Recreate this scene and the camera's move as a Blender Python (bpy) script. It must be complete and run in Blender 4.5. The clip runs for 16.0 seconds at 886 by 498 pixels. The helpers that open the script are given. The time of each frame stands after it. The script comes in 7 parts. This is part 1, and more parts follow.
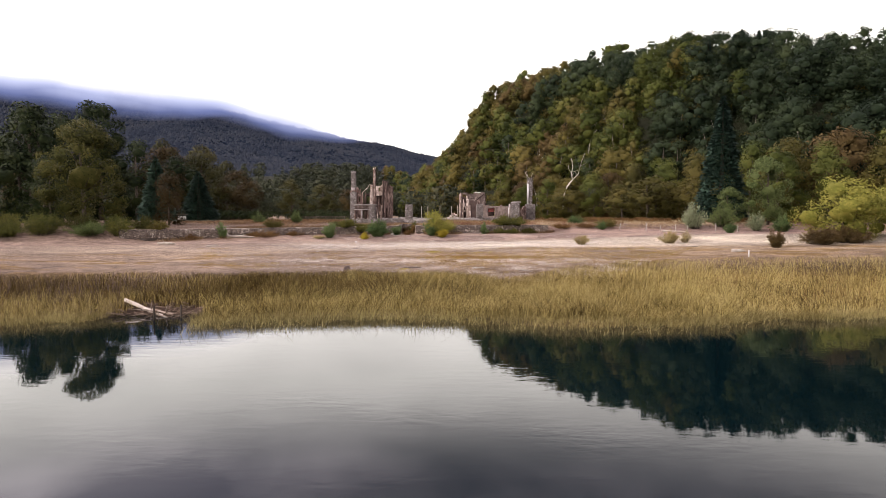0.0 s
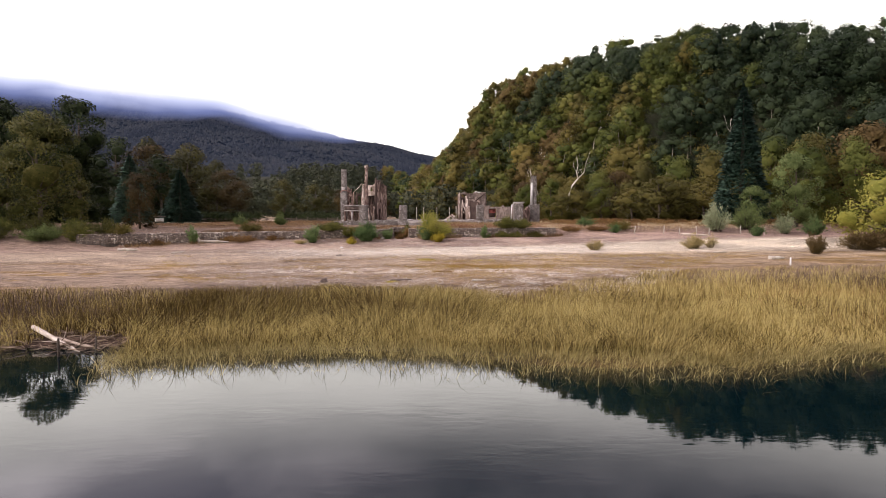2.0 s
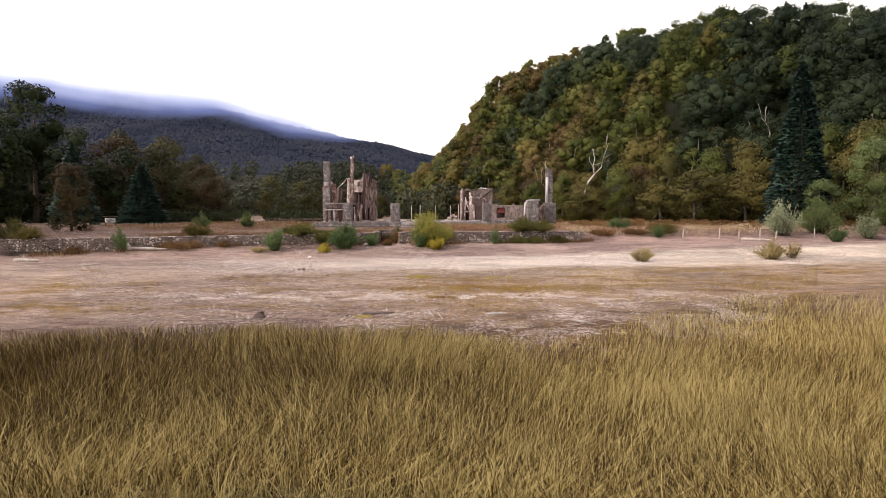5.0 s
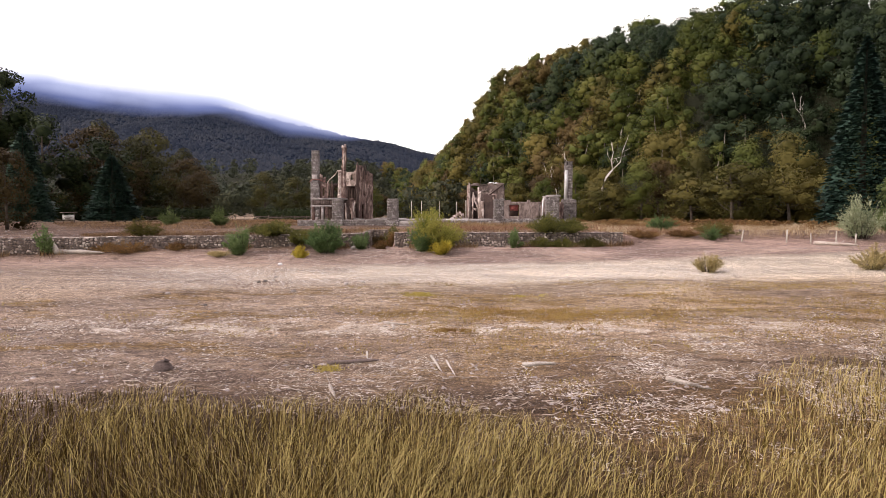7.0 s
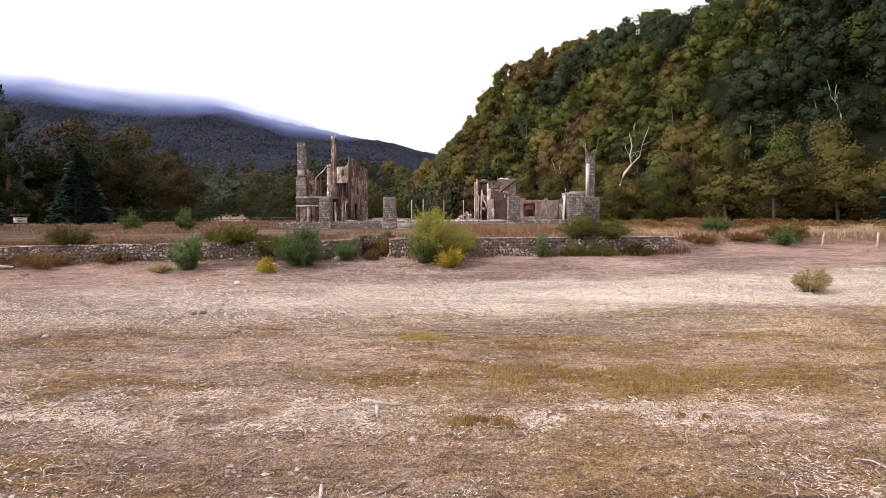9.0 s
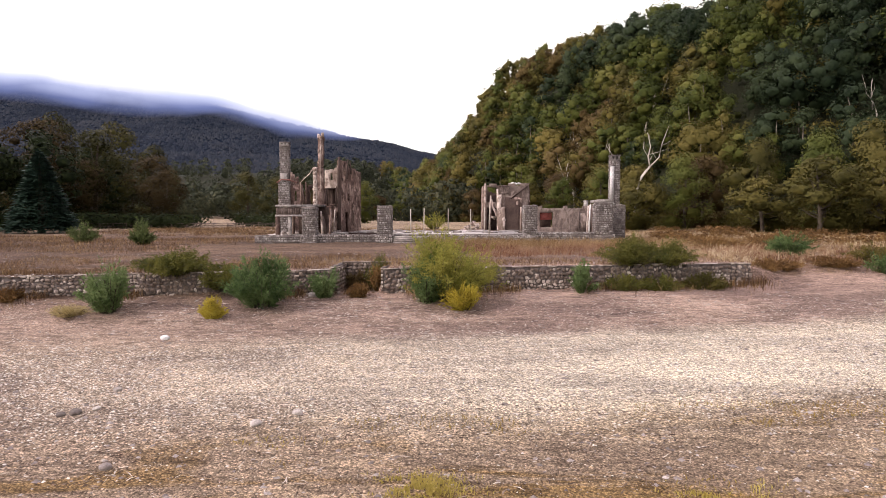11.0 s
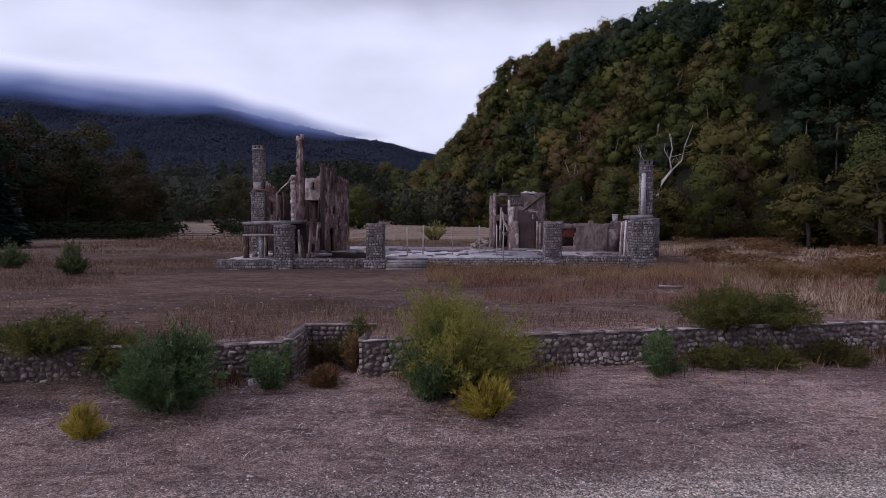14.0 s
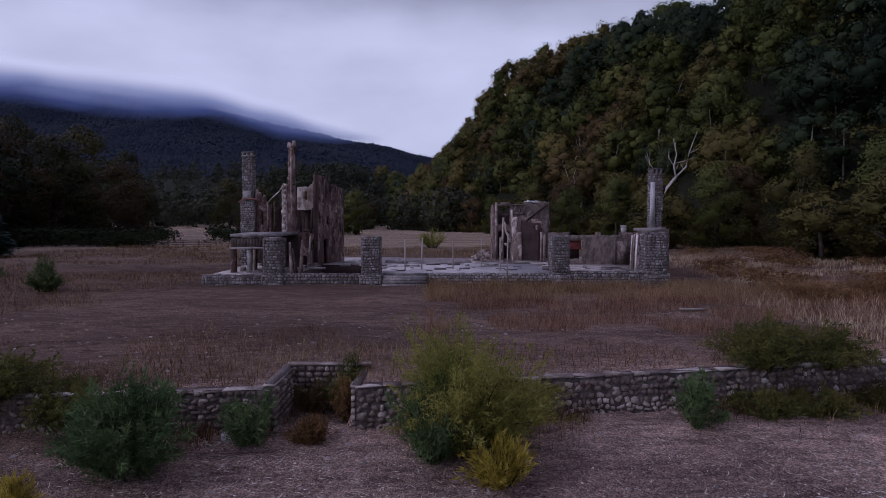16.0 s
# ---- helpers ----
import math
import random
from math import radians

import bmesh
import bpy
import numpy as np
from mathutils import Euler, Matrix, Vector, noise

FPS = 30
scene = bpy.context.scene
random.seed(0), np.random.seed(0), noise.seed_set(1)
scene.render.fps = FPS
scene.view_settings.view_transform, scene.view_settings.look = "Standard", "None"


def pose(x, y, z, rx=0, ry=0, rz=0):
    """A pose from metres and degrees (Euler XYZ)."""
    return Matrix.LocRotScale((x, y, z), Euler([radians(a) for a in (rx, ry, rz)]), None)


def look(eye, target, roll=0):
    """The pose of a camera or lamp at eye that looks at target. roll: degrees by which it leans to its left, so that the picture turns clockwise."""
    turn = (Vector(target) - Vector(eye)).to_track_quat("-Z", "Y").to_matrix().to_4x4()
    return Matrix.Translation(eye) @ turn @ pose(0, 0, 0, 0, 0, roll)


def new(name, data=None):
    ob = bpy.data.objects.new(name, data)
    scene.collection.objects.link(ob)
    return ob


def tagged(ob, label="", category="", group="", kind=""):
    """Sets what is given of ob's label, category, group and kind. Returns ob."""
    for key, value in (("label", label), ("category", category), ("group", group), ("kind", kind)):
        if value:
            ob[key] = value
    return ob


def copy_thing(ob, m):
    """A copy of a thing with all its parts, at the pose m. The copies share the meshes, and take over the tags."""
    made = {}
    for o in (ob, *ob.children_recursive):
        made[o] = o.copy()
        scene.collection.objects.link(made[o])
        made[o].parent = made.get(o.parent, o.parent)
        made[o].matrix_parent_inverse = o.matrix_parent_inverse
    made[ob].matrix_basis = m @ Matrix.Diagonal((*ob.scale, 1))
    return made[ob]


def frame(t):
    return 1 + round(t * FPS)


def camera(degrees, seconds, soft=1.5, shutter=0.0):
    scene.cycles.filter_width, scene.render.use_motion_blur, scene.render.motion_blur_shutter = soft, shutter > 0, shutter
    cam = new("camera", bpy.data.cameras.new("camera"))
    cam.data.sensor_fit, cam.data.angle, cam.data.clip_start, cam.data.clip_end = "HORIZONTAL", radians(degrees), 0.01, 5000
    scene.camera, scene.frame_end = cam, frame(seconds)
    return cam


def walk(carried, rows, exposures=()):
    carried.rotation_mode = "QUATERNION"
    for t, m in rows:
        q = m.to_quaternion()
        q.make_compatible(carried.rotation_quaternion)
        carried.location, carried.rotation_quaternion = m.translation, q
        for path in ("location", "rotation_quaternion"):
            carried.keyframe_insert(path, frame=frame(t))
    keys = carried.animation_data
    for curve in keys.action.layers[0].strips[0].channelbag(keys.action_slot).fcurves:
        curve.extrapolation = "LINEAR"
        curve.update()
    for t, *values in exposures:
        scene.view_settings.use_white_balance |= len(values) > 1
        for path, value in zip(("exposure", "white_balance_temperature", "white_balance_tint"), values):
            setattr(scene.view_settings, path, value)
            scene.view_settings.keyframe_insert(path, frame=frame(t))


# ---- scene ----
cam = camera(69.8, 16.0, soft=0.75)
PATH = [
    (0, (0.93, 0.93, 7.6), (0.913, 2.928, 7.494), 0.0),
    (0.5, (1.069, 3.353, 7.674), (1.05, 5.35, 7.569), 0.0),
    (1, (1.213, 5.875, 7.729), (1.195, 7.872, 7.622), -0.0),
    (1.5, (1.334, 8.571, 7.801), (1.315, 10.568, 7.695), -0.1),
    (2, (1.401, 11.467, 7.856), (1.384, 13.464, 7.751), -0.1),
    (2.5, (1.444, 14.541, 7.887), (1.428, 16.538, 7.781), -0.1),
    (3, (1.472, 17.756, 7.92), (1.456, 19.753, 7.815), -0.1),
    (3.5, (1.474, 21.057, 7.961), (1.46, 23.055, 7.855), -0.0),
    (4, (1.528, 24.511, 7.98), (1.511, 26.508, 7.874), -0.1),
    (6.5, (0.9, 42.618, 7.649), (0.875, 44.615, 7.544), 0.1),
    (7, (0.809, 46.114, 7.611), (0.784, 48.111, 7.504), 0.2),
    (7.5, (0.732, 49.49, 7.606), (0.706, 51.487, 7.5), 0.2),
    (8, (0.579, 52.714, 7.586), (0.552, 54.711, 7.48), -0.0),
    (8.5, (0.389, 55.819, 7.582), (0.361, 57.816, 7.476), -0.0),
    (9, (0.142, 58.868, 7.725), (0.113, 60.865, 7.617), -0.1),
    (11.5, (-0.714, 72.921, 9.276), (-0.739, 74.918, 9.168), -0.0),
    (12, (-0.828, 75.32, 9.589), (-0.852, 77.317, 9.481), -0.1),
    (12.5, (-0.966, 77.404, 9.908), (-0.988, 79.401, 9.798), 0.0),
    (13, (-1.07, 79.242, 10.163), (-1.091, 81.239, 10.054), 0.0),
    (13.5, (-1.09, 80.894, 10.413), (-1.112, 82.891, 10.304), -0.0),
    (14, (-1.132, 82.301, 10.614), (-1.154, 84.298, 10.506), -0.1),
    (14.5, (-1.247, 83.356, 10.771), (-1.267, 85.353, 10.664), -0.1),
    (15, (-1.338, 84.197, 10.931), (-1.353, 86.195, 10.826), 0.0),
    (15.5, (-1.393, 84.922, 11.122), (-1.406, 86.919, 11.019), 0.0),
    (16, (-1.459, 85.579, 11.35), (-1.47, 87.576, 11.252), -0.0),
]
EXPOSURES = [
    (0.0, 0.12, 6850, 17), (11.2, 0.12, 6850, 17), (12.0, -0.08, 6700, 18), (12.5, -0.36, 6450, 20), (13.0, -0.68, 6100, 23), (13.5, -1.02, 5750, 26),
    (14.0, -1.40, 5480, 29), (14.5, -1.64, 5330, 31), (15.0, -1.80, 5240, 32), (15.5, -1.86, 5200, 33), (16.0, -1.86, 5200, 33),
]
walk(cam, [(t, look(eye, target, roll)) for t, eye, target, roll in PATH], EXPOSURES)
SKY_GAIN = 2.5
CLOUD_GLOW = 1.6

# ---- world and light ----
world = bpy.data.worlds.new("overcast_sky")
scene.world = world
world.use_nodes = True
wn, wl = world.node_tree.nodes, world.node_tree.links
wn.clear()
w_out = wn.new("ShaderNodeOutputWorld")
w_bg = wn.new("ShaderNodeBackground")
w_sky = wn.new("ShaderNodeTexSky")
w_sky.sky_type = "NISHITA"
w_sky.sun_disc = False
w_sky.sun_elevation = radians(32)
w_sky.sun_rotation = radians(-70)
w_sky_dim = wn.new("ShaderNodeVectorMath")
w_sky_dim.operation = "SCALE"
w_sky_dim.inputs["Scale"].default_value = 0.10
w_co = wn.new("ShaderNodeTexCoord")
w_map = wn.new("ShaderNodeMapping")
w_map.inputs["Scale"].default_value = (1.0, 1.0, 2.4)
w_noise = wn.new("ShaderNodeTexNoise")
w_noise.inputs["Scale"].default_value = 4.2
w_noise.inputs["Detail"].default_value = 5.0
w_noise.inputs["Roughness"].default_value = 0.5
w_ramp = wn.new("ShaderNodeValToRGB")
w_ramp.color_ramp.elements[0].position = 0.38
w_ramp.color_ramp.elements[0].color = (0.17, 0.158, 0.20, 1)
w_ramp.color_ramp.elements[1].position = 0.62
w_ramp.color_ramp.elements[1].color = (0.45, 0.425, 0.475, 1)
w_gain = wn.new("ShaderNodeVectorMath")
w_gain.operation = "SCALE"
w_gain.inputs["Scale"].default_value = SKY_GAIN
w_mix = wn.new("ShaderNodeMix")
w_mix.data_type = "VECTOR"
w_mix.inputs["Factor"].default_value = 0.93
wl.new(w_co.outputs["Generated"], w_map.inputs["Vector"])
wl.new(w_map.outputs["Vector"], w_noise.inputs["Vector"])
w_sep = wn.new("ShaderNodeSeparateXYZ")
wl.new(w_co.outputs["Generated"], w_sep.inputs[0])
w_up = wn.new("ShaderNodeMapRange")
w_up.interpolation_type = "SMOOTHSTEP"
w_up.inputs["From Min"].default_value, w_up.inputs["From Max"].default_value = 0.25, 0.40
wl.new(w_sep.outputs["Z"], w_up.inputs["Value"])
w_lay = wn.new("ShaderNodeMix")
w_lay.data_type = "RGBA"
wl.new(w_up.outputs["Result"], w_lay.inputs["Factor"])
wl.new(w_noise.outputs["Fac"], w_ramp.inputs["Fac"])
# an overcast sky is brightest overhead
w_top = wn.new("ShaderNodeMapRange")
w_top.inputs["From Min"].default_value, w_top.inputs["From Max"].default_value = 0.40, 0.90
w_top.inputs["To Min"].default_value, w_top.inputs["To Max"].default_value = 1.0, 2.6
wl.new(w_sep.outputs["Z"], w_top.inputs["Value"])
w_zen = wn.new("ShaderNodeVectorMath")
w_zen.operation = "SCALE"
wl.new(w_ramp.outputs["Color"], w_zen.inputs[0])
wl.new(w_top.outputs["Result"], w_zen.inputs["Scale"])
# brighter where the sun stands behind the cloud, and faintly mottled all over
w_side = wn.new("ShaderNodeMapRange")
w_side.interpolation_type = "SMOOTHSTEP"
w_side.inputs["From Min"].default_value, w_side.inputs["From Max"].default_value = 0.05, -0.55
w_side.inputs["To Min"].default_value, w_side.inputs["To Max"].default_value = 0.62, 2.0
wl.new(w_sep.outputs["X"], w_side.inputs["Value"])
w_soft = wn.new("ShaderNodeMapRange")
w_soft.inputs["From Min"].default_value, w_soft.inputs["From Max"].default_value = 0.35, 0.65
w_soft.inputs["To Min"].default_value, w_soft.inputs["To Max"].default_value = 0.90, 1.06
wl.new(w_noise.outputs["Fac"], w_soft.inputs["Value"])
w_low = wn.new("ShaderNodeVectorMath")
w_low.operation = "SCALE"
w_low.inputs[0].default_value = (0.875, 0.885, 0.845)
wl.new(w_soft.outputs["Result"], w_low.inputs["Scale"])
wl.new(w_low.outputs["Vector"], w_lay.inputs[6])
w_sun_side = wn.new("ShaderNodeVectorMath")
w_sun_side.operation = "SCALE"
wl.new(w_zen.outputs["Vector"], w_sun_side.inputs[0])
wl.new(w_side.outputs["Result"], w_sun_side.inputs["Scale"])
wl.new(w_sun_side.outputs["Vector"], w_lay.inputs[7])
wl.new(w_lay.outputs[2], w_gain.inputs[0])
wl.new(w_sky.outputs["Color"], w_sky_dim.inputs[0])
wl.new(w_sky_dim.outputs["Vector"], w_mix.inputs[4])
wl.new(w_gain.outputs["Vector"], w_mix.inputs[5])
wl.new(w_mix.outputs[1], w_bg.inputs["Color"])
wl.new(w_bg.outputs["Background"], w_out.inputs["Surface"])

sun_data = bpy.data.lights.new("sun", "SUN")
sun_data.energy = 2.1
sun_data.angle = radians(11)
sun_data.color = (1.0, 0.90, 0.78)
sun = new("sun", sun_data)
sun.matrix_world = look((0, 0, 0), (0.80, 0.30, -0.52))

# ---- helpers of this scene ----
rng = np.random.default_rng(11)


def lattice(ix, iy, seed):
    n = (ix * 374761393 + iy * 668265263 + seed * 362437) & 0x7FFFFFFF
    n = ((n ^ (n >> 13)) * 1274126177) & 0x7FFFFFFF
    return ((n ^ (n >> 16)) & 0xFFFF) / 65535.0


def vnoise(x, y, size, seed=0):
    """Smooth value noise from -1 to 1, with patches of the given size."""
    x, y = np.asarray(x, float) / size, np.asarray(y, float) / size
    ix, iy = np.floor(x).astype(np.int64), np.floor(y).astype(np.int64)
    fx, fy = x - ix, y - iy
    fx, fy = fx * fx * (3 - 2 * fx), fy * fy * (3 - 2 * fy)
    a, b = lattice(ix, iy, seed), lattice(ix + 1, iy, seed)
    c, d = lattice(ix, iy + 1, seed), lattice(ix + 1, iy + 1, seed)
    return 2 * ((a * (1 - fx) + b * fx) * (1 - fy) + (c * (1 - fx) + d * fx) * fy) - 1


def raw_mesh(name, verts, faces, smooth=False, normals=None):
    """A mesh from arrays; faces has three or four columns."""
    verts, faces = np.asarray(verts, np.float32), np.asarray(faces, np.int32)
    n, k = faces.shape
    me = bpy.data.meshes.new(name)
    me.vertices.add(len(verts))
    me.vertices.foreach_set("co", verts.ravel())
    me.loops.add(n * k)
    me.loops.foreach_set("vertex_index", faces.ravel())
    me.polygons.add(n)
    me.polygons.foreach_set("loop_start", np.arange(0, n * k, k, dtype=np.int32))
    me.polygons.foreach_set("loop_total", np.full(n, k, np.int32))
    if smooth:
        me.polygons.foreach_set("use_smooth", np.ones(n, bool))
    me.update(calc_edges=True)
    if normals is not None:
        me.normals_split_custom_set_from_vertices(np.asarray(normals, np.float32))
    return me


def part(name, data, material, parent=None, label=""):
    """Links a mesh or a bmesh as one object, under a thing or a part."""
    if isinstance(data, bmesh.types.BMesh):
        me = bpy.data.meshes.new(name)
        data.to_mesh(me)
        data.free()
        data = me
    if material is not None:
        data.materials.clear()
        data.materials.append(material)
    ob = new(name, data)
    ob.parent = parent
    return tagged(ob, label)


class Bag:
    """Gathers vertices and faces of many pieces into one mesh."""

    def __init__(self):
        self.v, self.f, self.n, self.normals = [], [], 0, []

    def add(self, verts, faces, normals=None):
        if normals is not None:
            self.normals.append(normals)
        verts, faces = np.asarray(verts, float), np.asarray(faces, int)
        if faces.shape[1] == 3:
            faces = np.concatenate([faces, faces[:, 2:3]], 1)
        self.v.append(verts)
        self.f.append(faces + self.n)
        self.n += len(verts)
        return self

    def mesh(self, name, smooth=False):
        v, f = np.concatenate(self.v), np.concatenate(self.f)
        tri = f[:, 2] == f[:, 3]
        loops = np.where(tri, 3, 4).astype(np.int32)
        flat = f.ravel()[np.stack([np.ones_like(tri), np.ones_like(tri), np.ones_like(tri), ~tri], 1).ravel()]
        me = bpy.data.meshes.new(name)
        me.vertices.add(len(v))
        me.vertices.foreach_set("co", v.astype(np.float32).ravel())
        me.loops.add(len(flat))
        me.loops.foreach_set("vertex_index", flat.astype(np.int32))
        me.polygons.add(len(f))
        me.polygons.foreach_set("loop_start", np.r_[0, np.cumsum(loops)[:-1]].astype(np.int32))
        me.polygons.foreach_set("loop_total", loops)
        if smooth:
            me.polygons.foreach_set("use_smooth", np.ones(len(f), bool))
        me.update(calc_edges=True)
        if self.normals:
            me.normals_split_custom_set_from_vertices(np.concatenate(self.normals).astype(np.float32))
        return me


BOX_F = np.array([(0, 3, 2, 1), (4, 5, 6, 7), (0, 1, 5, 4), (1, 2, 6, 5), (2, 3, 7, 6), (3, 0, 4, 7)])


def box(x0, x1, y0, y1, z0, z1, jig=0.0, r=None):
    v = np.array([(x0, y0, z0), (x1, y0, z0), (x1, y1, z0), (x0, y1, z0), (x0, y0, z1), (x1, y0, z1), (x1, y1, z1), (x0, y1, z1)], float)
    if jig:
        v += (r or rng).uniform(-jig, jig, v.shape)
    return v, BOX_F


def tube(points, radii, sides=6):
    """A tapered round bar through the points, closed at both ends."""
    p = np.asarray(points, float)
    r = np.asarray(radii, float)
    d = np.gradient(p, axis=0)
    d /= np.linalg.norm(d, axis=1, keepdims=True) + 1e-9
    ref = np.where(np.abs(d[:, 2:3]) > 0.9, [[1.0, 0, 0]], [[0, 0, 1.0]])
    u = np.cross(d, ref)
    u /= np.linalg.norm(u, axis=1, keepdims=True) + 1e-9
    w = np.cross(d, u)
    a = np.arange(sides) * 2 * np.pi / sides
    ring = np.cos(a)[None, :, None] * u[:, None] + np.sin(a)[None, :, None] * w[:, None]
    v = (p[:, None] + ring * r[:, None, None]).reshape(-1, 3)
    f = []
    for i in range(len(p) - 1):
        for j in range(sides):
            k = (j + 1) % sides
            f.append((i * sides + j, i * sides + k, (i + 1) * sides + k, (i + 1) * sides + j))
    for j in range(1, sides - 1):
        f.append((0, j + 1, j, j))
        b = (len(p) - 1) * sides
        f.append((b, b + j, b + j + 1, b + j + 1))
    return v, np.array(f)


# ---- lie of the land ----
def wall_line(x):
    return np.interp(x, [-60, -40, -28, -20, -4.4, 18, 60], [96.5, 101.3, 104.2, 105.3, 105.9, 110.1, 117])


def terrace_level(x, y):
    """Height of the field behind the wall, a little lower towards the west."""
    low = np.interp(x, [-60, -40, -20, -4], [5.3, 5.4, 5.65, 5.95])
    return low + (5.98 - low) * np.clip((y - 108) / 22, 0, 1)


FOOT = np.array([(135, 55), (116, 105), (94, 150), (71, 190), (50, 222), (24, 300), (-10, 394), (-32, 500), (-70, 720)], float)


def hill_side(x, y):
    """How far a place lies behind the foot line of the wooded hill."""
    x, y = np.asarray(x, float), np.asarray(y, float)
    best, sign = np.full(x.shape, 1e9), np.ones(x.shape)
    for (ax, ay), (bx, by) in zip(FOOT[:-1], FOOT[1:]):
        dx, dy = bx - ax, by - ay
        k = np.clip(((x - ax) * dx + (y - ay) * dy) / (dx * dx + dy * dy), 0, 1)
        d = np.hypot(x - ax - k * dx, y - ay - k * dy)
        side = (x - ax) * dy - (y - ay) * dx
        near = d < best
        best, sign = np.where(near, d, best), np.where(near, np.sign(side), sign)
    return best * sign


def land(x, y):
    """Height of the ground."""
    x, y = np.asarray(x, float), np.asarray(y, float)
    base = np.interp(y, [-400, 0, 35, 46, 49, 73, 85, 99.7, 103.6, 106.0, 130], [-12, -4, -1.2, -0.15, 0.05, 2.0, 2.8, 3.55, 4.3, 4.55, 4.7])
    base = base + 0.35 * np.exp(-(((x - 10) / 9) ** 2 + ((y - 44) / 4) ** 2))
    base = base - 0.12 * np.exp(-(((x + 19) / 5) ** 2 + ((y - 48) / 3) ** 2))
    w = wall_line(x)
    step = np.clip((y - w + 0.15) / 0.3, 0, 1)
    gate = np.clip((1.3 - np.abs(x + 5.72)) / 0.2, 0, 1)
    ramp = np.clip((y - w - 2.0) / 0.35, 0, 1)
    step = step + (ramp - step) * gate
    soft = np.clip((y - w + 4) / 10, 0, 1)
    soft = soft * soft * (3 - 2 * soft)
    k = np.clip((x - 17.5) / 3, 0, 1) + np.clip((-x - 46) / 4, 0, 1)
    step = step + (soft - step) * np.clip(k, 0, 1)
    z = base + (terrace_level(x, y) - base) * step
    field = np.clip((y - w - 1) / 6, 0, 1)
    z = z + field * (0.12 * vnoise(x, y, 7, 3) + 0.05 * vnoise(x, y, 2, 4))
    beach = np.clip((y - 49) / 8, 0, 1) * (1 - field)
    z = z + beach * (0.05 * vnoise(x, y, 5, 5) + 0.02 * vnoise(x, y, 1.2, 6))
    pit = np.clip((3.6 - np.abs(x + 10.2)) / 0.8, 0, 1) * np.clip((5.0 - np.abs(y - 141.6)) / 0.8, 0, 1)
    z = z - 1.3 * pit
    s = hill_side(x, y)
    tall = np.interp(y, [100, 198, 215, 234, 266, 285, 358, 434, 466, 500, 620, 715], [0.78, 0.82, 0.88, 0.99, 1.08, 1.17, 1.3, 1.5, 1.22, 0.92, 0.62, 0.05])
    rise = np.interp(s, [0, 8, 45, 80, 150, 400], [0, 4, 48, 55, 62, 70]) * tall
    rise = rise + np.clip(s / 30, 0, 1) * (4 * vnoise(x, y, 45, 8) + 1.5 * vnoise(x, y, 14, 9))
    z = z + np.where(s > 0, rise, 0)
    mid = 46 * np.exp(-(((y - 760) / 170) ** 2)) * np.clip((60 - x) / 150, 0, 1) * np.clip((x + 620) / 200, 0, 1)
    return z + mid + np.where(y > 300, np.clip((y - 300) / 200, 0, 1) * 3 * vnoise(x, y, 60, 12), 0)


# ---- materials ----
def nodes_of(name):
    m = bpy.data.materials.new(name)
    m.use_nodes = True
    t = m.node_tree
    return m, t.nodes, t.links, t.nodes["Principled BSDF"]


def ramp_of(n, stops):
    r = n.new("ShaderNodeValToRGB")
    e = r.color_ramp.elements
    while len(e) < len(stops):
        e.new(0.5)
    for el, (p, c) in zip(e, stops):
        el.position, el.color = p, (*c, 1)
    return r


def noise_of(n, l, scale, detail=4.0, rough=0.55, vec=None, distortion=0.0):
    t = n.new("ShaderNodeTexNoise")
    t.inputs["Scale"].default_value, t.inputs["Detail"].default_value = scale, detail
    t.inputs["Roughness"].default_value, t.inputs["Distortion"].default_value = rough, distortion
    if vec is not None:
        l.new(vec, t.inputs["Vector"])
    return t


def mix_of(n, l, fac, a, b, mode="MIX"):
    m = n.new("ShaderNodeMix")
    m.data_type, m.blend_type = "RGBA", mode
    for sock, val in ((m.inputs["Factor"], fac), (m.inputs[6], a), (m.inputs[7], b)):
        if isinstance(val, (int, float)):
            sock.default_value = val
        elif isinstance(val, tuple):
            sock.default_value = (*val, 1)
        else:
            l.new(val, sock)
    return m.outputs[2]


def bump_of(n, l, bsdf, height, strength=0.4, distance=0.05):
    b = n.new("ShaderNodeBump")
    b.inputs["Strength"].default_value, b.inputs["Distance"].default_value = strength, distance
    l.new(height, b.inputs["Height"])
    l.new(b.outputs["Normal"], bsdf.inputs["Normal"])


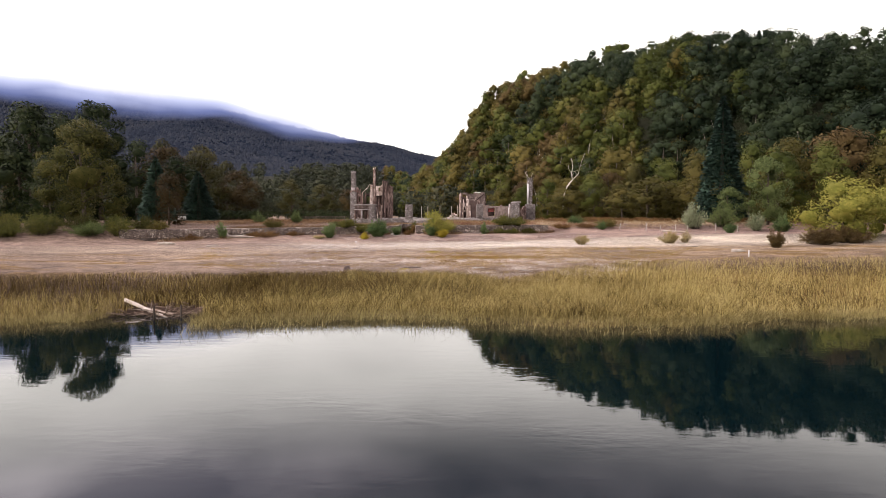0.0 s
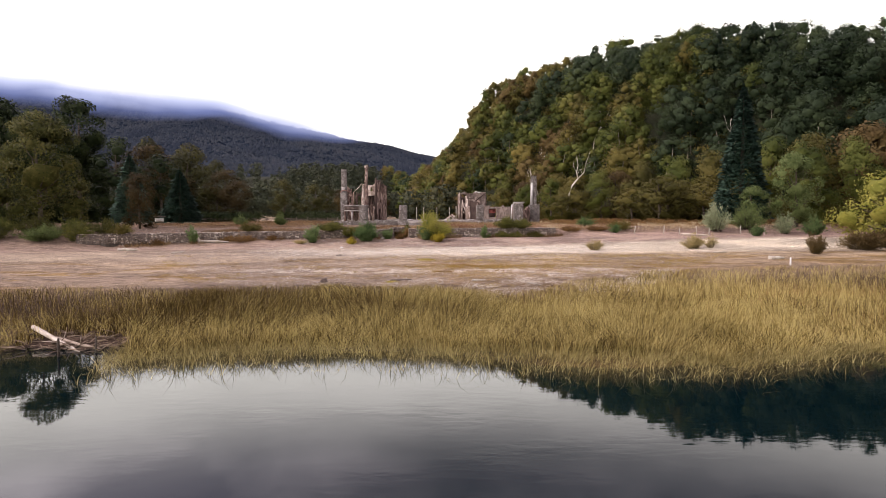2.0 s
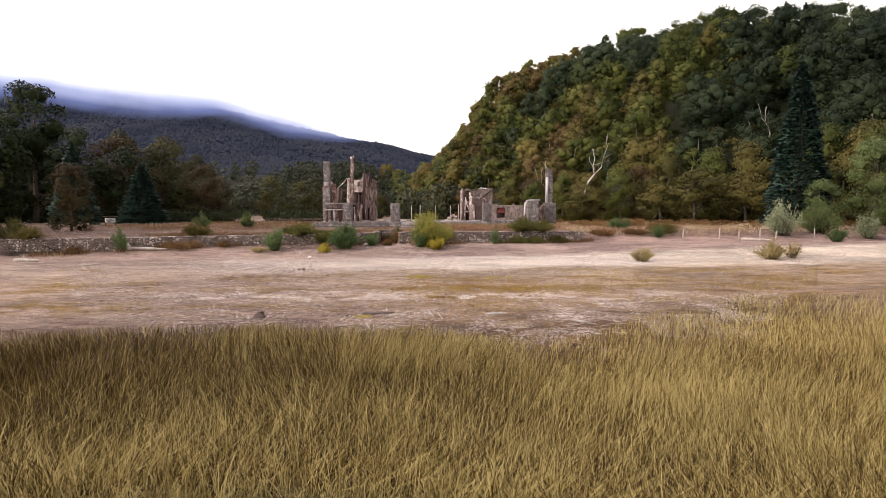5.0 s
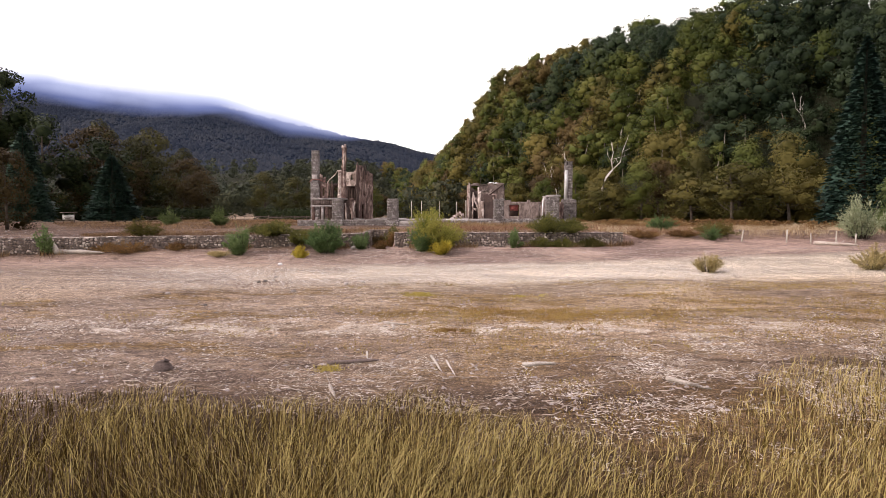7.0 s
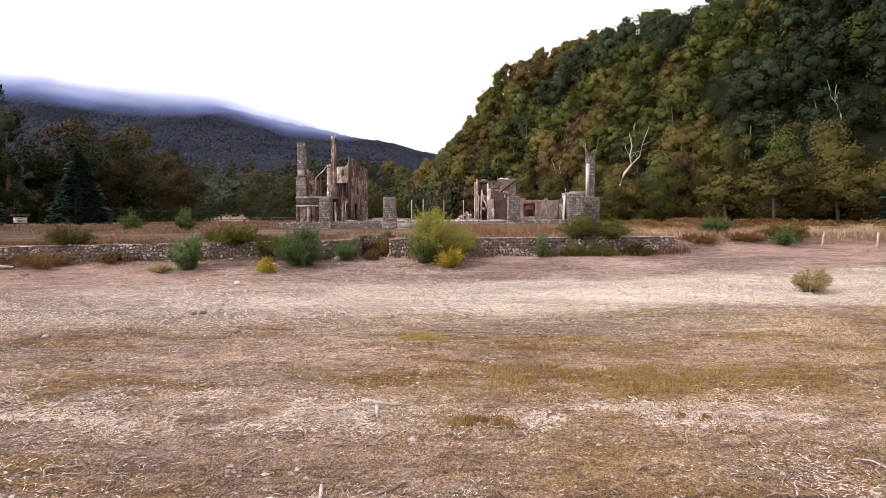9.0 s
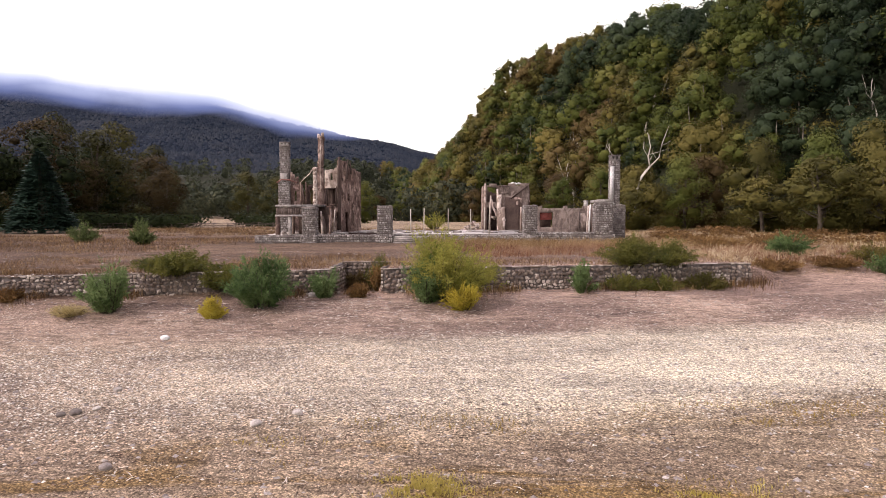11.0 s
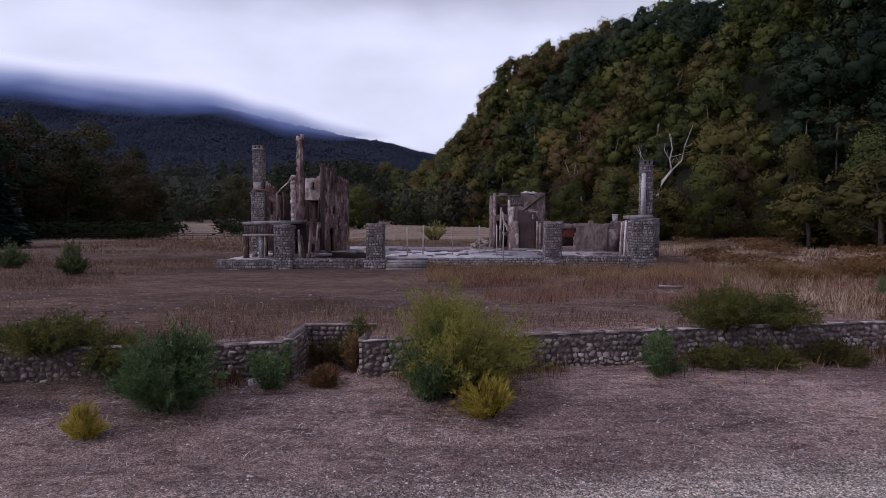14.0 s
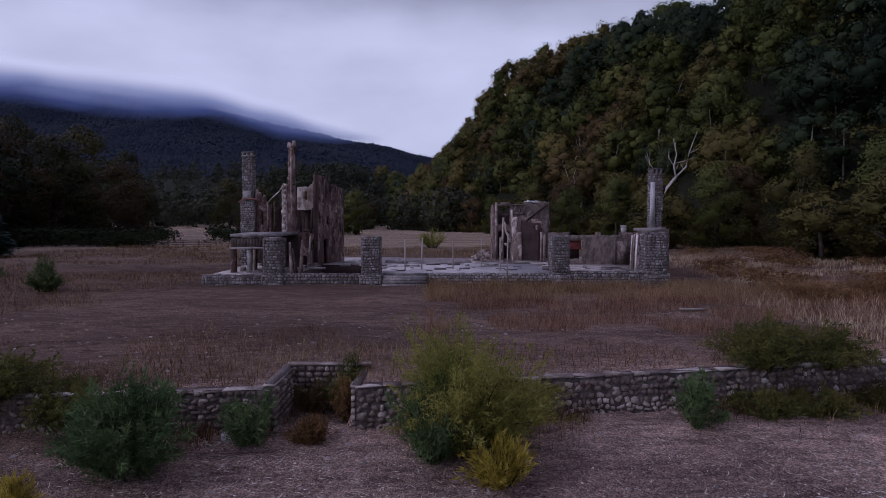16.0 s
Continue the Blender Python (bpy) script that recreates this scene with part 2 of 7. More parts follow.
def foliage(name, tones, patch=0.12, translucent=0.25, rough=0.6, spread=0.38):
    """Leaves: each leaf has its own tone, and tones drift over metres."""
    m, n, l, b = nodes_of(name)
    g = n.new("ShaderNodeNewGeometry")
    ob = n.new("ShaderNodeObjectInfo")
    big = noise_of(n, l, patch, 3.0, 0.6, g.outputs["Position"])
    add = n.new("ShaderNodeMath")
    add.operation = "MULTIPLY_ADD"
    add.inputs[1].default_value, add.inputs[2].default_value = spread, -0.5 * spread - 0.03
    l.new(g.outputs["Random Per Island"], add.inputs[0])
    sp = n.new("ShaderNodeMath")
    sp.operation = "MULTIPLY_ADD"
    sp.inputs[1].default_value = 0.2
    l.new(ob.outputs["Random"], sp.inputs[0])
    l.new(add.outputs[0], sp.inputs[2])
    whole = n.new("ShaderNodeAttribute")
    whole.attribute_name = "tone"
    own = n.new("ShaderNodeMath")
    own.operation = "ADD"
    l.new(whole.outputs["Fac"], own.inputs[0])
    l.new(sp.outputs[0], own.inputs[1])
    tot = n.new("ShaderNodeMath")
    tot.operation = "ADD"
    l.new(big.outputs["Fac"], tot.inputs[0])
    l.new(own.outputs[0], tot.inputs[1])
    k = len(tones) - 1
    r = ramp_of(n, [(0.25 + 0.55 * i / k, c) for i, c in enumerate(tones)])
    l.new(tot.outputs[0], r.inputs["Fac"])
    l.new(r.outputs["Color"], b.inputs["Base Color"])
    b.inputs["Roughness"].default_value = rough
    b.inputs["Specular IOR Level"].default_value = 0.06
    tr = n.new("ShaderNodeBsdfTranslucent")
    l.new(r.outputs["Color"], tr.inputs["Color"])
    mx = n.new("ShaderNodeMixShader")
    mx.inputs["Fac"].default_value = translucent
    l.new(b.outputs["BSDF"], mx.inputs[1])
    l.new(tr.outputs["BSDF"], mx.inputs[2])
    l.new(mx.outputs["Shader"], n["Material Output"].inputs["Surface"])
    return m


def mineral(name, tones, scale=2.0, bump=0.5, rough=0.9, fine=14.0, spots=None):
    """Stone, plaster or soil: large stains, fine grain and relief."""
    m, n, l, b = nodes_of(name)
    g = n.new("ShaderNodeNewGeometry")
    ob = n.new("ShaderNodeObjectInfo")
    big = noise_of(n, l, scale, 6.0, 0.62, g.outputs["Position"], 0.4)
    grain = noise_of(n, l, fine, 4.0, 0.7, g.outputs["Position"])
    tot = n.new("ShaderNodeMath")
    tot.operation = "MULTIPLY_ADD"
    tot.inputs[1].default_value = 0.30
    l.new(g.outputs["Random Per Island"], tot.inputs[0])
    l.new(big.outputs["Fac"], tot.inputs[2])
    tt = n.new("ShaderNodeMath")
    tt.operation = "MULTIPLY_ADD"
    tt.inputs[1].default_value = 0.30
    l.new(ob.outputs["Random"], tt.inputs[0])
    l.new(tot.outputs[0], tt.inputs[2])
    k = len(tones) - 1
    r = ramp_of(n, [(0.45 + 0.55 * i / k, c) for i, c in enumerate(tones)])
    l.new(tt.outputs[0], r.inputs["Fac"])
    gr = ramp_of(n, [(0.3, (0.6, 0.6, 0.6)), (0.7, (1.3, 1.3, 1.3))])
    l.new(grain.outputs["Fac"], gr.inputs["Fac"])
    col = mix_of(n, l, 1.0, r.outputs["Color"], gr.outputs["Color"], "MULTIPLY")
    if spots is not None:
        st = n.new("ShaderNodeMapping")
        st.inputs["Scale"].default_value = (1.0, 1.0, 0.5)
        l.new(g.outputs["Position"], st.inputs["Vector"])
        flake = noise_of(n, l, 1.1, 7.0, 0.7, st.outputs["Vector"], 0.4)
        fr = ramp_of(n, [(0.52, (0, 0, 0)), (0.57, (1, 1, 1))])
        l.new(flake.outputs["Fac"], fr.inputs["Fac"])
        pale = tuple(min(1.0, 1.25 * c) for c in tones[-1])
        col = mix_of(n, l, fr.outputs["Color"], col, pale)
        sn = noise_of(n, l, 1.5, 7.0, 0.75, st.outputs["Vector"], 0.5)
        sr = ramp_of(n, [(0.47, (0, 0, 0)), (0.64, (1, 1, 1))])
        l.new(sn.outputs["Fac"], sr.inputs["Fac"])
        col = mix_of(n, l, sr.outputs["Color"], col, spots)
    l.new(col, b.inputs["Base Color"])
    b.inputs["Roughness"].default_value = rough
    b.inputs["Specular IOR Level"].default_value = 0.2
    bump_of(n, l, b, grain.outputs["Fac"], bump, 0.04)
    return m


GREEN = foliage("leaves_green", [(0.022, 0.031, 0.009), (0.048, 0.062, 0.015), (0.085, 0.098, 0.023), (0.13, 0.13, 0.034)], 0.12, 0.22, 0.6, 0.08)
OLIVE = foliage("leaves_olive", [(0.030, 0.029, 0.009), (0.062, 0.058, 0.016), (0.102, 0.088, 0.024), (0.145, 0.118, 0.032)], 0.12, 0.22, 0.6, 0.08)
RUST = foliage("leaves_rust", [(0.030, 0.021, 0.010), (0.062, 0.042, 0.018), (0.098, 0.068, 0.027), (0.13, 0.094, 0.036)], 0.12, 0.2, 0.6, 0.08)
NEEDLE = foliage("needles_dark", [(0.012, 0.027, 0.020), (0.024, 0.048, 0.034), (0.042, 0.076, 0.050)], 0.5, 0.12)
FAR_LEAF = foliage("leaves_far", [(0.028, 0.036, 0.024), (0.05, 0.058, 0.034), (0.085, 0.085, 0.045)], 0.03)
TEAL = foliage("leaves_willow", [(0.05, 0.088, 0.032), (0.098, 0.152, 0.055), (0.17, 0.23, 0.092)], 0.8, 0.4)
LIME = foliage("leaves_lime", [(0.11, 0.125, 0.022), (0.23, 0.235, 0.05), (0.36, 0.33, 0.08)], 0.6, 0.42)
YELLOW = foliage("leaves_yellow", [(0.24, 0.19, 0.03), (0.42, 0.34, 0.05), (0.58, 0.50, 0.09)], 0.9, 0.4)
DARKBUSH = foliage("leaves_bramble", [(0.04, 0.05, 0.015), (0.09, 0.098, 0.026), (0.16, 0.15, 0.036)], 0.9, 0.35)
SILVER = foliage("leaves_silver", [(0.10, 0.13, 0.07), (0.20, 0.235, 0.13), (0.34, 0.365, 0.23)], 0.7)
SCRUB = foliage("leaves_scrub", [(0.08, 0.045, 0.019), (0.16, 0.09, 0.036), (0.25, 0.155, 0.058)], 0.5)
REED = foliage("reed_stems", [(0.032, 0.019, 0.005), (0.092, 0.062, 0.015), (0.185, 0.134, 0.036), (0.48, 0.39, 0.155)], 0.10, 0.2, 0.6, 1.0)
REED_WET = foliage("reed_stems_wet", [(0.10, 0.078, 0.03), (0.25, 0.195, 0.07), (0.46, 0.39, 0.17)], 0.2, 0.2, 0.6, 0.8)
HAY = foliage("dry_grass", [(0.075, 0.041, 0.021), (0.155, 0.092, 0.045), (0.265, 0.172, 0.084), (0.41, 0.30, 0.16)], 0.16, 0.25, 0.6, 0.6)
MOSS = foliage("short_grass", [(0.15, 0.09, 0.025), (0.27, 0.18, 0.045), (0.34, 0.27, 0.06)], 0.3, 0.2)
MEADOW_BUSH = foliage("leaves_fresh", [(0.045, 0.066, 0.022), (0.09, 0.122, 0.042), (0.16, 0.195, 0.075)], 0.6, 0.38)
OAKLEAF = foliage("leaves_oak", [(0.024, 0.029, 0.010), (0.056, 0.06, 0.017), (0.105, 0.098, 0.028)], 0.35, 0.25)
SCRAP = mineral("rusty_roof_scrap", [(0.12, 0.055, 0.045), (0.21, 0.10, 0.082), (0.32, 0.18, 0.15)], 1.5, 0.3)
TAN = foliage("leaves_straw", [(0.21, 0.165, 0.07), (0.36, 0.29, 0.13), (0.50, 0.42, 0.22)], 0.6, 0.35)
# dark green with the shade of the western wood in its colour
DEEP = foliage("leaves_deep_green_shaded", [(0.010, 0.016, 0.008), (0.02, 0.03, 0.012), (0.036, 0.046, 0.016)], 0.3, 0.2)
UMBER = foliage("leaves_umber", [(0.019, 0.014, 0.006), (0.047, 0.033, 0.013), (0.088, 0.062, 0.023)], 0.15, 0.2, 0.6, 0.1)
DULL = foliage("leaves_dull_olive", [(0.017, 0.018, 0.007), (0.040, 0.040, 0.013), (0.075, 0.069, 0.021)], 0.15, 0.2, 0.6, 0.1)
BARK = mineral("bark", [(0.022, 0.017, 0.012), (0.05, 0.038, 0.028), (0.10, 0.082, 0.065)], 2.0, 0.8)
PALE_BARK = mineral("bleached_wood", [(0.20, 0.17, 0.14), (0.34, 0.30, 0.25), (0.48, 0.44, 0.38)], 1.6, 0.5)
DRIFT = mineral("driftwood", [(0.20, 0.15, 0.11), (0.36, 0.29, 0.23), (0.52, 0.46, 0.39)], 1.2, 0.6)
CHIP = mineral("bleached_reed_litter", [(0.29, 0.23, 0.165), (0.51, 0.44, 0.35), (0.76, 0.70, 0.61)], 0.6, 0.3)
PEBBLE = mineral("beach_pebbles", [(0.17, 0.15, 0.12), (0.45, 0.41, 0.34), (0.75, 0.71, 0.62)], 0.5, 0.3)
STONE = mineral("field_stone", [(0.10, 0.082, 0.075), (0.26, 0.222, 0.20), (0.50, 0.455, 0.41)], 1.2, 0.6)
ASHLAR = mineral("grey_ashlar", [(0.09, 0.077, 0.072), (0.155, 0.136, 0.128), (0.235, 0.21, 0.197), (0.40, 0.37, 0.35)], 1.4, 0.7)
MORTAR = mineral("dark_mortar", [(0.06, 0.05, 0.045), (0.11, 0.09, 0.08), (0.16, 0.135, 0.12)], 1.5, 0.5)
PLASTER = mineral("stained_plaster", [(0.06, 0.038, 0.032), (0.15, 0.096, 0.08), (0.31, 0.23, 0.195)], 0.7, 0.5, 0.92, 9.0, (0.035, 0.022, 0.018))
PLAIN_PLASTER = mineral("grey_brown_render", [(0.085, 0.062, 0.053), (0.135, 0.102, 0.088), (0.215, 0.172, 0.15)], 0.9, 0.35, 0.92, 7.0, (0.075, 0.052, 0.044))
PINE_GREEN = foliage("leaves_dark_green", [(0.014, 0.024, 0.013), (0.028, 0.042, 0.02), (0.05, 0.066, 0.028)], 0.15, 0.2, 0.6, 0.08)
GREY_BARK = mineral("pale_grey_bark", [(0.09, 0.075, 0.06), (0.19, 0.165, 0.135), (0.32, 0.29, 0.245)], 1.5, 0.5)
PLASTER_PALE = mineral("pale_plaster", [(0.17, 0.115, 0.09), (0.33, 0.255, 0.215), (0.54, 0.46, 0.41)], 0.8, 0.4, 0.92, 9.0, (0.13, 0.085, 0.066))
CONCRETE = mineral("bleached_concrete", [(0.16, 0.14, 0.125), (0.32, 0.29, 0.27), (0.52, 0.49, 0.46)], 0.5, 0.4)
RED_PAINT = mineral("faded_red_paint", [(0.20, 0.05, 0.043), (0.30, 0.095, 0.08), (0.38, 0.16, 0.135)], 1.5, 0.2)
WHITE_PAINT = mineral("white_paint", [(0.42, 0.41, 0.39), (0.58, 0.57, 0.55), (0.72, 0.71, 0.69)], 1.0, 0.1)
DARK_WOOD = mineral("dark_weathered_wood", [(0.05, 0.035, 0.03), (0.10, 0.075, 0.065), (0.16, 0.125, 0.11)], 1.5, 0.5)
# soot, and the shade of rooms, recesses and cellar put into the colour
SOOT_SHADE = mineral("soot_and_shade_plaster", [(0.022, 0.014, 0.012), (0.05, 0.033, 0.028), (0.095, 0.066, 0.056)], 0.9, 0.5)
WALL_STONE = mineral("wall_field_stone", [(0.065, 0.048, 0.039), (0.14, 0.107, 0.087), (0.225, 0.178, 0.147), (0.50, 0.44, 0.38)], 1.2, 0.6)
RED_HAY = foliage("reddish_grass", [(0.08, 0.034, 0.022), (0.16, 0.074, 0.045), (0.26, 0.14, 0.08), (0.36, 0.24, 0.15)], 0.3, 0.25, 0.6, 0.6)
FRESH_MOSS = foliage("yellow_green_moss", [(0.28, 0.22, 0.06), (0.40, 0.325, 0.09), (0.48, 0.40, 0.13)], 0.6, 0.3)
BROWN_MOSS = foliage("red_brown_moss", [(0.16, 0.088, 0.034), (0.27, 0.165, 0.06), (0.37, 0.26, 0.09)], 0.5, 0.2)
GOLD_HAY = foliage("golden_grass", [(0.17, 0.10, 0.055), (0.31, 0.205, 0.115), (0.44, 0.33, 0.20), (0.56, 0.46, 0.31)], 0.14, 0.25, 0.6, 0.6)
DARK_LITTER = foliage("rotted_reed_litter", [(0.06, 0.042, 0.030), (0.13, 0.093, 0.067), (0.25, 0.19, 0.14)], 0.5, 0.0, 0.8, 0.6)


def ground_material():
    m, n, l, b = nodes_of("ground_soil")
    g = n.new("ShaderNodeNewGeometry")
    pos = g.outputs["Position"]
    xyz = n.new("ShaderNodeSeparateXYZ")
    l.new(pos, xyz.inputs[0])
    flat = n.new("ShaderNodeMapping")
    flat.inputs["Scale"].default_value = (0.35, 1.0, 1.0)
    l.new(pos, flat.inputs["Vector"])
    wob = noise_of(n, l, 0.13, 4.0, 0.6, flat.outputs["Vector"])
    fine = noise_of(n, l, 9.5, 6.0, 0.8, pos)
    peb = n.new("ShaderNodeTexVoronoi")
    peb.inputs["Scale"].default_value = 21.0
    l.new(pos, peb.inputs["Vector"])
    # belts of the shore: mud, litter, moss and grass, pale shingle, soil
    yy = n.new("ShaderNodeMath")
    yy.operation = "MULTIPLY_ADD"
    yy.inputs[1].default_value = 4.5
    l.new(wob.outputs["Fac"], yy.inputs[0])
    l.new(xyz.outputs["Y"], yy.inputs[2])
    tilt = n.new("ShaderNodeMath")
    tilt.operation = "MULTIPLY_ADD"
    tilt.inputs[1].default_value = -0.135
    l.new(xyz.outputs["X"], tilt.inputs[0])
    l.new(yy.outputs[0], tilt.inputs[2])
    scaled = n.new("ShaderNodeMapRange")
    scaled.inputs["From Min"].default_value, scaled.inputs["From Max"].default_value = 40.0, 240.0
    l.new(tilt.outputs[0], scaled.inputs["Value"])

    def at(y):
        return (y + 2.25 - 40.0) / 200.0

    belt = ramp_of(n, [
        (at(44), (0.025, 0.020, 0.012)), (at(55), (0.055, 0.038, 0.017)), (at(65), (0.13, 0.090, 0.055)), (at(74), (0.37, 0.285, 0.195)),
        (at(82), (0.43, 0.34, 0.232)), (at(87), (0.47, 0.395, 0.285)), (at(91), (0.66, 0.62, 0.50)), (at(98.4), (0.66, 0.615, 0.495)),
        (at(99.1), (0.44, 0.345, 0.285)), (at(106), (0.43, 0.325, 0.27)), (at(112), (0.26, 0.188, 0.145)), (at(150), (0.19, 0.132, 0.095)),
        (at(196), (0.22, 0.16, 0.10)), (at(206), (0.44, 0.36, 0.245))])
    l.new(scaled.outputs["Result"], belt.inputs["Fac"])
    col = belt.outputs["Color"]
    # dark wet mud on the western lower shore
    mx_ = n.new("ShaderNodeMapRange")
    mx_.inputs["From Min"].default_value, mx_.inputs["From Max"].default_value = -2.0, -9.0
    l.new(xyz.outputs["X"], mx_.inputs["Value"])
    my_ = n.new("ShaderNodeMapRange")
    my_.inputs["From Min"].default_value, my_.inputs["From Max"].default_value = 76.25, 68.25
    l.new(yy.outputs[0], my_.inputs["Value"])
    mud = n.new("ShaderNodeMath")
    mud.operation = "MULTIPLY"
    l.new(mx_.outputs["Result"], mud.inputs[0])
    l.new(my_.outputs["Result"], mud.inputs[1])
    col = mix_of(n, l, mud.outputs[0], col, (0.115, 0.078, 0.058))
    # golden turf on the eastern lower shore
    ex = n.new("ShaderNodeMapRange")
    ex.inputs["From Min"].default_value, ex.inputs["From Max"].default_value = 4.0, 15.0
    l.new(xyz.outputs["X"], ex.inputs["Value"])
    ey = n.new("ShaderNodeMapRange")
    ey.inputs["From Min"].default_value, ey.inputs["From Max"].default_value = 73.25, 67.25
    l.new(yy.outputs[0], ey.inputs["Value"])
    turf_mask = n.new("ShaderNodeMath")
    turf_mask.operation = "MULTIPLY"
    l.new(ex.outputs["Result"], turf_mask.inputs[0])
    l.new(ey.outputs["Result"], turf_mask.inputs[1])
    part_turf = n.new("ShaderNodeMath")
    part_turf.operation = "MULTIPLY"
    part_turf.inputs[1].default_value = 0.75
    l.new(turf_mask.outputs[0], part_turf.inputs[0])
    col = mix_of(n, l, part_turf.outputs[0], col, (0.31, 0.205, 0.07))
    # shingle mixed with brown soil towards the west
    wx = n.new("ShaderNodeMapRange")
    wx.inputs["From Min"].default_value, wx.inputs["From Max"].default_value = 3.0, -14.0
    wx.inputs["To Max"].default_value = 0.8
    l.new(xyz.outputs["X"], wx.inputs["Value"])
    wzone = ramp_of(n, [(at(60), (0, 0, 0)), (at(72), (1, 1, 1)), (at(99), (1, 1, 1)), (at(102), (0.4, 0.4, 0.4))])
    l.new(scaled.outputs["Result"], wzone.inputs["Fac"])
    wmask = mix_of(n, l, 1.0, wzone.outputs["Color"], wx.outputs["Result"], "MULTIPLY")
    col = mix_of(n, l, wmask, col, (0.37, 0.298, 0.232))
    # darker soil in the western meadow
    mzone = ramp_of(n, [(at(103), (0, 0, 0)), (at(109), (0.75, 0.75, 0.75)), (at(150), (0.75, 0.75, 0.75)), (at(175), (0, 0, 0))])
    l.new(scaled.outputs["Result"], mzone.inputs["Fac"])
    mmask = mix_of(n, l, 1.0, mzone.outputs["Color"], wx.outputs["Result"], "MULTIPLY")
    col = mix_of(n, l, mmask, col, (0.135, 0.088, 0.056))
    # tufts of brown and golden moss on the lower beach
    mossn = noise_of(n, l, 0.34, 5.0, 0.65, flat.outputs["Vector"], 0.6)
    mossr = ramp_of(n, [(0.51, (0, 0, 0)), (0.58, (0.85, 0.85, 0.85))])
    l.new(mossn.outputs["Fac"], mossr.inputs["Fac"])
    zone = ramp_of(n, [(at(66), (0, 0, 0)), (at(76), (1, 1, 1)), (at(86), (0.9, 0.9, 0.9)), (at(90), (0, 0, 0))])
    l.new(scaled.outputs["Result"], zone.inputs["Fac"])
    msk = mix_of(n, l, 1.0, mossr.outputs["Color"], zone.outputs["Color"], "MULTIPLY")
    col = mix_of(n, l, msk, col, (0.29, 0.195, 0.068))
    # blotches of damp sand and dry crust, a hand's breadth to a stride across
    blot = noise_of(n, l, 2.3, 5.0, 0.75, flat.outputs["Vector"], 0.8)
    blotr = ramp_of(n, [(0.36, (0.48, 0.46, 0.44)), (0.5, (1.0, 1.0, 1.0)), (0.64, (1.32, 1.31, 1.28))])
    l.new(blot.outputs["Fac"], blotr.inputs["Fac"])
    lower = ramp_of(n, [(at(62), (1, 1, 1)), (at(86), (0.9, 0.9, 0.9)), (at(92), (0.35, 0.35, 0.35)), (at(98.5), (0.45, 0.45, 0.45)), (at(99.5), (0.9, 0.9, 0.9))])
    l.new(scaled.outputs["Result"], lower.inputs["Fac"])
    col = mix_of(n, l, lower.outputs["Color"], col, blotr.outputs["Color"], "MULTIPLY")
    # patches of bare and grassy soil further up
    fieldn = noise_of(n, l, 0.22, 6.0, 0.7, flat.outputs["Vector"], 0.5)
    fieldr = ramp_of(n, [(0.38, (0.62, 0.58, 0.58)), (0.62, (1.2, 1.15, 1.1))])
    l.new(fieldn.outputs["Fac"], fieldr.inputs["Fac"])
    col = mix_of(n, l, 1.0, col, fieldr.outputs["Color"], "MULTIPLY")
    cellv = n.new("ShaderNodeSeparateXYZ")
    l.new(peb.outputs["Color"], cellv.inputs[0])
    cellr = ramp_of(n, [(0.0, (0.30, 0.29, 0.28)), (0.55, (1.0, 0.98, 0.97)), (1.0, (1.85, 1.82, 1.76))])
    l.new(cellv.outputs["X"], cellr.inputs["Fac"])
    stony = ramp_of(n, [(at(80), (0.35, 0.35, 0.35)), (at(89), (1, 1, 1)), (at(98.4), (1, 1, 1)), (at(99.4), (0.45, 0.45, 0.45))])
    l.new(scaled.outputs["Result"], stony.inputs["Fac"])
    col = mix_of(n, l, stony.outputs["Color"], col, cellr.outputs["Color"], "MULTIPLY")
    # shade in the crevices between pebbles, put into the colour
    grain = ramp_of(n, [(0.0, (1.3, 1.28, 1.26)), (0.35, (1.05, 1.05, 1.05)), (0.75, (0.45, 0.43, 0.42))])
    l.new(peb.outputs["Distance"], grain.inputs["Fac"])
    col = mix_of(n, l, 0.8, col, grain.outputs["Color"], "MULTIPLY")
    speck = ramp_of(n, [(0.34, (0.46, 0.45, 0.44)), (0.52, (1.0, 1.0, 1.0)), (0.68, (1.65, 1.65, 1.65))])
    l.new(fine.outputs["Fac"], speck.inputs["Fac"])
    col = mix_of(n, l, 1.0, col, speck.outputs["Color"], "MULTIPLY")
    # leaf mould on the slope of the hill
    high = ramp_of(n, [(0.0, (0, 0, 0)), (1.0, (1, 1, 1))])
    hz = n.new("ShaderNodeMapRange")
    hz.inputs["From Min"].default_value, hz.inputs["From Max"].default_value = 7.0, 9.0
    l.new(xyz.outputs["Z"], hz.inputs["Value"])
    l.new(hz.outputs["Result"], high.inputs["Fac"])
    col = mix_of(n, l, high.outputs["Color"], col, (0.016, 0.018, 0.008))
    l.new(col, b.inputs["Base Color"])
    b.inputs["Roughness"].default_value = 0.95
    b.inputs["Specular IOR Level"].default_value = 0.15
    inv = n.new("ShaderNodeMath")
    inv.operation = "MULTIPLY_ADD"
    inv.inputs[1].default_value = -1.0
    l.new(peb.outputs["Distance"], inv.inputs[0])
    l.new(fine.outputs["Fac"], inv.inputs[2])
    bump_of(n, l, b, inv.outputs[0], 0.9, 0.09)
    return m


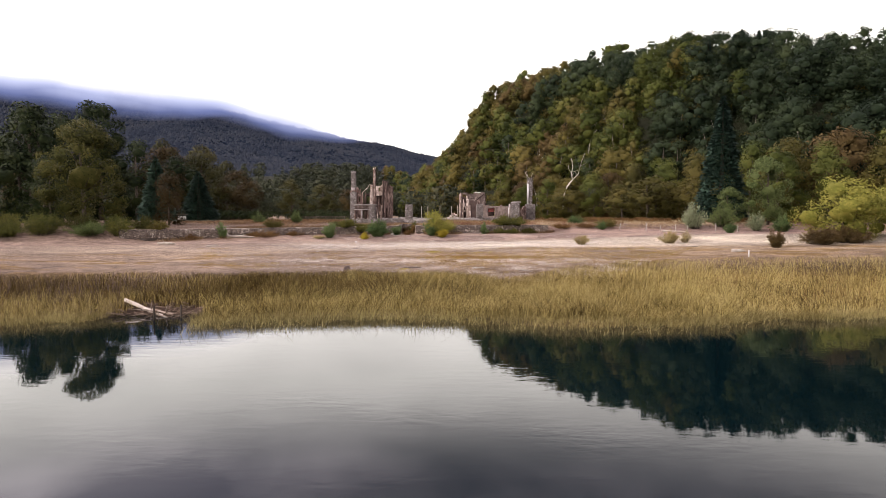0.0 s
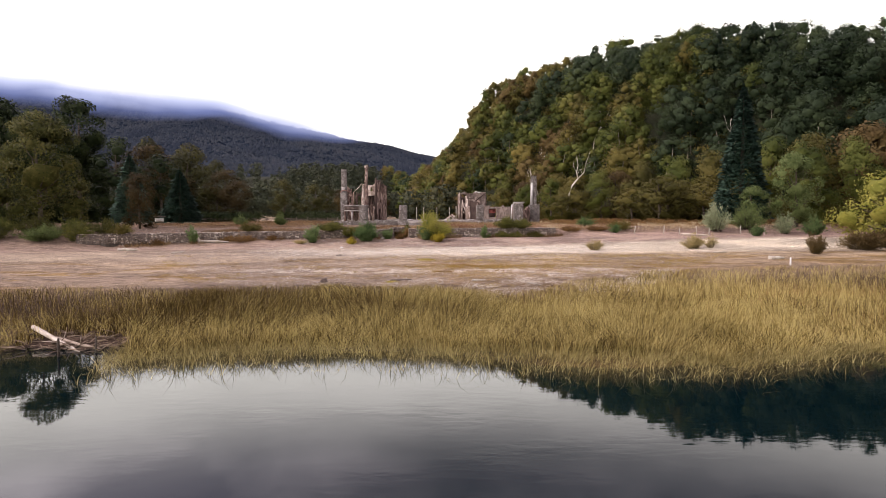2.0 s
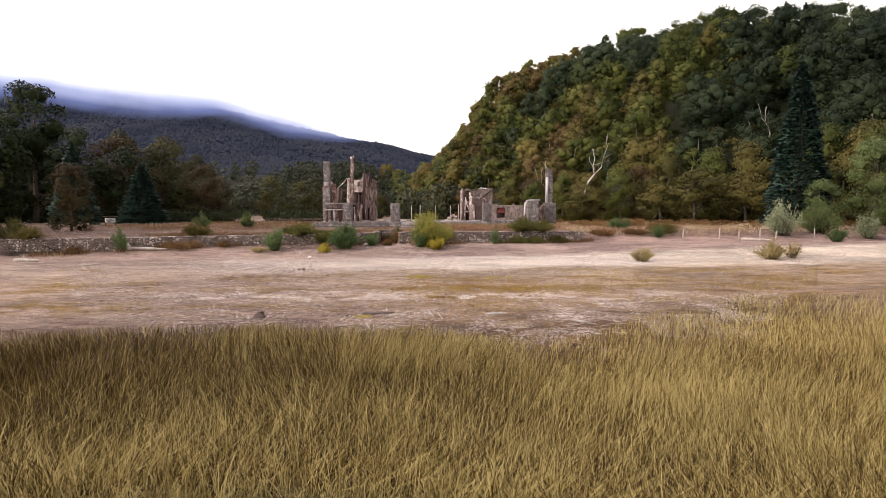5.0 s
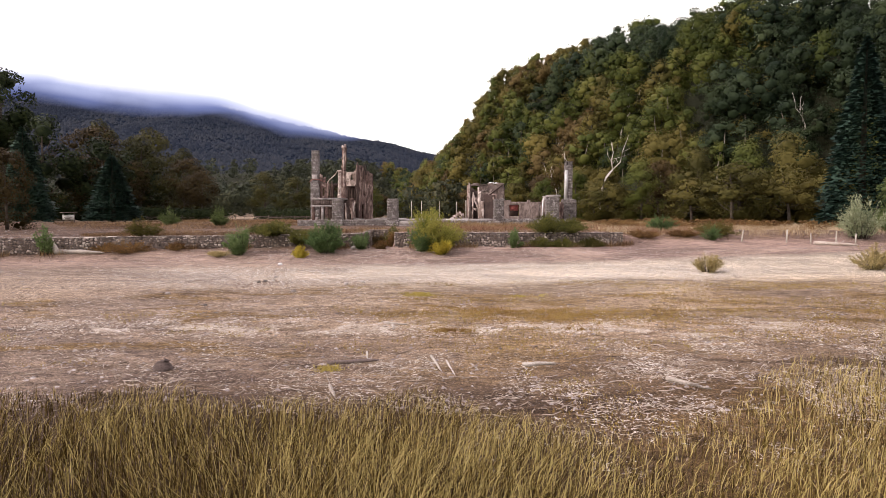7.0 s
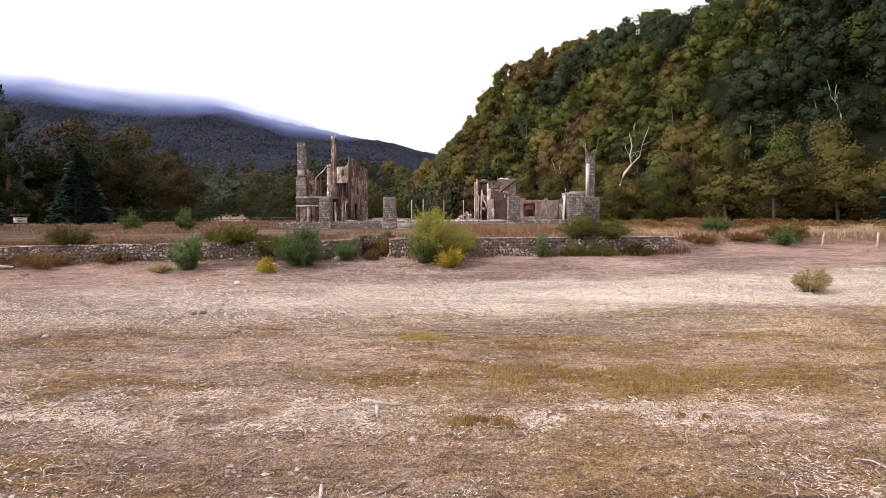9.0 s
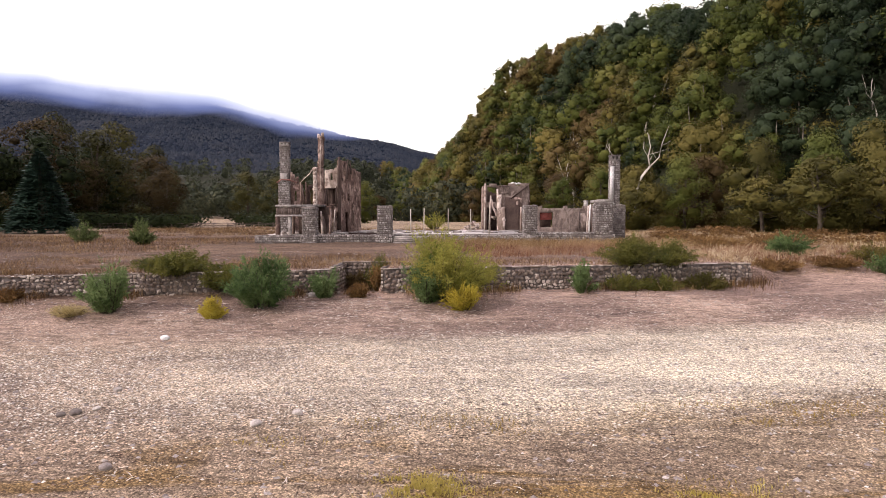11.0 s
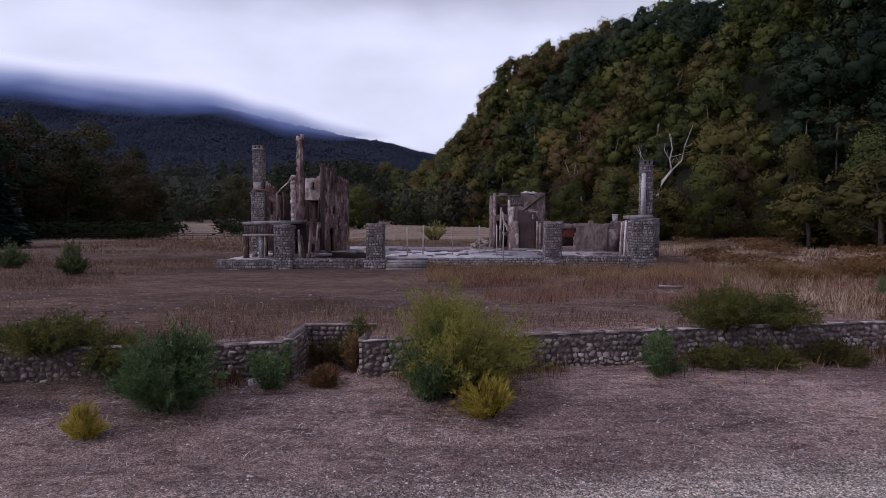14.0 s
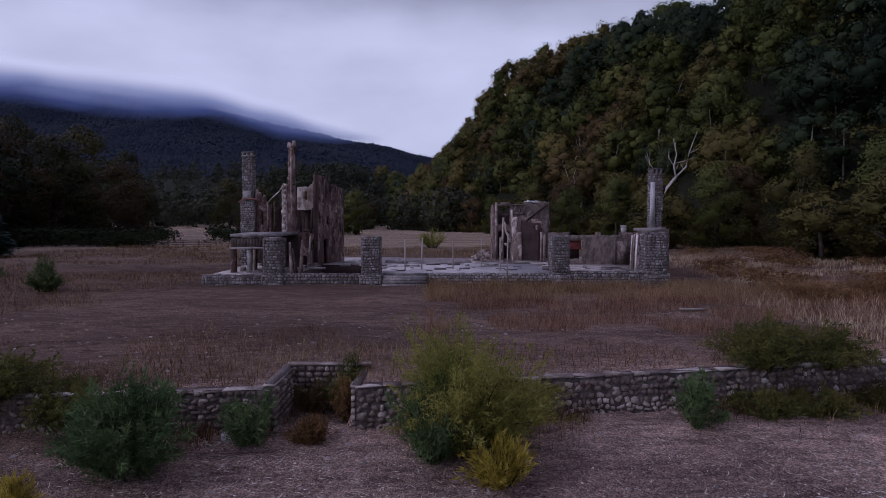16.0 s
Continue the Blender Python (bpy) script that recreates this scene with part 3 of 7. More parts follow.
def water_material():
    m, n, l, b = nodes_of("lake_water")
    g = n.new("ShaderNodeNewGeometry")
    mp = n.new("ShaderNodeMapping")
    mp.inputs["Scale"].default_value = (0.7, 1.6, 1.0)
    l.new(g.outputs["Position"], mp.inputs["Vector"])
    a = noise_of(n, l, 1.3, 3.0, 0.5, mp.outputs["Vector"], 0.3)
    c = noise_of(n, l, 0.16, 2.0, 0.5, mp.outputs["Vector"])
    gust = ramp_of(n, [(0.42, (0.12, 0.12, 0.12)), (0.68, (1, 1, 1))])
    l.new(c.outputs["Fac"], gust.inputs["Fac"])
    h = n.new("ShaderNodeMath")
    h.operation = "MULTIPLY"
    l.new(a.outputs["Fac"], h.inputs[0])
    l.new(gust.outputs["Color"], h.inputs[1])
    b.inputs["Base Color"].default_value = (0.0008, 0.005, 0.0065, 1)
    b.inputs["Roughness"].default_value = 0.02
    b.inputs["IOR"].default_value = 1.333
    bump_of(n, l, b, h.outputs[0], 0.08, 0.06)
    return m


def mountain_material():
    m, n, l, b = nodes_of("far_forest_hazed")
    g = n.new("ShaderNodeNewGeometry")
    tree = n.new("ShaderNodeTexVoronoi")
    tree.inputs["Scale"].default_value = 0.11
    l.new(g.outputs["Position"], tree.inputs["Vector"])
    big = noise_of(n, l, 0.006, 5.0, 0.6, g.outputs["Position"])
    # distance haze is put into these blue forest tones
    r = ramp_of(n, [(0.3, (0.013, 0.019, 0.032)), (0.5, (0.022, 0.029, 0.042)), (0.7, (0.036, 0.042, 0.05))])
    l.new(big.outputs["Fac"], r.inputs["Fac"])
    # light crown centres and dark gaps between them, as colour
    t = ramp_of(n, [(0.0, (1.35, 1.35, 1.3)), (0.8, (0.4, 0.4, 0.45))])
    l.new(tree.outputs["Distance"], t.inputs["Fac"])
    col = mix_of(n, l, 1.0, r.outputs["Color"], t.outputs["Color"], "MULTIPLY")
    l.new(col, b.inputs["Base Color"])
    b.inputs["Roughness"].default_value = 1.0
    b.inputs["Specular IOR Level"].default_value = 0.0
    return m


def cloud_material():
    m, n, l, b = nodes_of("low_cloud")
    at = n.new("ShaderNodeAttribute")
    at.attribute_name = "thickness"
    g = n.new("ShaderNodeNewGeometry")
    wisp = noise_of(n, l, 0.0035, 5.0, 0.6, g.outputs["Position"])
    wr = ramp_of(n, [(0.25, (0.55, 0.55, 0.55)), (0.7, (1.25, 1.25, 1.25))])
    l.new(wisp.outputs["Fac"], wr.inputs["Fac"])
    mul = n.new("ShaderNodeMath")
    mul.operation = "MULTIPLY"
    mul.use_clamp = True
    l.new(at.outputs["Fac"], mul.inputs[0])
    l.new(wr.outputs["Color"], mul.inputs[1])
    # cloud glows by itself; blue underside and lit white top are in the colour
    em = n.new("ShaderNodeEmission")
    em.inputs["Color"].default_value = (0.66, 0.69, 0.86, 1)
    lit = n.new("ShaderNodeAttribute")
    lit.attribute_name = "lit"
    lr = ramp_of(n, [(0.2, (0.11, 0.145, 0.31)), (0.45, (0.43, 0.49, 0.68)), (0.62, (0.95, 0.96, 1.02)), (0.8, (1.45, 1.45, 1.45))])
    l.new(lit.outputs["Fac"], lr.inputs["Fac"])
    l.new(lr.outputs["Color"], em.inputs["Color"])
    em.inputs["Strength"].default_value = CLOUD_GLOW
    tp = n.new("ShaderNodeBsdfTransparent")
    mx = n.new("ShaderNodeMixShader")
    l.new(mul.outputs[0], mx.inputs["Fac"])
    l.new(tp.outputs["BSDF"], mx.inputs[1])
    l.new(em.outputs["Emission"], mx.inputs[2])
    l.new(mx.outputs["Shader"], n["Material Output"].inputs["Surface"])
    return m


# ---- ground, lake, far mountain, cloud ----
def spread(stops):
    return np.unique(np.concatenate([np.arange(a, b, s) for a, b, s in stops] + [[stops[-1][1]]]).round(3))


def sheet(name, xs, ys, height, material, smooth=True):
    gx, gy = np.meshgrid(xs, ys)
    v = np.stack([gx, gy, height(gx, gy)], -1).reshape(-1, 3)
    nx, ny = len(xs), len(ys)
    i = (np.arange(ny - 1)[:, None] * nx + np.arange(nx - 1)).ravel()
    f = np.stack([i, i + 1, i + nx + 1, i + nx], 1)
    return part(name, raw_mesh(name, v, f, smooth), material)


ground_x = spread([(-4800, -800, 400), (-800, -200, 40), (-200, -60, 7), (-60, -8, 0.9), (-8, -3.5, 0.15), (-3.5, 70, 0.9), (70, 240, 5), (240, 800, 40), (800, 4800, 400)])
ground_y = spread([(-400, 20, 60), (20, 40, 4), (40, 98, 0.8), (98, 113, 0.3), (113, 160, 1.0), (160, 320, 5), (320, 1100, 20), (1100, 4900, 350)])
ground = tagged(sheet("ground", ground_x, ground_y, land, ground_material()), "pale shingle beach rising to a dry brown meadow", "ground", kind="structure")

lake = part("water", raw_mesh("water", [(-4800, -4800, 0), (4800, -4800, 0), (4800, 60, 0), (-4800, 60, 0)], [(0, 1, 2, 3)]), water_material())
tagged(lake, "calm dark lake water reflecting clouds and hill", "water", kind="structure")

RIDGE_X = [-4500, -2600, -1742, -1364, -964, -631, -475, -400, -298, -209, -109, 150, 700, 2500]
RIDGE_Z = [420, 590, 536, 490, 440, 356, 328, 306, 292, 274, 243, 200, 150, 120]


def mountain_height(x, y):
    top = np.interp(x * 2500 / np.maximum(y, 600) * 0.6 + x * 0.4, RIDGE_X, RIDGE_Z)
    k = np.clip((y - 950) / 1550, 0, 1)
    z = 5 + (top - 5) * k**1.25 + k * 16 * vnoise(x, y, 260, 21) * np.clip((2500 - y) / 400, 0, 1) + 9 * k * vnoise(x, y, 90, 22) * np.clip((2500 - y) / 200, 0.15, 1)
    z = z + 4 * vnoise(x, y, 34, 23)
    return np.where(y > 2510, z - (y - 2510) * 0.5, z)


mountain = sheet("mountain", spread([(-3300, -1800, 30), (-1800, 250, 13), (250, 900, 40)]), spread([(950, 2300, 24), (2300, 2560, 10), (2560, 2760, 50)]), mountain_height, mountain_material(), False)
mt = np.random.default_rng(66)
mn = 27000
my = 980 + 1530 * mt.random(mn) ** 0.75
mx = mt.uniform(-0.74, 0.12, mn) * my
mh = mt.uniform(5, 10, mn)
mw = mh * mt.uniform(0.6, 0.95, mn)
mz = mountain_height(mx, my) - 2
spin = mt.random(mn) * 6.283
mv = [np.stack([mx + mw * np.cos(spin + k * 2.094), my + mw * np.sin(spin + k * 2.094), mz + mh * 0.15], 1) for k in range(3)]
mv.append(np.stack([mx, my, mz + mh], 1))
mi = np.arange(mn) * 4
mv = np.stack(mv, 1).reshape(-1, 3)
mf = np.concatenate([np.stack([mi, mi + 1, mi + 3], 1), np.stack([mi + 1, mi + 2, mi + 3], 1), np.stack([mi + 2, mi, mi + 3], 1)])
# far trees carry the same haze tint in their leaf colour
FAR_TREE = foliage("trees_far_hazed", [(0.011, 0.016, 0.027), (0.019, 0.025, 0.036), (0.034, 0.039, 0.046)], 0.004, 0.0, 0.9, 0.3)
tagged(part("mountain_forest", raw_mesh("mountain_forest", mv, mf), FAR_TREE), "distant forest covering the mountain, tinted blue for haze", "woods", kind="stuff")
tagged(mountain, "long forested mountain ridge, distance haze in its blue colour", "mountain", kind="structure")


def cloud_bank():
    """Soft sheets of low cloud that lie along the ridge."""
    mat = cloud_material()
    base = None
    for k, (yy, lift, strength) in enumerate(((2150, 6, 0.95), (2050, -4, 0.78), (1950, 8, 0.65))):
        xs = np.linspace(-2300, -150, 150)
        vs = np.linspace(0, 1, 26)
        mid = np.interp(xs * 2500 / yy, [-2600, -1742, -1364, -964, -800, -631, -475, -298, -187], [588, 554, 505, 464, 436, 384, 346, 312, 292])
        half = np.interp(xs * 2500 / yy, [-1742, -964, -631, -475, -298, -200], [70, 64, 54, 42, 26, 12]) * (1 + 0.3 * vnoise(xs, xs * 0, 170, 31 + k))
        zc = (mid - 8) * yy / 2500 + 8 + lift + 8 * vnoise(xs, xs * 0, 120, 40 + k)
        z = zc[None] + (vs[:, None] - 0.52) * 2 * half[None]
        y = yy + 25 * vnoise(np.tile(xs, (26, 1)), z, 200, 50 + k)
        v = np.stack([np.tile(xs, (26, 1)), y, z], -1).reshape(-1, 3)
        i = (np.arange(25)[:, None] * 150 + np.arange(149)).ravel()
        me = raw_mesh("cloud_bank", v, np.stack([i, i + 1, i + 151, i + 150], 1), True)
        fade = np.clip((-190 - xs) / 420, 0, 1) ** 0.8
        prof = np.clip(np.sin(np.pi * vs ** 0.8) ** 1.5, 0, 1)
        dens = (prof[:, None] * fade[None] * strength).ravel()
        a = me.attributes.new("thickness", "FLOAT", "POINT")
        a.data.foreach_set("value", dens.astype(np.float32))
        c = me.attributes.new("lit", "FLOAT", "POINT")
        c.data.foreach_set("value", np.tile(vs[:, None], (1, 150)).ravel().astype(np.float32))
        ob = part("cloud_bank" if base is None else "cloud_layer", me, mat, base)
        ob.visible_shadow = False
        base = base or ob
    return tagged(base, "white low cloud lying along the mountain ridge", "cloud", kind="structure")


cloud_bank()


# ---- trees ----
GOLD = (1 + 5**0.5) / 2
ICO = np.array([(-1, GOLD, 0), (1, GOLD, 0), (-1, -GOLD, 0), (1, -GOLD, 0), (0, -1, GOLD), (0, 1, GOLD), (0, -1, -GOLD), (0, 1, -GOLD), (GOLD, 0, -1), (GOLD, 0, 1), (-GOLD, 0, -1), (-GOLD, 0, 1)]) / np.hypot(1, GOLD)
ICO_F = np.array([(0, 11, 5), (0, 5, 1), (0, 1, 7), (0, 7, 10), (0, 10, 11), (1, 5, 9), (5, 11, 4), (11, 10, 2), (10, 7, 6), (7, 1, 8), (3, 9, 4), (3, 4, 2), (3, 2, 6), (3, 6, 8), (3, 8, 9), (4, 9, 5), (2, 4, 11), (6, 2, 10), (8, 6, 7), (9, 8, 1)])


def inner_boughs(r, lobes, mid, fill, flat):
    """Rough leafy masses inside the lobes of a crown, so that it is dense."""
    k = len(lobes)
    d = ICO[None] * r.uniform(0.78, 1.12, (k, 12, 1))
    v = (lobes[:, None, :3] + d * lobes[:, None, 3:4] * fill * [1, 1, flat]).reshape(-1, 3)
    out = v - mid
    out /= np.linalg.norm(out, axis=1, keepdims=True) + 1e-6
    nr = 0.5 * np.tile(ICO, (k, 1)) + 0.8 * out
    nr /= np.linalg.norm(nr, axis=1, keepdims=True)
    f = ((np.arange(k) * 12)[:, None, None] + ICO_F[None]).reshape(-1, 3)
    return v, f, nr


def crown(r, lobes, leaves, size, bias=0.15, flat=0.85, long=1.0, fill=0.55, boughs=0.6, loose=0.46):
    """Triangular leaf clumps on the shells of several lobes; lobes: rows of x, y, z, radius."""
    lobes = np.asarray(lobes, float)
    area = lobes[:, 3] ** 2
    pick = r.choice(len(lobes), leaves, p=area / area.sum())
    mid = np.array([0, 0, lobes[:, 2].mean()])
    away = lobes[:, :3] - mid
    away /= np.linalg.norm(away, axis=1, keepdims=True) + 0.05
    d = r.normal(size=(leaves, 3)) + 0.85 * away[pick]
    d[:, 2] += bias
    d /= np.linalg.norm(d, axis=1, keepdims=True)
    rad = lobes[pick, 3] * (0.60 + loose * r.random(leaves) ** 0.7)
    c = lobes[pick, :3] + d * rad[:, None] * [1, 1, flat]
    nrm = d + r.normal(scale=0.36, size=d.shape)
    nrm /= np.linalg.norm(nrm, axis=1, keepdims=True)
    out = (c - mid) / (np.linalg.norm(c - mid, axis=1, keepdims=True) + 1e-6)
    soft = 0.5 * d + 0.8 * out + 0.22 * nrm
    soft /= np.linalg.norm(soft, axis=1, keepdims=True)
    u = np.cross(nrm, r.normal(size=d.shape))
    u /= np.linalg.norm(u, axis=1, keepdims=True)
    w = np.cross(nrm, u)
    s = size * r.uniform(0.6, 1.35, leaves)[:, None]
    v = np.stack([c - u * s * 0.5 * long, c + u * s * 0.5 * long + w * s * 0.18, c + w * s * 0.62 - u * s * 0.1], 1).reshape(-1, 3)
    f, nr = np.arange(leaves * 3).reshape(-1, 3), np.repeat(soft, 3, axis=0)
    if not boughs:
        return v, f, nr
    thick = lobes[np.argsort(-lobes[:, 3])[: max(4, int(boughs * len(lobes)))]]
    bv, bf, bn = inner_boughs(r, thick, mid, fill, flat)
    return np.concatenate([v, bv]), np.concatenate([f, bf + len(v)]), np.concatenate([nr, bn])


def broad_lobes(r, h, rad, count, low=0.25, lump=1.0):
    rows = []
    for i in range(count):
        t = r.random()
        z = h * (low + (0.93 - low) * t)
        reach = rad * np.sin(np.pi * np.clip(0.16 + 0.80 * t, 0, 1)) ** 0.7 * (0.45 + 0.47 * r.random() ** 0.6)
        a = r.random() * 2 * np.pi
        rows.append((np.cos(a) * reach, np.sin(a) * reach, z, lump * rad * r.uniform(0.34, 0.56)))
    rows.append((0, 0, h * 0.88, rad * 0.42))
    rows.append((0, 0, h * 0.5, rad * 0.7))
    return rows


def limbs(r, h, rad, bag, trunk_r, count=7, start=0.25):
    lean = r.normal(scale=0.03 * h, size=2)
    pts = [(lean[0] * k * k, lean[1] * k * k, h * 0.88 * k - 0.5 * (k == 0)) for k in np.linspace(0, 1, 6)]
    bag.add(*tube(pts, trunk_r * np.array([1.35, 0.95, 0.8, 0.6, 0.4, 0.12]), 7))
    for i in range(count):
        k = start + (0.85 - start) * (i + r.random()) / count
        a = r.random() * 2 * np.pi
        reach = rad * r.uniform(0.5, 0.9) * (1.15 - k)
        p0 = np.array([lean[0] * k * k, lean[1] * k * k, h * 0.88 * k])
        p2 = p0 + [np.cos(a) * reach, np.sin(a) * reach, h * 0.16 * r.uniform(0.5, 1.3)]
        p1 = (p0 + p2) / 2 + [0, 0, -0.02 * h]
        bag.add(*tube([p0, p1, p2], trunk_r * (1 - 0.6 * k) * np.array([0.55, 0.38, 0.1]), 5))


def broad_tree(seed, h, rad, leaves, size, mat, label, bark=None, low=0.25, lobes=24, category="tree", lump=1.0, fill=0.55):
    r = np.random.default_rng(seed)
    base = tagged(new("tree"), label, category)
    bag = Bag()
    limbs(r, h, rad, bag, h * 0.017 + 0.06)
    part("trunk", bag.mesh("trunk", True), bark or BARK, base)
    v, f, nr = crown(r, broad_lobes(r, h, rad, lobes, low, lump), leaves, size, fill=fill)
    part("crown", raw_mesh("crown", v, f, True, nr), mat, base)
    return base


def conifer_tree(seed, h, rad, leaves, mat, label):
    r = np.random.default_rng(seed)
    base = tagged(new("conifer_tree"), label, "conifer")
    bag = Bag()
    bag.add(*tube([(0, 0, -0.5), (0, 0, h * 0.5), (0, 0, h * 0.97)], [h * 0.02, h * 0.012, 0.03], 7))
    part("trunk", bag.mesh("trunk", True), BARK, base)
    t = r.random(leaves) ** 0.62
    k = np.floor(t * 15)
    tier = t * 15 - k
    z = h * (1 - t * 0.95)
    reach = rad * t**0.85 * (0.8 + 0.2 * tier) * r.uniform(0.35, 1.0, leaves) ** 0.45
    lump = np.array([r.uniform(0.78, 1.1) for i in range(64)])
    spokes = 9 + (k % 4)
    a = (np.floor(r.random(leaves) * spokes) + k * 0.37 + r.normal(scale=0.32, size=leaves)) * 2 * np.pi / spokes
    reach = reach * lump[(np.floor(a * 1.3) + 3 * k).astype(int) % 64]
    c = np.stack([np.cos(a) * reach, np.sin(a) * reach, z - reach * 0.28 + 0.036 * h * t + r.normal(scale=0.012 * h, size=leaves)], 1)
    out = np.stack([np.cos(a), np.sin(a), np.full(leaves, -0.25)], 1)
    side = np.stack([-np.sin(a), np.cos(a), r.normal(scale=0.5, size=leaves)], 1)
    s = (0.12 + 0.011 * h) * r.uniform(0.6, 1.4, leaves)[:, None]
    v = np.stack([c - side * s * 0.45, c + side * s * 0.45, c + out * s * 1.15], 1).reshape(-1, 3)
    soft = np.stack([np.cos(a), np.sin(a), np.full(leaves, 0.55)], 1) + r.normal(scale=0.25, size=(leaves, 3))
    soft /= np.linalg.norm(soft, axis=1, keepdims=True)
    tri = v.reshape(-1, 3, 3)
    back = (np.cross(tri[:, 1] - tri[:, 0], tri[:, 2] - tri[:, 0]) * soft).sum(1) < 0
    f = np.arange(leaves * 3).reshape(-1, 3)
    f[back] = f[back][:, ::-1]
    part("crown", raw_mesh("crown", v, f, True, np.repeat(soft, 3, axis=0)), mat, base)
    return base


def on_land(x, y, turn=0.0, size=1.0, sink=0.0):
    return pose(x, y, float(land(x, y)) - sink, 0, 0, turn) @ Matrix.Scale(size, 4)


def set_pose(ob, m):
    ob.matrix_basis = m
    return ob


def copy_scaled(ob, m):
    """copy_thing keeps the source's scale; the wanted one is set here."""
    c = copy_thing(ob, m)
    c.matrix_basis = m
    return c


# The wooded hill: most of its trees are one canopy in three tones.
def hill_woods():
    r = np.random.default_rng(5)
    protos = []
    for rad in (0.27, 0.31, 0.25, 0.34, 0.29, 0.23, 0.32, 0.28):
        lobes = broad_lobes(r, 1.0, rad, 28, 0.12, 0.92)
        protos.append((crown(r, lobes, 1500, 0.036, 0.2, fill=0.55, loose=0.62), crown(r, lobes, 760, 0.050, 0.2, boughs=0.8, fill=0.6, loose=0.62)))
    tones = {"green": Bag(), "olive": Bag(), "rust": Bag(), "dark": Bag()}
    shades = {k: [] for k in tones}
    stems = Bag()
    gx, gy = np.meshgrid(np.arange(-90, 270, 7.2), np.arange(70, 740, 7.2))
    gx = gx + r.uniform(-3.2, 3.2, gx.shape)
    gy = gy + r.uniform(-3.2, 3.2, gy.shape)
    s = hill_side(gx, gy)
    keep = (s > np.where(gy > 400, 3, 9)) & (s < 92) & (gx < 0.72 * gy + 22) & (gx > -90)
    far = gy > 330
    keep &= ~(far & (r.random(gx.shape) < 0.3)) & ~((s > 78) & (gy < 190))
    keep &= ~((gy > 480) & (s > 54))
    xs, ys = gx[keep], gy[keep]
    zs = land(xs, ys)
    for x, y, z in zip(xs, ys, zs):
        v, f, nr = protos[r.integers(len(protos))][1 if y > 300 else 0]
        h = r.uniform(11, 20.5) * (1.06 if y > 330 else 0.98) * float(np.interp(x, [60, 100, 140], [1.0, 1.0, 0.97]))
        a = r.random() * 6.283
        wide = r.uniform(0.85, 1.2)
        rot = np.array([[np.cos(a), -np.sin(a), 0], [np.sin(a), np.cos(a), 0], [0, 0, 1]])
        vv = (v * [wide, wide, 1]) @ rot.T * h + [x, y, z - 0.8]
        hue = float(vnoise(x, y, 42, 61)) + r.normal(scale=0.35) - 1.3 * np.exp(-((x - 100) ** 2 + (y - 180) ** 2) / 24**2) - 0.45 * np.clip((x - 55) / 40, 0, 1)
        kind = "rust" if hue > 0.8 else "olive" if hue > 0.1 else "dark" if hue < -0.6 else "green"
        tones[kind].add(vv, f, nr @ rot.T)
        shades[kind].append(np.full(len(vv), r.normal(scale=0.085) - 0.10 * np.clip((x - 55) / 40, 0, 1)))
        if hill_side(x, y) < 26 and r.random() < 0.6:
            stems.add(*tube([(x, y, z - 1), (x + r.normal() * 0.3, y, z + h * 0.45), (x + r.normal() * 0.6, y, z + h * 0.8)], [0.2, 0.16, 0.08], 5))
    base = tagged(new("hill_woods"), "dense mixed wood in early autumn colour on a steep hill", "woods", kind="stuff")
    for tone, mat in (("green", GREEN), ("olive", OLIVE), ("rust", RUST), ("dark", PINE_GREEN)):
        me = tones[tone].mesh("canopy", True)
        at = me.attributes.new("tone", "FLOAT", "POINT")
        at.data.foreach_set("value", np.concatenate(shades[tone]).astype(np.float32))
        tagged(part("canopy", me, mat, base), tone + " tree crowns", kind="stuff")
    tagged(part("stems", stems.mesh("stems", True), GREY_BARK, base), "pale grey tree stems", kind="stuff")


hill_woods()


def valley_woods():
    """Far woods between the meadow and the mountain."""
    r = np.random.default_rng(8)
    protos = [crown(r, broad_lobes(r, 1.0, rad, 9, 0.08), 170, 0.115, 0.3, boughs=0) for rad in (0.28, 0.33, 0.24, 0.38)]
    bag = Bag()
    n = 0
    for x, y in zip(np.where(r.random(2600) < 0.55, r.uniform(-170, 40, 2600), r.uniform(-560, 40, 2600)), 330 + 560 * r.random(2600) ** 1.2):
        if hill_side(x, y) > 4 or x < -0.72 * y - 20:
            continue
        if y < 360 and -150 < x < -8:
            continue
        v, f, nr = protos[r.integers(4)]
        h = r.uniform(10, 19)
        a = r.random() * 6.283
        rot = np.array([[np.cos(a), -np.sin(a), 0], [np.sin(a), np.cos(a), 0], [0, 0, 1]])
        bag.add(v @ rot.T * h + [x, y, float(land(x, y)) - 0.5], f, nr @ rot.T)
        n += 1
        if n > 1000:
            break
    tagged(part("valley_woods", bag.mesh("valley_woods", True), FAR_LEAF), "distant green and brown woods below the mountain", "woods", kind="stuff")


valley_woods()

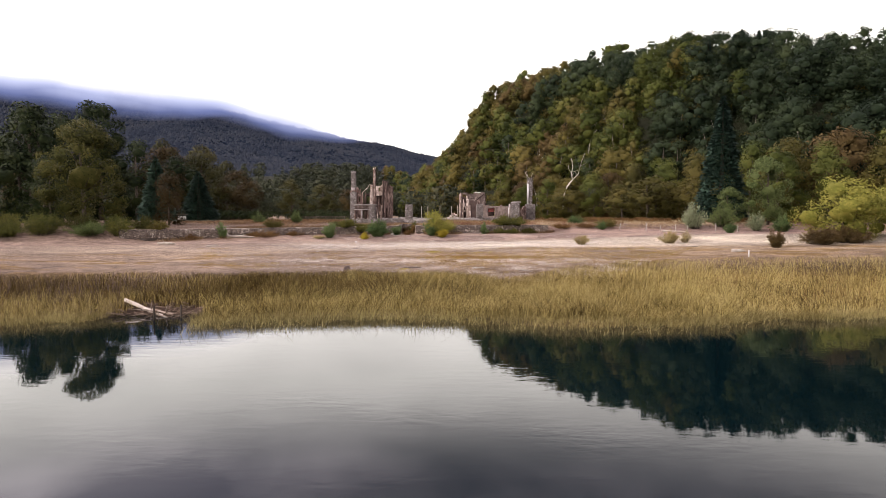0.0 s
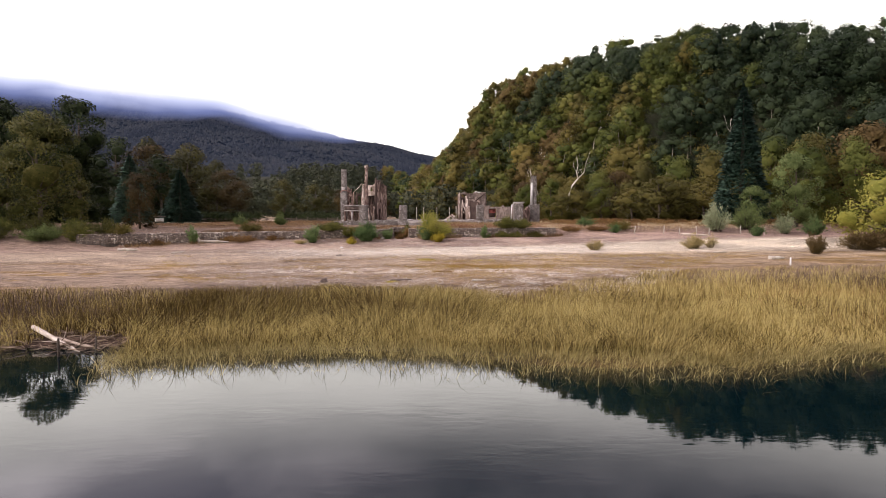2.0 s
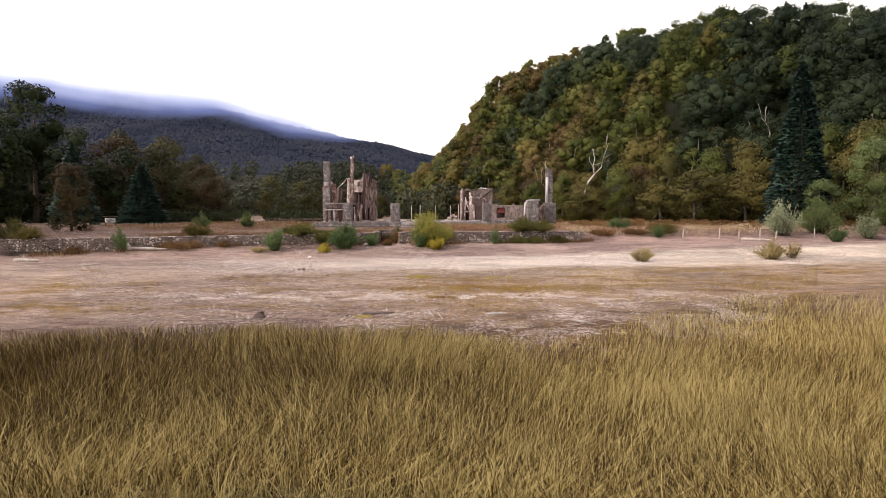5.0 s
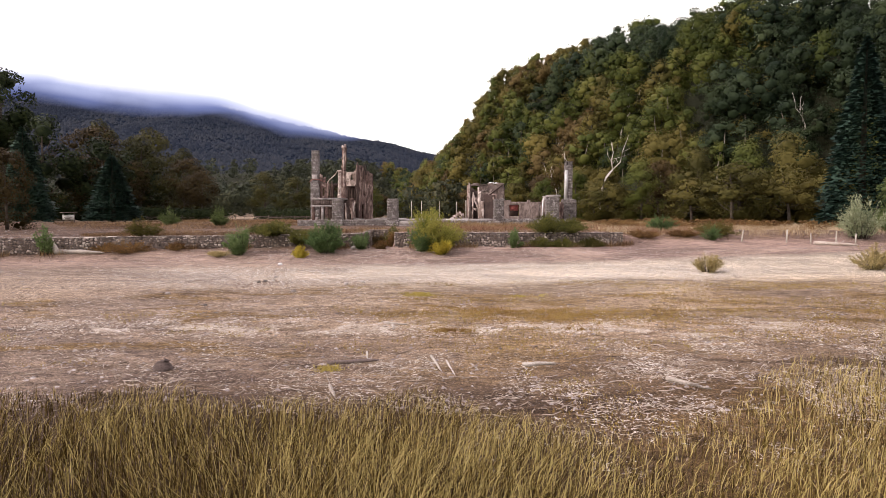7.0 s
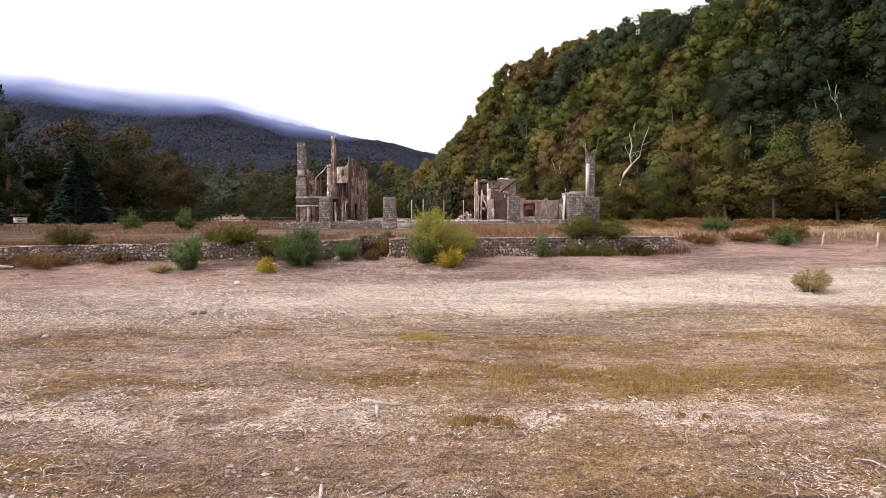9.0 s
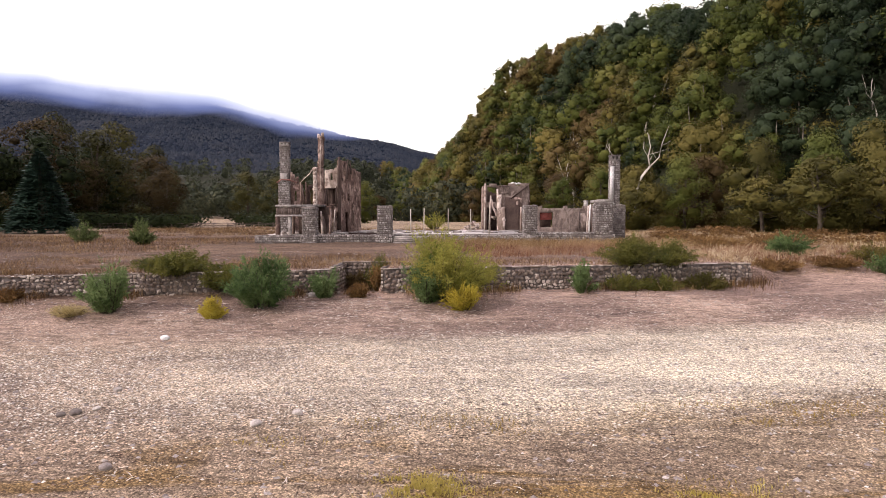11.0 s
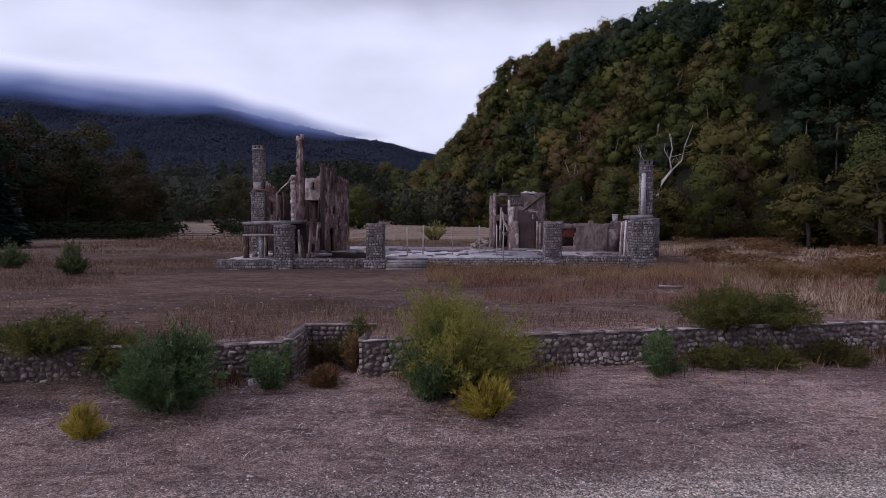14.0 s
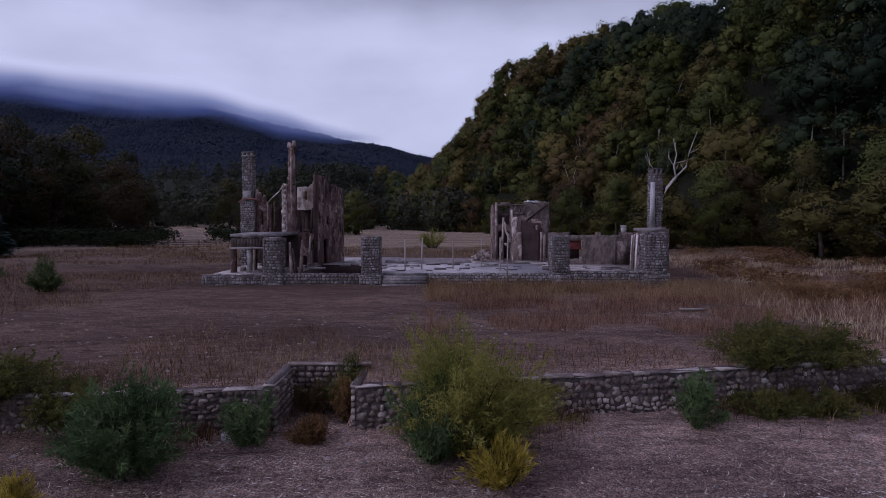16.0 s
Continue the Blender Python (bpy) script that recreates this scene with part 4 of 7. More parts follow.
# Single trees: one of each kind is built, then copied.
kinds = {
    "green": broad_tree(21, 18, 5.2, 5200, 0.50, GREEN, "tall broadleaf tree with dense green crown", low=0.08),
    "olive": broad_tree(22, 17, 5.6, 5200, 0.50, OLIVE, "broadleaf tree turning olive and gold", low=0.08),
    "rust": broad_tree(23, 15, 5.0, 4800, 0.48, RUST, "broadleaf tree with rusty brown autumn leaves", low=0.08),
    "fir": conifer_tree(24, 18, 3.7, 12000, NEEDLE, "dark green conifer with drooping branches"),
    "pine": broad_tree(25, 30, 6.0, 5200, 0.75, DEEP, "tall dark pine with a ragged top", low=0.45, category="conifer"),
    "young": broad_tree(26, 8, 2.6, 2600, 0.34, OLIVE, "slim young tree at the wood's edge", BARK, low=0.06),
    "fresh": broad_tree(30, 12, 4.2, 6000, 0.34, MEADOW_BUSH, "fresh green tree standing above the beach", low=0.04, lump=0.8),
    "oak": broad_tree(28, 17.5, 8.0, 14000, 0.36, OAKLEAF, "spreading broadleaf tree with layered olive-green foliage", low=0.10, lobes=46, lump=0.4),
    "deep": broad_tree(29, 24, 6.0, 3000, 0.80, DEEP, "tall tree, deep shade put into its dark green leaves", low=0.06),
    "umber": broad_tree(31, 16, 5.4, 6400, 0.41, UMBER, "broadleaf tree with dull umber-brown autumn leaves", low=0.06, lump=0.9, fill=0.3),
    "dull": broad_tree(32, 18, 5.2, 6400, 0.41, DULL, "tall broadleaf tree with dull olive crown", low=0.06, lump=0.9, fill=0.3),
    "lime": broad_tree(27, 8.5, 5.0, 5200, 0.36, LIME, "large yellow-green willow bush", low=0.08),
}
HEIGHT = {"umber": 16, "dull": 18, "green": 18, "olive": 17, "rust": 15, "fir": 18, "pine": 30, "young": 8, "lime": 8.5, "oak": 17.5, "deep": 24, "fresh": 12}
placed = [
    ("fir", -66.0, 171, 13.4, 2.15), ("fir", -64, 142, 14.5, 1.6), ("oak", -59.5, 106, 17.5, 1.0), ("pine", -106.5, 197, 37, 0.95),
    ("green", -106, 239, 31, 0.72), ("olive", -96, 250, 30, 0.92), ("rust", -77, 252, 27.5, 0.85), ("green", -90, 262, 25, 0.8),
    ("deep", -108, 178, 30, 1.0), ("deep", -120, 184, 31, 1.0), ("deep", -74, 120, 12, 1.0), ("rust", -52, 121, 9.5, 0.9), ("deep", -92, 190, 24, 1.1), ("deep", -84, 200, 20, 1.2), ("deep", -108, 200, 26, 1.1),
    ("deep", -84, 134, 14, 1.1), ("green", -128, 200, 27, 0.9), ("rust", -84, 214, 15, 1.2), ("rust", -96, 218, 16, 1.1), ("rust", -66, 216, 13, 1.2),
    ("rust", -74, 226, 17, 1.1), ("olive", -58, 232, 15, 1.2), ("green", -48, 246, 14, 1.2), ("rust", -40, 262, 12, 1.3), ("olive", -104, 226, 18, 1.1),
    ("green", -30, 286, 14, 1.2), ("olive", -52, 290, 16, 1.1), ("green", -68, 280, 18, 1.1), ("rust", -84, 284, 18, 1.0), ("green", -110, 262, 24, 0.9),
    ("fir", 59.2, 137.5, 27, 1.1), ("fresh", 61, 121, 12.6, 0.95), ("fresh", 54.5, 123, 7.0, 1.2), ("green", 68, 131, 15, 1.0), ("rust", 92, 150, 21, 1.15), ("lime", 63, 101.5, 8.6, 1.15),
    ("lime", 72, 104, 7.0, 1.1), ("green", 82, 138, 17, 1.0), ("young", 34.5, 197, 9, 1.4), ("young", 38, 199, 10, 1.3), ("young", 50, 158, 11, 1.3), ("young", 54, 164, 12, 1.3), ("young", 57, 170, 11, 1.2),
    ("young", 61, 160, 10, 1.3), ("young", 65, 168, 12, 1.2), ("young", 46, 166, 9, 1.4), ("young", 70, 163, 11, 1.3), ("green", 62, 178, 17, 1.0),
    ("olive", 54, 186, 16, 1.0), ("green", 46, 198, 15, 1.1), ("rust", 52, 204, 15, 1.0), ("olive", 42, 214, 14, 1.1), ("green", 36, 226, 14, 1.1),
    ("olive", 40, 236, 16, 1.0), ("green", 30, 246, 13, 1.1), ("rust", 32, 262, 15, 1.0), ("olive", 24, 276, 13, 1.1), ("green", 26, 290, 16, 1.0),
    ("green", 74, 156, 19, 1.0), ("olive", 78, 148, 17, 1.0), ("olive", 70, 176, 18, 1.0), ("green", 14, 300, 13, 1.1), ("rust", 8, 322, 13, 1.1),
    ("olive", 0, 338, 13, 1.1), ("green", -4, 360, 14, 1.1), ("olive", -16, 372, 12, 1.1), ("green", -26, 390, 13, 1.1), ("rust", -36, 372, 12, 1.2),
    ("fir", 104.6, 236, 17.0, 1.0), ("fir", 107.8, 237, 18.5, 0.95), ("fir", 113.5, 236, 17.5, 1.0), ("fir", 118, 240, 17, 1.0), ("fir", 97, 240, 16, 1.0),
    ("green", -46, 352, 13, 1.2), ("olive", 86, 158, 20, 1.0), ("green", 98, 140, 20, 1.0), ("olive", 88, 126, 16, 1.0),
]
tr = np.random.default_rng(77)


def field_gap(x, y, half):
    """The open lane between the western trees, towards a pale far field."""
    return y > 192 and abs(x + 0.402 * (y - 81)) < half


used = set()
for i in range(26):
    y = tr.uniform(206, 320)
    x = -0.70 * y * tr.uniform(0.30, 1.0)
    placed.append((("deep", "deep", "rust", "green", "deep")[i % 5], x, y, tr.uniform(15, 25) * (0.6 if x > -0.38 * y else 1.0), tr.uniform(0.9, 1.25)))
for i in range(9):
    placed.append(("deep", tr.uniform(-150, -104), tr.uniform(156, 190), tr.uniform(24, 31), tr.uniform(0.8, 1.0)))
for kind, x, y, h, wide in placed:
    if field_gap(x, y, 8.5):
        continue
    # west of x -38 these kinds take darker leaf tones
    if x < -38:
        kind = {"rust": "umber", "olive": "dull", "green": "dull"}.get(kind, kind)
    size = h / HEIGHT[kind]
    m = on_land(x, y, tr.uniform(0, 360), 1.0, 0.2) @ Matrix.Diagonal((size * wide, size * wide, size, 1))
    if kind in used:
        copy_scaled(kinds[kind], m)
    else:
        set_pose(kinds[kind], m)
        used.add(kind)


SNAGS = [(39.1, 303.7, 20, 0.95), (41.3, 276.0, 160, 0.8), (58.2, 275.5, 340, 1.0), (89.2, 204.2, 190, 0.6), (54.2, 300.1, 10, 0.85)]


def dead_tree():
    base = tagged(new("dead_tree"), "bleached leafless dead tree leaning at the wood's edge", "dead tree")
    bag = Bag()
    r = np.random.default_rng(3)
    bag.add(*tube([(2.6, 0, -0.5), (3.0, 0, 4.5), (3.4, 0, 8.0), (4.3, 0, 10.6), (5.9, 0, 12.6)], [0.30, 0.28, 0.27, 0.25, 0.22], 7))
    bag.add(*tube([(5.9, 0, 12.6), (5.5, 0, 14.6), (6.0, 0.1, 16.6), (5.3, 0, 19.4)], [0.17, 0.13, 0.1, 0.03], 6))
    bag.add(*tube([(5.9, 0, 12.6), (7.7, 0, 14.4), (8.2, 0, 17.0), (9.6, 0, 20.8)], [0.17, 0.14, 0.1, 0.03], 6))
    bag.add(*tube([(5.5, 0.1, 14.6), (4.6, 0.2, 16.2), (4.7, 0.2, 17.6)], [0.07, 0.05, 0.02], 5))
    for k in range(6):
        p = np.array([(5.7, 0, 13.8), (5.6, 0.1, 15.0), (7.2, 0, 13.9), (8.1, 0, 16.8), (5.8, 0, 17.4)][k % 5]) + r.normal(scale=0.1, size=3)
        d = np.array([r.normal() * 0.9, r.normal() * 0.9, r.uniform(0.4, 1.4)])
        bag.add(*tube([p, p + d * 0.6 + [0.15, 0, 0], p + d * 1.5], [0.07, 0.05, 0.015], 4))
    part("trunk", bag.mesh("trunk", True), PALE_BARK, base)
    return base


snag = set_pose(dead_tree(), on_land(33.7, 200, 0, 1.0))
for x, y, turn, size in SNAGS:
    copy_scaled(snag, on_land(x, y, turn, size))


# ---- ruins ----
TERRACE = 7.0


def stone_faces(bag, x0, x1, y0, y1, z0, z1, r, course=0.22, proud=0.05):
    """Squared rubble stones on the four sides and the top of a core."""
    def lay(a0, a1, place):
        z = z0
        while z < z1 - 0.08:
            h = min(course * r.uniform(0.75, 1.25), z1 - z)
            a = a0 - r.uniform(0, 0.2)
            while a < a1 - 0.06:
                w = r.uniform(0.15, 0.42)
                s, e = max(a, a0), min(a + w, a1)
                a += w
                if e - s < 0.08:
                    continue
                g, out = 0.018, proud * r.uniform(0.4, 1.3)
                i = min(0.034, (e - s) * 0.2, h * 0.2)
                g = g * r.uniform(0.6, 2.2)
                wob = r.uniform(-0.03, 0.03, 4)
                ring = [(s + g, z + g + wob[0]), (e - g, z + g + wob[1]), (e - g, z + h - g + wob[2]), (s + g, z + h - g + wob[3])]
                inner = [(s + i, z + i + wob[0]), (e - i, z + i * r.uniform(0.7, 1.3) + wob[1]), (e - i, z + h - i + wob[2]), (s + i * r.uniform(0.7, 1.4), z + h - i + wob[3])]
                v = [place(p, q, -0.01) for p, q in ring] + [place(p, q, out * r.uniform(0.7, 1.2)) for p, q in inner]
                f = [(4, 5, 6, 7), (0, 1, 5, 4), (1, 2, 6, 5), (2, 3, 7, 6), (3, 0, 4, 7)]
                bag.add(v, f)
            z += h

    lay(x0, x1, lambda a, z, o: (a, y0 - o, z))
    lay(x0, x1, lambda a, z, o: (a, y1 + o, z))
    lay(y0, y1, lambda a, z, o: (x0 - o, a, z))
    lay(y0, y1, lambda a, z, o: (x1 + o, a, z))


def masonry(name, parent, x0, x1, y0, y1, z0, z1, r, label="", course=0.21, cap=True):
    core = Bag().add(*box(x0, x1, y0, y1, z0, z1))
    ob = part(name, core.mesh(name), MORTAR, parent, label)
    bag = Bag()
    stone_faces(bag, x0, x1, y0, y1, z0, z1, r, course)
    if cap:
        n = max(2, int((x1 - x0) / 0.35))
        for i in range(n):
            a, b = x0 + (x1 - x0) * i / n, x0 + (x1 - x0) * (i + 1) / n
            for j in range(max(1, int((y1 - y0) / 0.5))):
                c = y0 + 0.5 * j
                bag.add(*box(a + 0.02, b - 0.02, c + 0.02, min(c + 0.48, y1), z1 - 0.02, z1 + r.uniform(0.02, 0.10), 0.015, r))
    tagged(part("stone_facing", bag.mesh("stone_facing"), ASHLAR, ob, "squared grey stones"), kind="stuff")
    return ob


def pier(x0, x1, z1, seed):
    r = np.random.default_rng(seed)
    base = tagged(new("stone_pier"), "square grey rubble-stone pier standing on the terrace edge", "pier", "terrace piers")
    masonry("shaft", base, x0, x1, 135.72, 137.05, 5.7, z1, r)
    masonry("plinth", base, x0 - 0.14, x1 + 0.14, 135.58, 137.2, 5.6, 6.75, r)
    return base


pier(-15.97, -14.6, 9.74, 1)
pier(-8.19, -6.74, 9.80, 2)
pier(6.89, 8.25, 9.88, 3)
pier(14.22, 15.97, 10.1, 4)


def terrace():
    r = np.random.default_rng(9)
    base = tagged(new("terrace"), "ruined stone terrace with bleached concrete floor and broken steps", "terrace")
    # front walls
    masonry("front_wall", base, -14.5, -8.3, 135.85, 136.25, 5.6, 6.86, r)
    masonry("side_wall", base, -20.9, -16.05, 135.75, 136.3, 5.6, 6.78, r)
    masonry("front_wall", base, -2.9, 6.8, 136.05, 136.5, 5.6, 6.9, r)
    masonry("front_wall", base, 8.35, 14.15, 135.85, 136.25, 5.6, 7.08, r)
    masonry("side_wall", base, -21.0, -20.5, 136.3, 150, 5.6, 6.7, r, cap=False)
    bag = Bag()
    bag.add(*box(-6.6, 6.9, 136.4, 145.5, 6.2, 7.0))
    dirt = Bag()
    dirt.add(*box(6.9, 16.4, 136.3, 158, 6.1, 6.92))
    dirt.add(*box(-20.5, -13.6, 141.5, 158, 6.1, 6.85))
    dirt.add(*box(-13.6, -6.6, 147.01, 158, 5.0, 6.85))
    dirt.add(*box(-7.09, -6.6, 136.3, 147.0, 5.0, 6.85))
    dirt.add(*box(-6.6, 6.9, 145.5, 158, 6.0, 6.8))
    dirt.add(*box(-20.5, -16.0, 136.3, 141.5, 6.0, 6.8))
    dirt.add(*box(-16.0, -13.6, 136.3, 141.5, 5.7, 6.25))
    # cellar shade painted: floor and inner faces in the dark plaster
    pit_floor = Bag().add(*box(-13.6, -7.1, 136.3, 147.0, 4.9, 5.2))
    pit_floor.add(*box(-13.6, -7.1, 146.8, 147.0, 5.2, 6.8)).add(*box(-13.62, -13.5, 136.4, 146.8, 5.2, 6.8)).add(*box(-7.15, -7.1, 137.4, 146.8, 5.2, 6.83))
    part("cellar_floor", pit_floor.mesh("cellar_floor"), SOOT_SHADE, base, "floor and inner faces of an open cellar, coloured dark for its shade")
    part("rubble_floor", dirt.mesh("rubble_floor"), STONE, base, "grey floor strewn with grit")
    part("floor", bag.mesh("floor"), CONCRETE, base, "bleached broken concrete floor")
    lips = Bag()
    for i in range(26):
        x, y = r.uniform(-15, 6), r.choice([141.6, 145.5, 147, 149])
        w = r.uniform(0.8, 2.6)
        lips.add(*box(x, x + w, y, y + 0.35, 6.8, r.uniform(6.95, 7.15), 0.04, r))
    tagged(part("footing", lips.mesh("footing"), CONCRETE, base, "broken footings of vanished walls"), kind="stuff")
    bits = Bag()
    for i in range(70):
        x, y = r.uniform(-6.2, 15.5), r.uniform(136.9, 146)
        w = r.uniform(0.08, 0.45)
        z = 7.0 if x < 6.9 and y < 145.4 else 6.9 if x > 6.9 else 6.8
        bits.add(*box(x, x + w * r.uniform(1, 3.5), y, y + w, z - 0.03, z + w * r.uniform(0.08, 0.4), 0.04, r))
    tagged(part("floor_debris", bits.mesh("floor_debris"), MORTAR, base, "dark debris lying on the concrete floor"), kind="stuff")
    for k in range(6):
        z = 5.75 + k * 0.2
        s = Bag().add(*box(-6.5, -3.0, 134.75 + 0.28 * k, 136.45, z, z + 0.2, 0.02, r))
        part("step", s.mesh("step"), ASHLAR, base)
    return base


terrace()


def ruin_wall(bag, p0, p1, z0, tops, openings=(), thick=0.35, cell=0.25, rag=0.5, seed=0):
    """A wall with a ragged top, cut by openings; tops: heights along it; openings: rows of start, end, low, high."""
    p0, p1 = np.array(p0, float), np.array(p1, float)
    length = np.linalg.norm(p1 - p0)
    d = (p1 - p0) / length
    nrm = np.array([d[1], -d[0]])
    nu = max(1, round(length / cell))
    du = length / nu
    z1 = max(h for _, h in tops) + 0.01
    nz = max(1, round((z1 - z0) / cell))
    dz = (z1 - z0) / nz
    u = (np.arange(nu) + 0.5) * du
    w = z0 + (np.arange(nz) + 0.5) * dz
    top = np.interp(u, [a for a, _ in tops], [h for _, h in tops]) + rag * vnoise(u + seed * 17, u * 0, 0.8, seed) - rag * 0.4
    keep = w[None] < top[:, None]
    for a, b, lo, hi in openings:
        keep &= ~((u[:, None] > a) & (u[:, None] < b) & (w[None] > lo) & (w[None] < hi))
    r = np.random.default_rng(seed + 100)
    jig = r.normal(scale=0.022, size=(nu + 1, nz + 1, 3))

    def corner(i, j, side):
        q = p0 + d * (i * du) + nrm * (side * thick / 2)
        return np.array([q[0], q[1], z0 + j * dz]) + jig[i, j]

    verts, faces = [], []

    def quad(a, b, c, e):
        k = len(verts)
        verts.extend((a, b, c, e))
        faces.append((k, k + 1, k + 2, k + 3))

    for i in range(nu):
        for j in range(nz):
            if not keep[i, j]:
                continue
            A, B, C, D = corner(i, j, 1), corner(i + 1, j, 1), corner(i + 1, j + 1, 1), corner(i, j + 1, 1)
            a, b, c, e = corner(i, j, -1), corner(i + 1, j, -1), corner(i + 1, j + 1, -1), corner(i, j + 1, -1)
            quad(A, B, C, D)
            quad(b, a, e, c)
            if i == 0 or not keep[i - 1, j]:
                quad(a, A, D, e)
            if i == nu - 1 or not keep[i + 1, j]:
                quad(B, b, c, C)
            if j == nz - 1 or not keep[i, j + 1]:
                quad(D, C, c, e)
            if j and not keep[i, j - 1]:
                quad(a, b, B, A)
    whole, place = np.unique(np.array(verts).round(4), axis=0, return_inverse=True)
    bag.add(whole, place.reshape(-1)[np.array(faces)])


def wall_part(name, base, mat, *args, label="", **kw):
    bag = Bag()
    ruin_wall(bag, *args, **kw)
    return part(name, bag.mesh(name), mat, base, label)


def chimney(name, base, x, y, w, z0, z1, seed, crown_h=0.5, mat_label="", dep=None):
    r = np.random.default_rng(seed)
    dep = dep or w
    ob = masonry(name, base, x, x + w, y, y + dep, z0, z1 - crown_h, r, mat_label, 0.26, cap=False)
    top = Bag()
    k = 0.07
    top.add(*box(x - k, x + w + k, y - k, y + dep + k, z1 - crown_h, z1 - crown_h + 0.16, 0.02, r))
    for a in (0.0, 0.38, 0.76):
        top.add(*box(x + a * w, x + (a + 0.2) * w, y, y + dep, z1 - crown_h + 0.16, z1 - 0.12, 0.015, r))
    top.add(*box(x - k, x + w + k, y - k, y + dep + k, z1 - 0.12, z1, 0.02, r))
    part("chimney_cap", top.mesh("chimney_cap"), ASHLAR, ob, "vented stone cap")
    return ob


def west_ruin():
    base = tagged(new("ruined_house"), "roofless burnt-out house of stone and stained plaster with two tall chimneys", "ruin")
    # porch
    porch = Bag()
    porch.add(*box(-19.35, -15.1, 138.0, 144.0, 9.76, 10.04, 0.05))
    part("porch_slab", porch.mesh("porch_slab"), ASHLAR, base, "weathered concrete porch roof slab")
    beam = Bag()
    for i in range(18):
        x = -19.3 + i * 0.255
        beam.add(*box(x, x + 0.235, 138.08, 138.2, 8.95, 9.7, 0.012))
    part("porch_beam", beam.mesh("porch_beam"), DARK_WOOD, base, "dark planked porch fascia")
    lint = Bag().add(*box(-19.38, -15.9, 137.98, 138.28, 8.76, 8.94, 0.01))
    part("lintel", lint.mesh("lintel"), CONCRETE, base, "pale lintel")
    for x0, x1, y0, mat in ((-19.36, -18.95, 138.0, PLASTER), (-18.35, -18.1, 140.8, PLASTER), (-17.98, -17.66, 138.05, ASHLAR), (-16.9, -16.65, 140.5, PLASTER)):
        c = Bag().add(*box(x0, x1, y0, y0 + 0.4, 6.7, 8.8, 0.02))
        part("porch_post", c.mesh("porch_post"), mat, base)
    wall_part("inner_wall", base, SOOT_SHADE, (-17.6, 143.8), (-14.8, 143.8), 6.7, [(0, 9.8), (2.8, 9.8)], [(0.9, 1.7, 6.6, 8.6)], seed=3, rag=0.1)
    wall_part("wall", base, PLASTER, (-16.3, 138.2), (-16.3, 143.8), 6.7, [(0, 9.7), (5.6, 9.7)], seed=4, rag=0.05)
    # dark sheet added to stand for the shade in the porch
    porch_shade = Bag().add(*box(-17.6, -16.45, 141.0, 141.15, 6.7, 9.7))
    part("inner_wall", porch_shade.mesh("inner_wall"), SOOT_SHADE, base, "dark sheet added for the shade inside the porch")
    # leaning broken jambs beside the pier
    for x, dx, h, mat in ((-14.35, 0.25, 3.0, PLASTER_PALE), (-13.95, 0.45, 2.5, DARK_WOOD), (-13.6, -0.1, 3.2, PLASTER)):
        j = Bag().add(*tube([(x, 138.2, 6.3), (x - dx * 0.4, 138.4, 6.3 + h * 0.5), (x - dx, 138.6, 6.3 + h)], [0.17, 0.15, 0.1], 4))
        part("jamb", j.mesh("jamb"), mat, base, "leaning broken jamb")
    # chimneys
    c1 = chimney("chimney", base, -21.6, 148.4, 1.02, 6.5, 17.87, 31, mat_label="tall square stone chimney")
    low = masonry("chimney_breast", base, -21.75, -20.42, 148.15, 149.7, 6.5, 12.95, np.random.default_rng(32), "broad stone base of the chimney")
    chunk = Bag().add(*box(-21.5, -20.75, 148.2, 148.42, 13.1, 14.0, 0.08))
    part("plaster_patch", chunk.mesh("plaster_patch"), CONCRETE, low, "patch of white plaster")
    roofbit = Bag().add(*tube([(-21.9, 148.0, 12.85), (-21.3, 148.0, 13.25), (-20.4, 148.0, 13.2), (-19.4, 148.0, 12.85)], [0.07, 0.1, 0.1, 0.05], 5))
    part("roof_scrap", roofbit.mesh("roof_scrap"), SCRAP, low, "scrap of reddish roof edge")
    wall_part("wall", base, PLASTER, (-20.4, 148.8), (-18.9, 148.8), 6.6, [(0, 14.4), (0.3, 14.3), (0.5, 13.4), (0.9, 13.6), (1.0, 12.6), (1.5, 12.5)], [(0.4, 0.75, 10.6, 12.0)], seed=5, rag=0.4, label="reddish broken gable wall")
    wall_part("inner_wall", base, SOOT_SHADE, (-18.9, 150.5), (-15.6, 150.5), 6.6, [(0, 12.6), (1.6, 12.9), (3.3, 13.2)], [(0.5, 1.7, 9.9, 12.2), (2.1, 2.8, 7, 9)], seed=6, rag=0.4)
    for x in (-18.75, -18.1, -17.1):
        p = Bag().add(*tube([(x, 147.0, 10.0), (x + 0.05, 147.0, 11.6), (x - 0.02, 147, 12.9)], [0.11, 0.1, 0.08], 4))
        part("stud", p.mesh("stud"), PLASTER, base)
    arch = Bag().add(*tube([(-18.75, 147, 12.8), (-18.3, 147, 13.3), (-17.6, 147, 13.9), (-17.2, 147, 14.6), (-16.5, 146.5, 14.5)], [0.05, 0.06, 0.06, 0.06, 0.07], 5))
    part("roof_beam", arch.mesh("roof_beam"), PLASTER_PALE, base, "bent remnant of a roof beam")
    # tall thin stack with a pale upper face
    wall_part("stack_wing", base, PLASTER_PALE, (-16.6, 144.2), (-16.1, 144.2), 9.9, [(0, 13.8), (0.2, 14.7), (0.5, 14.6)], seed=7, rag=0.5, thick=0.5, label="pale broken side of the chimney stack")
    r = np.random.default_rng(41)
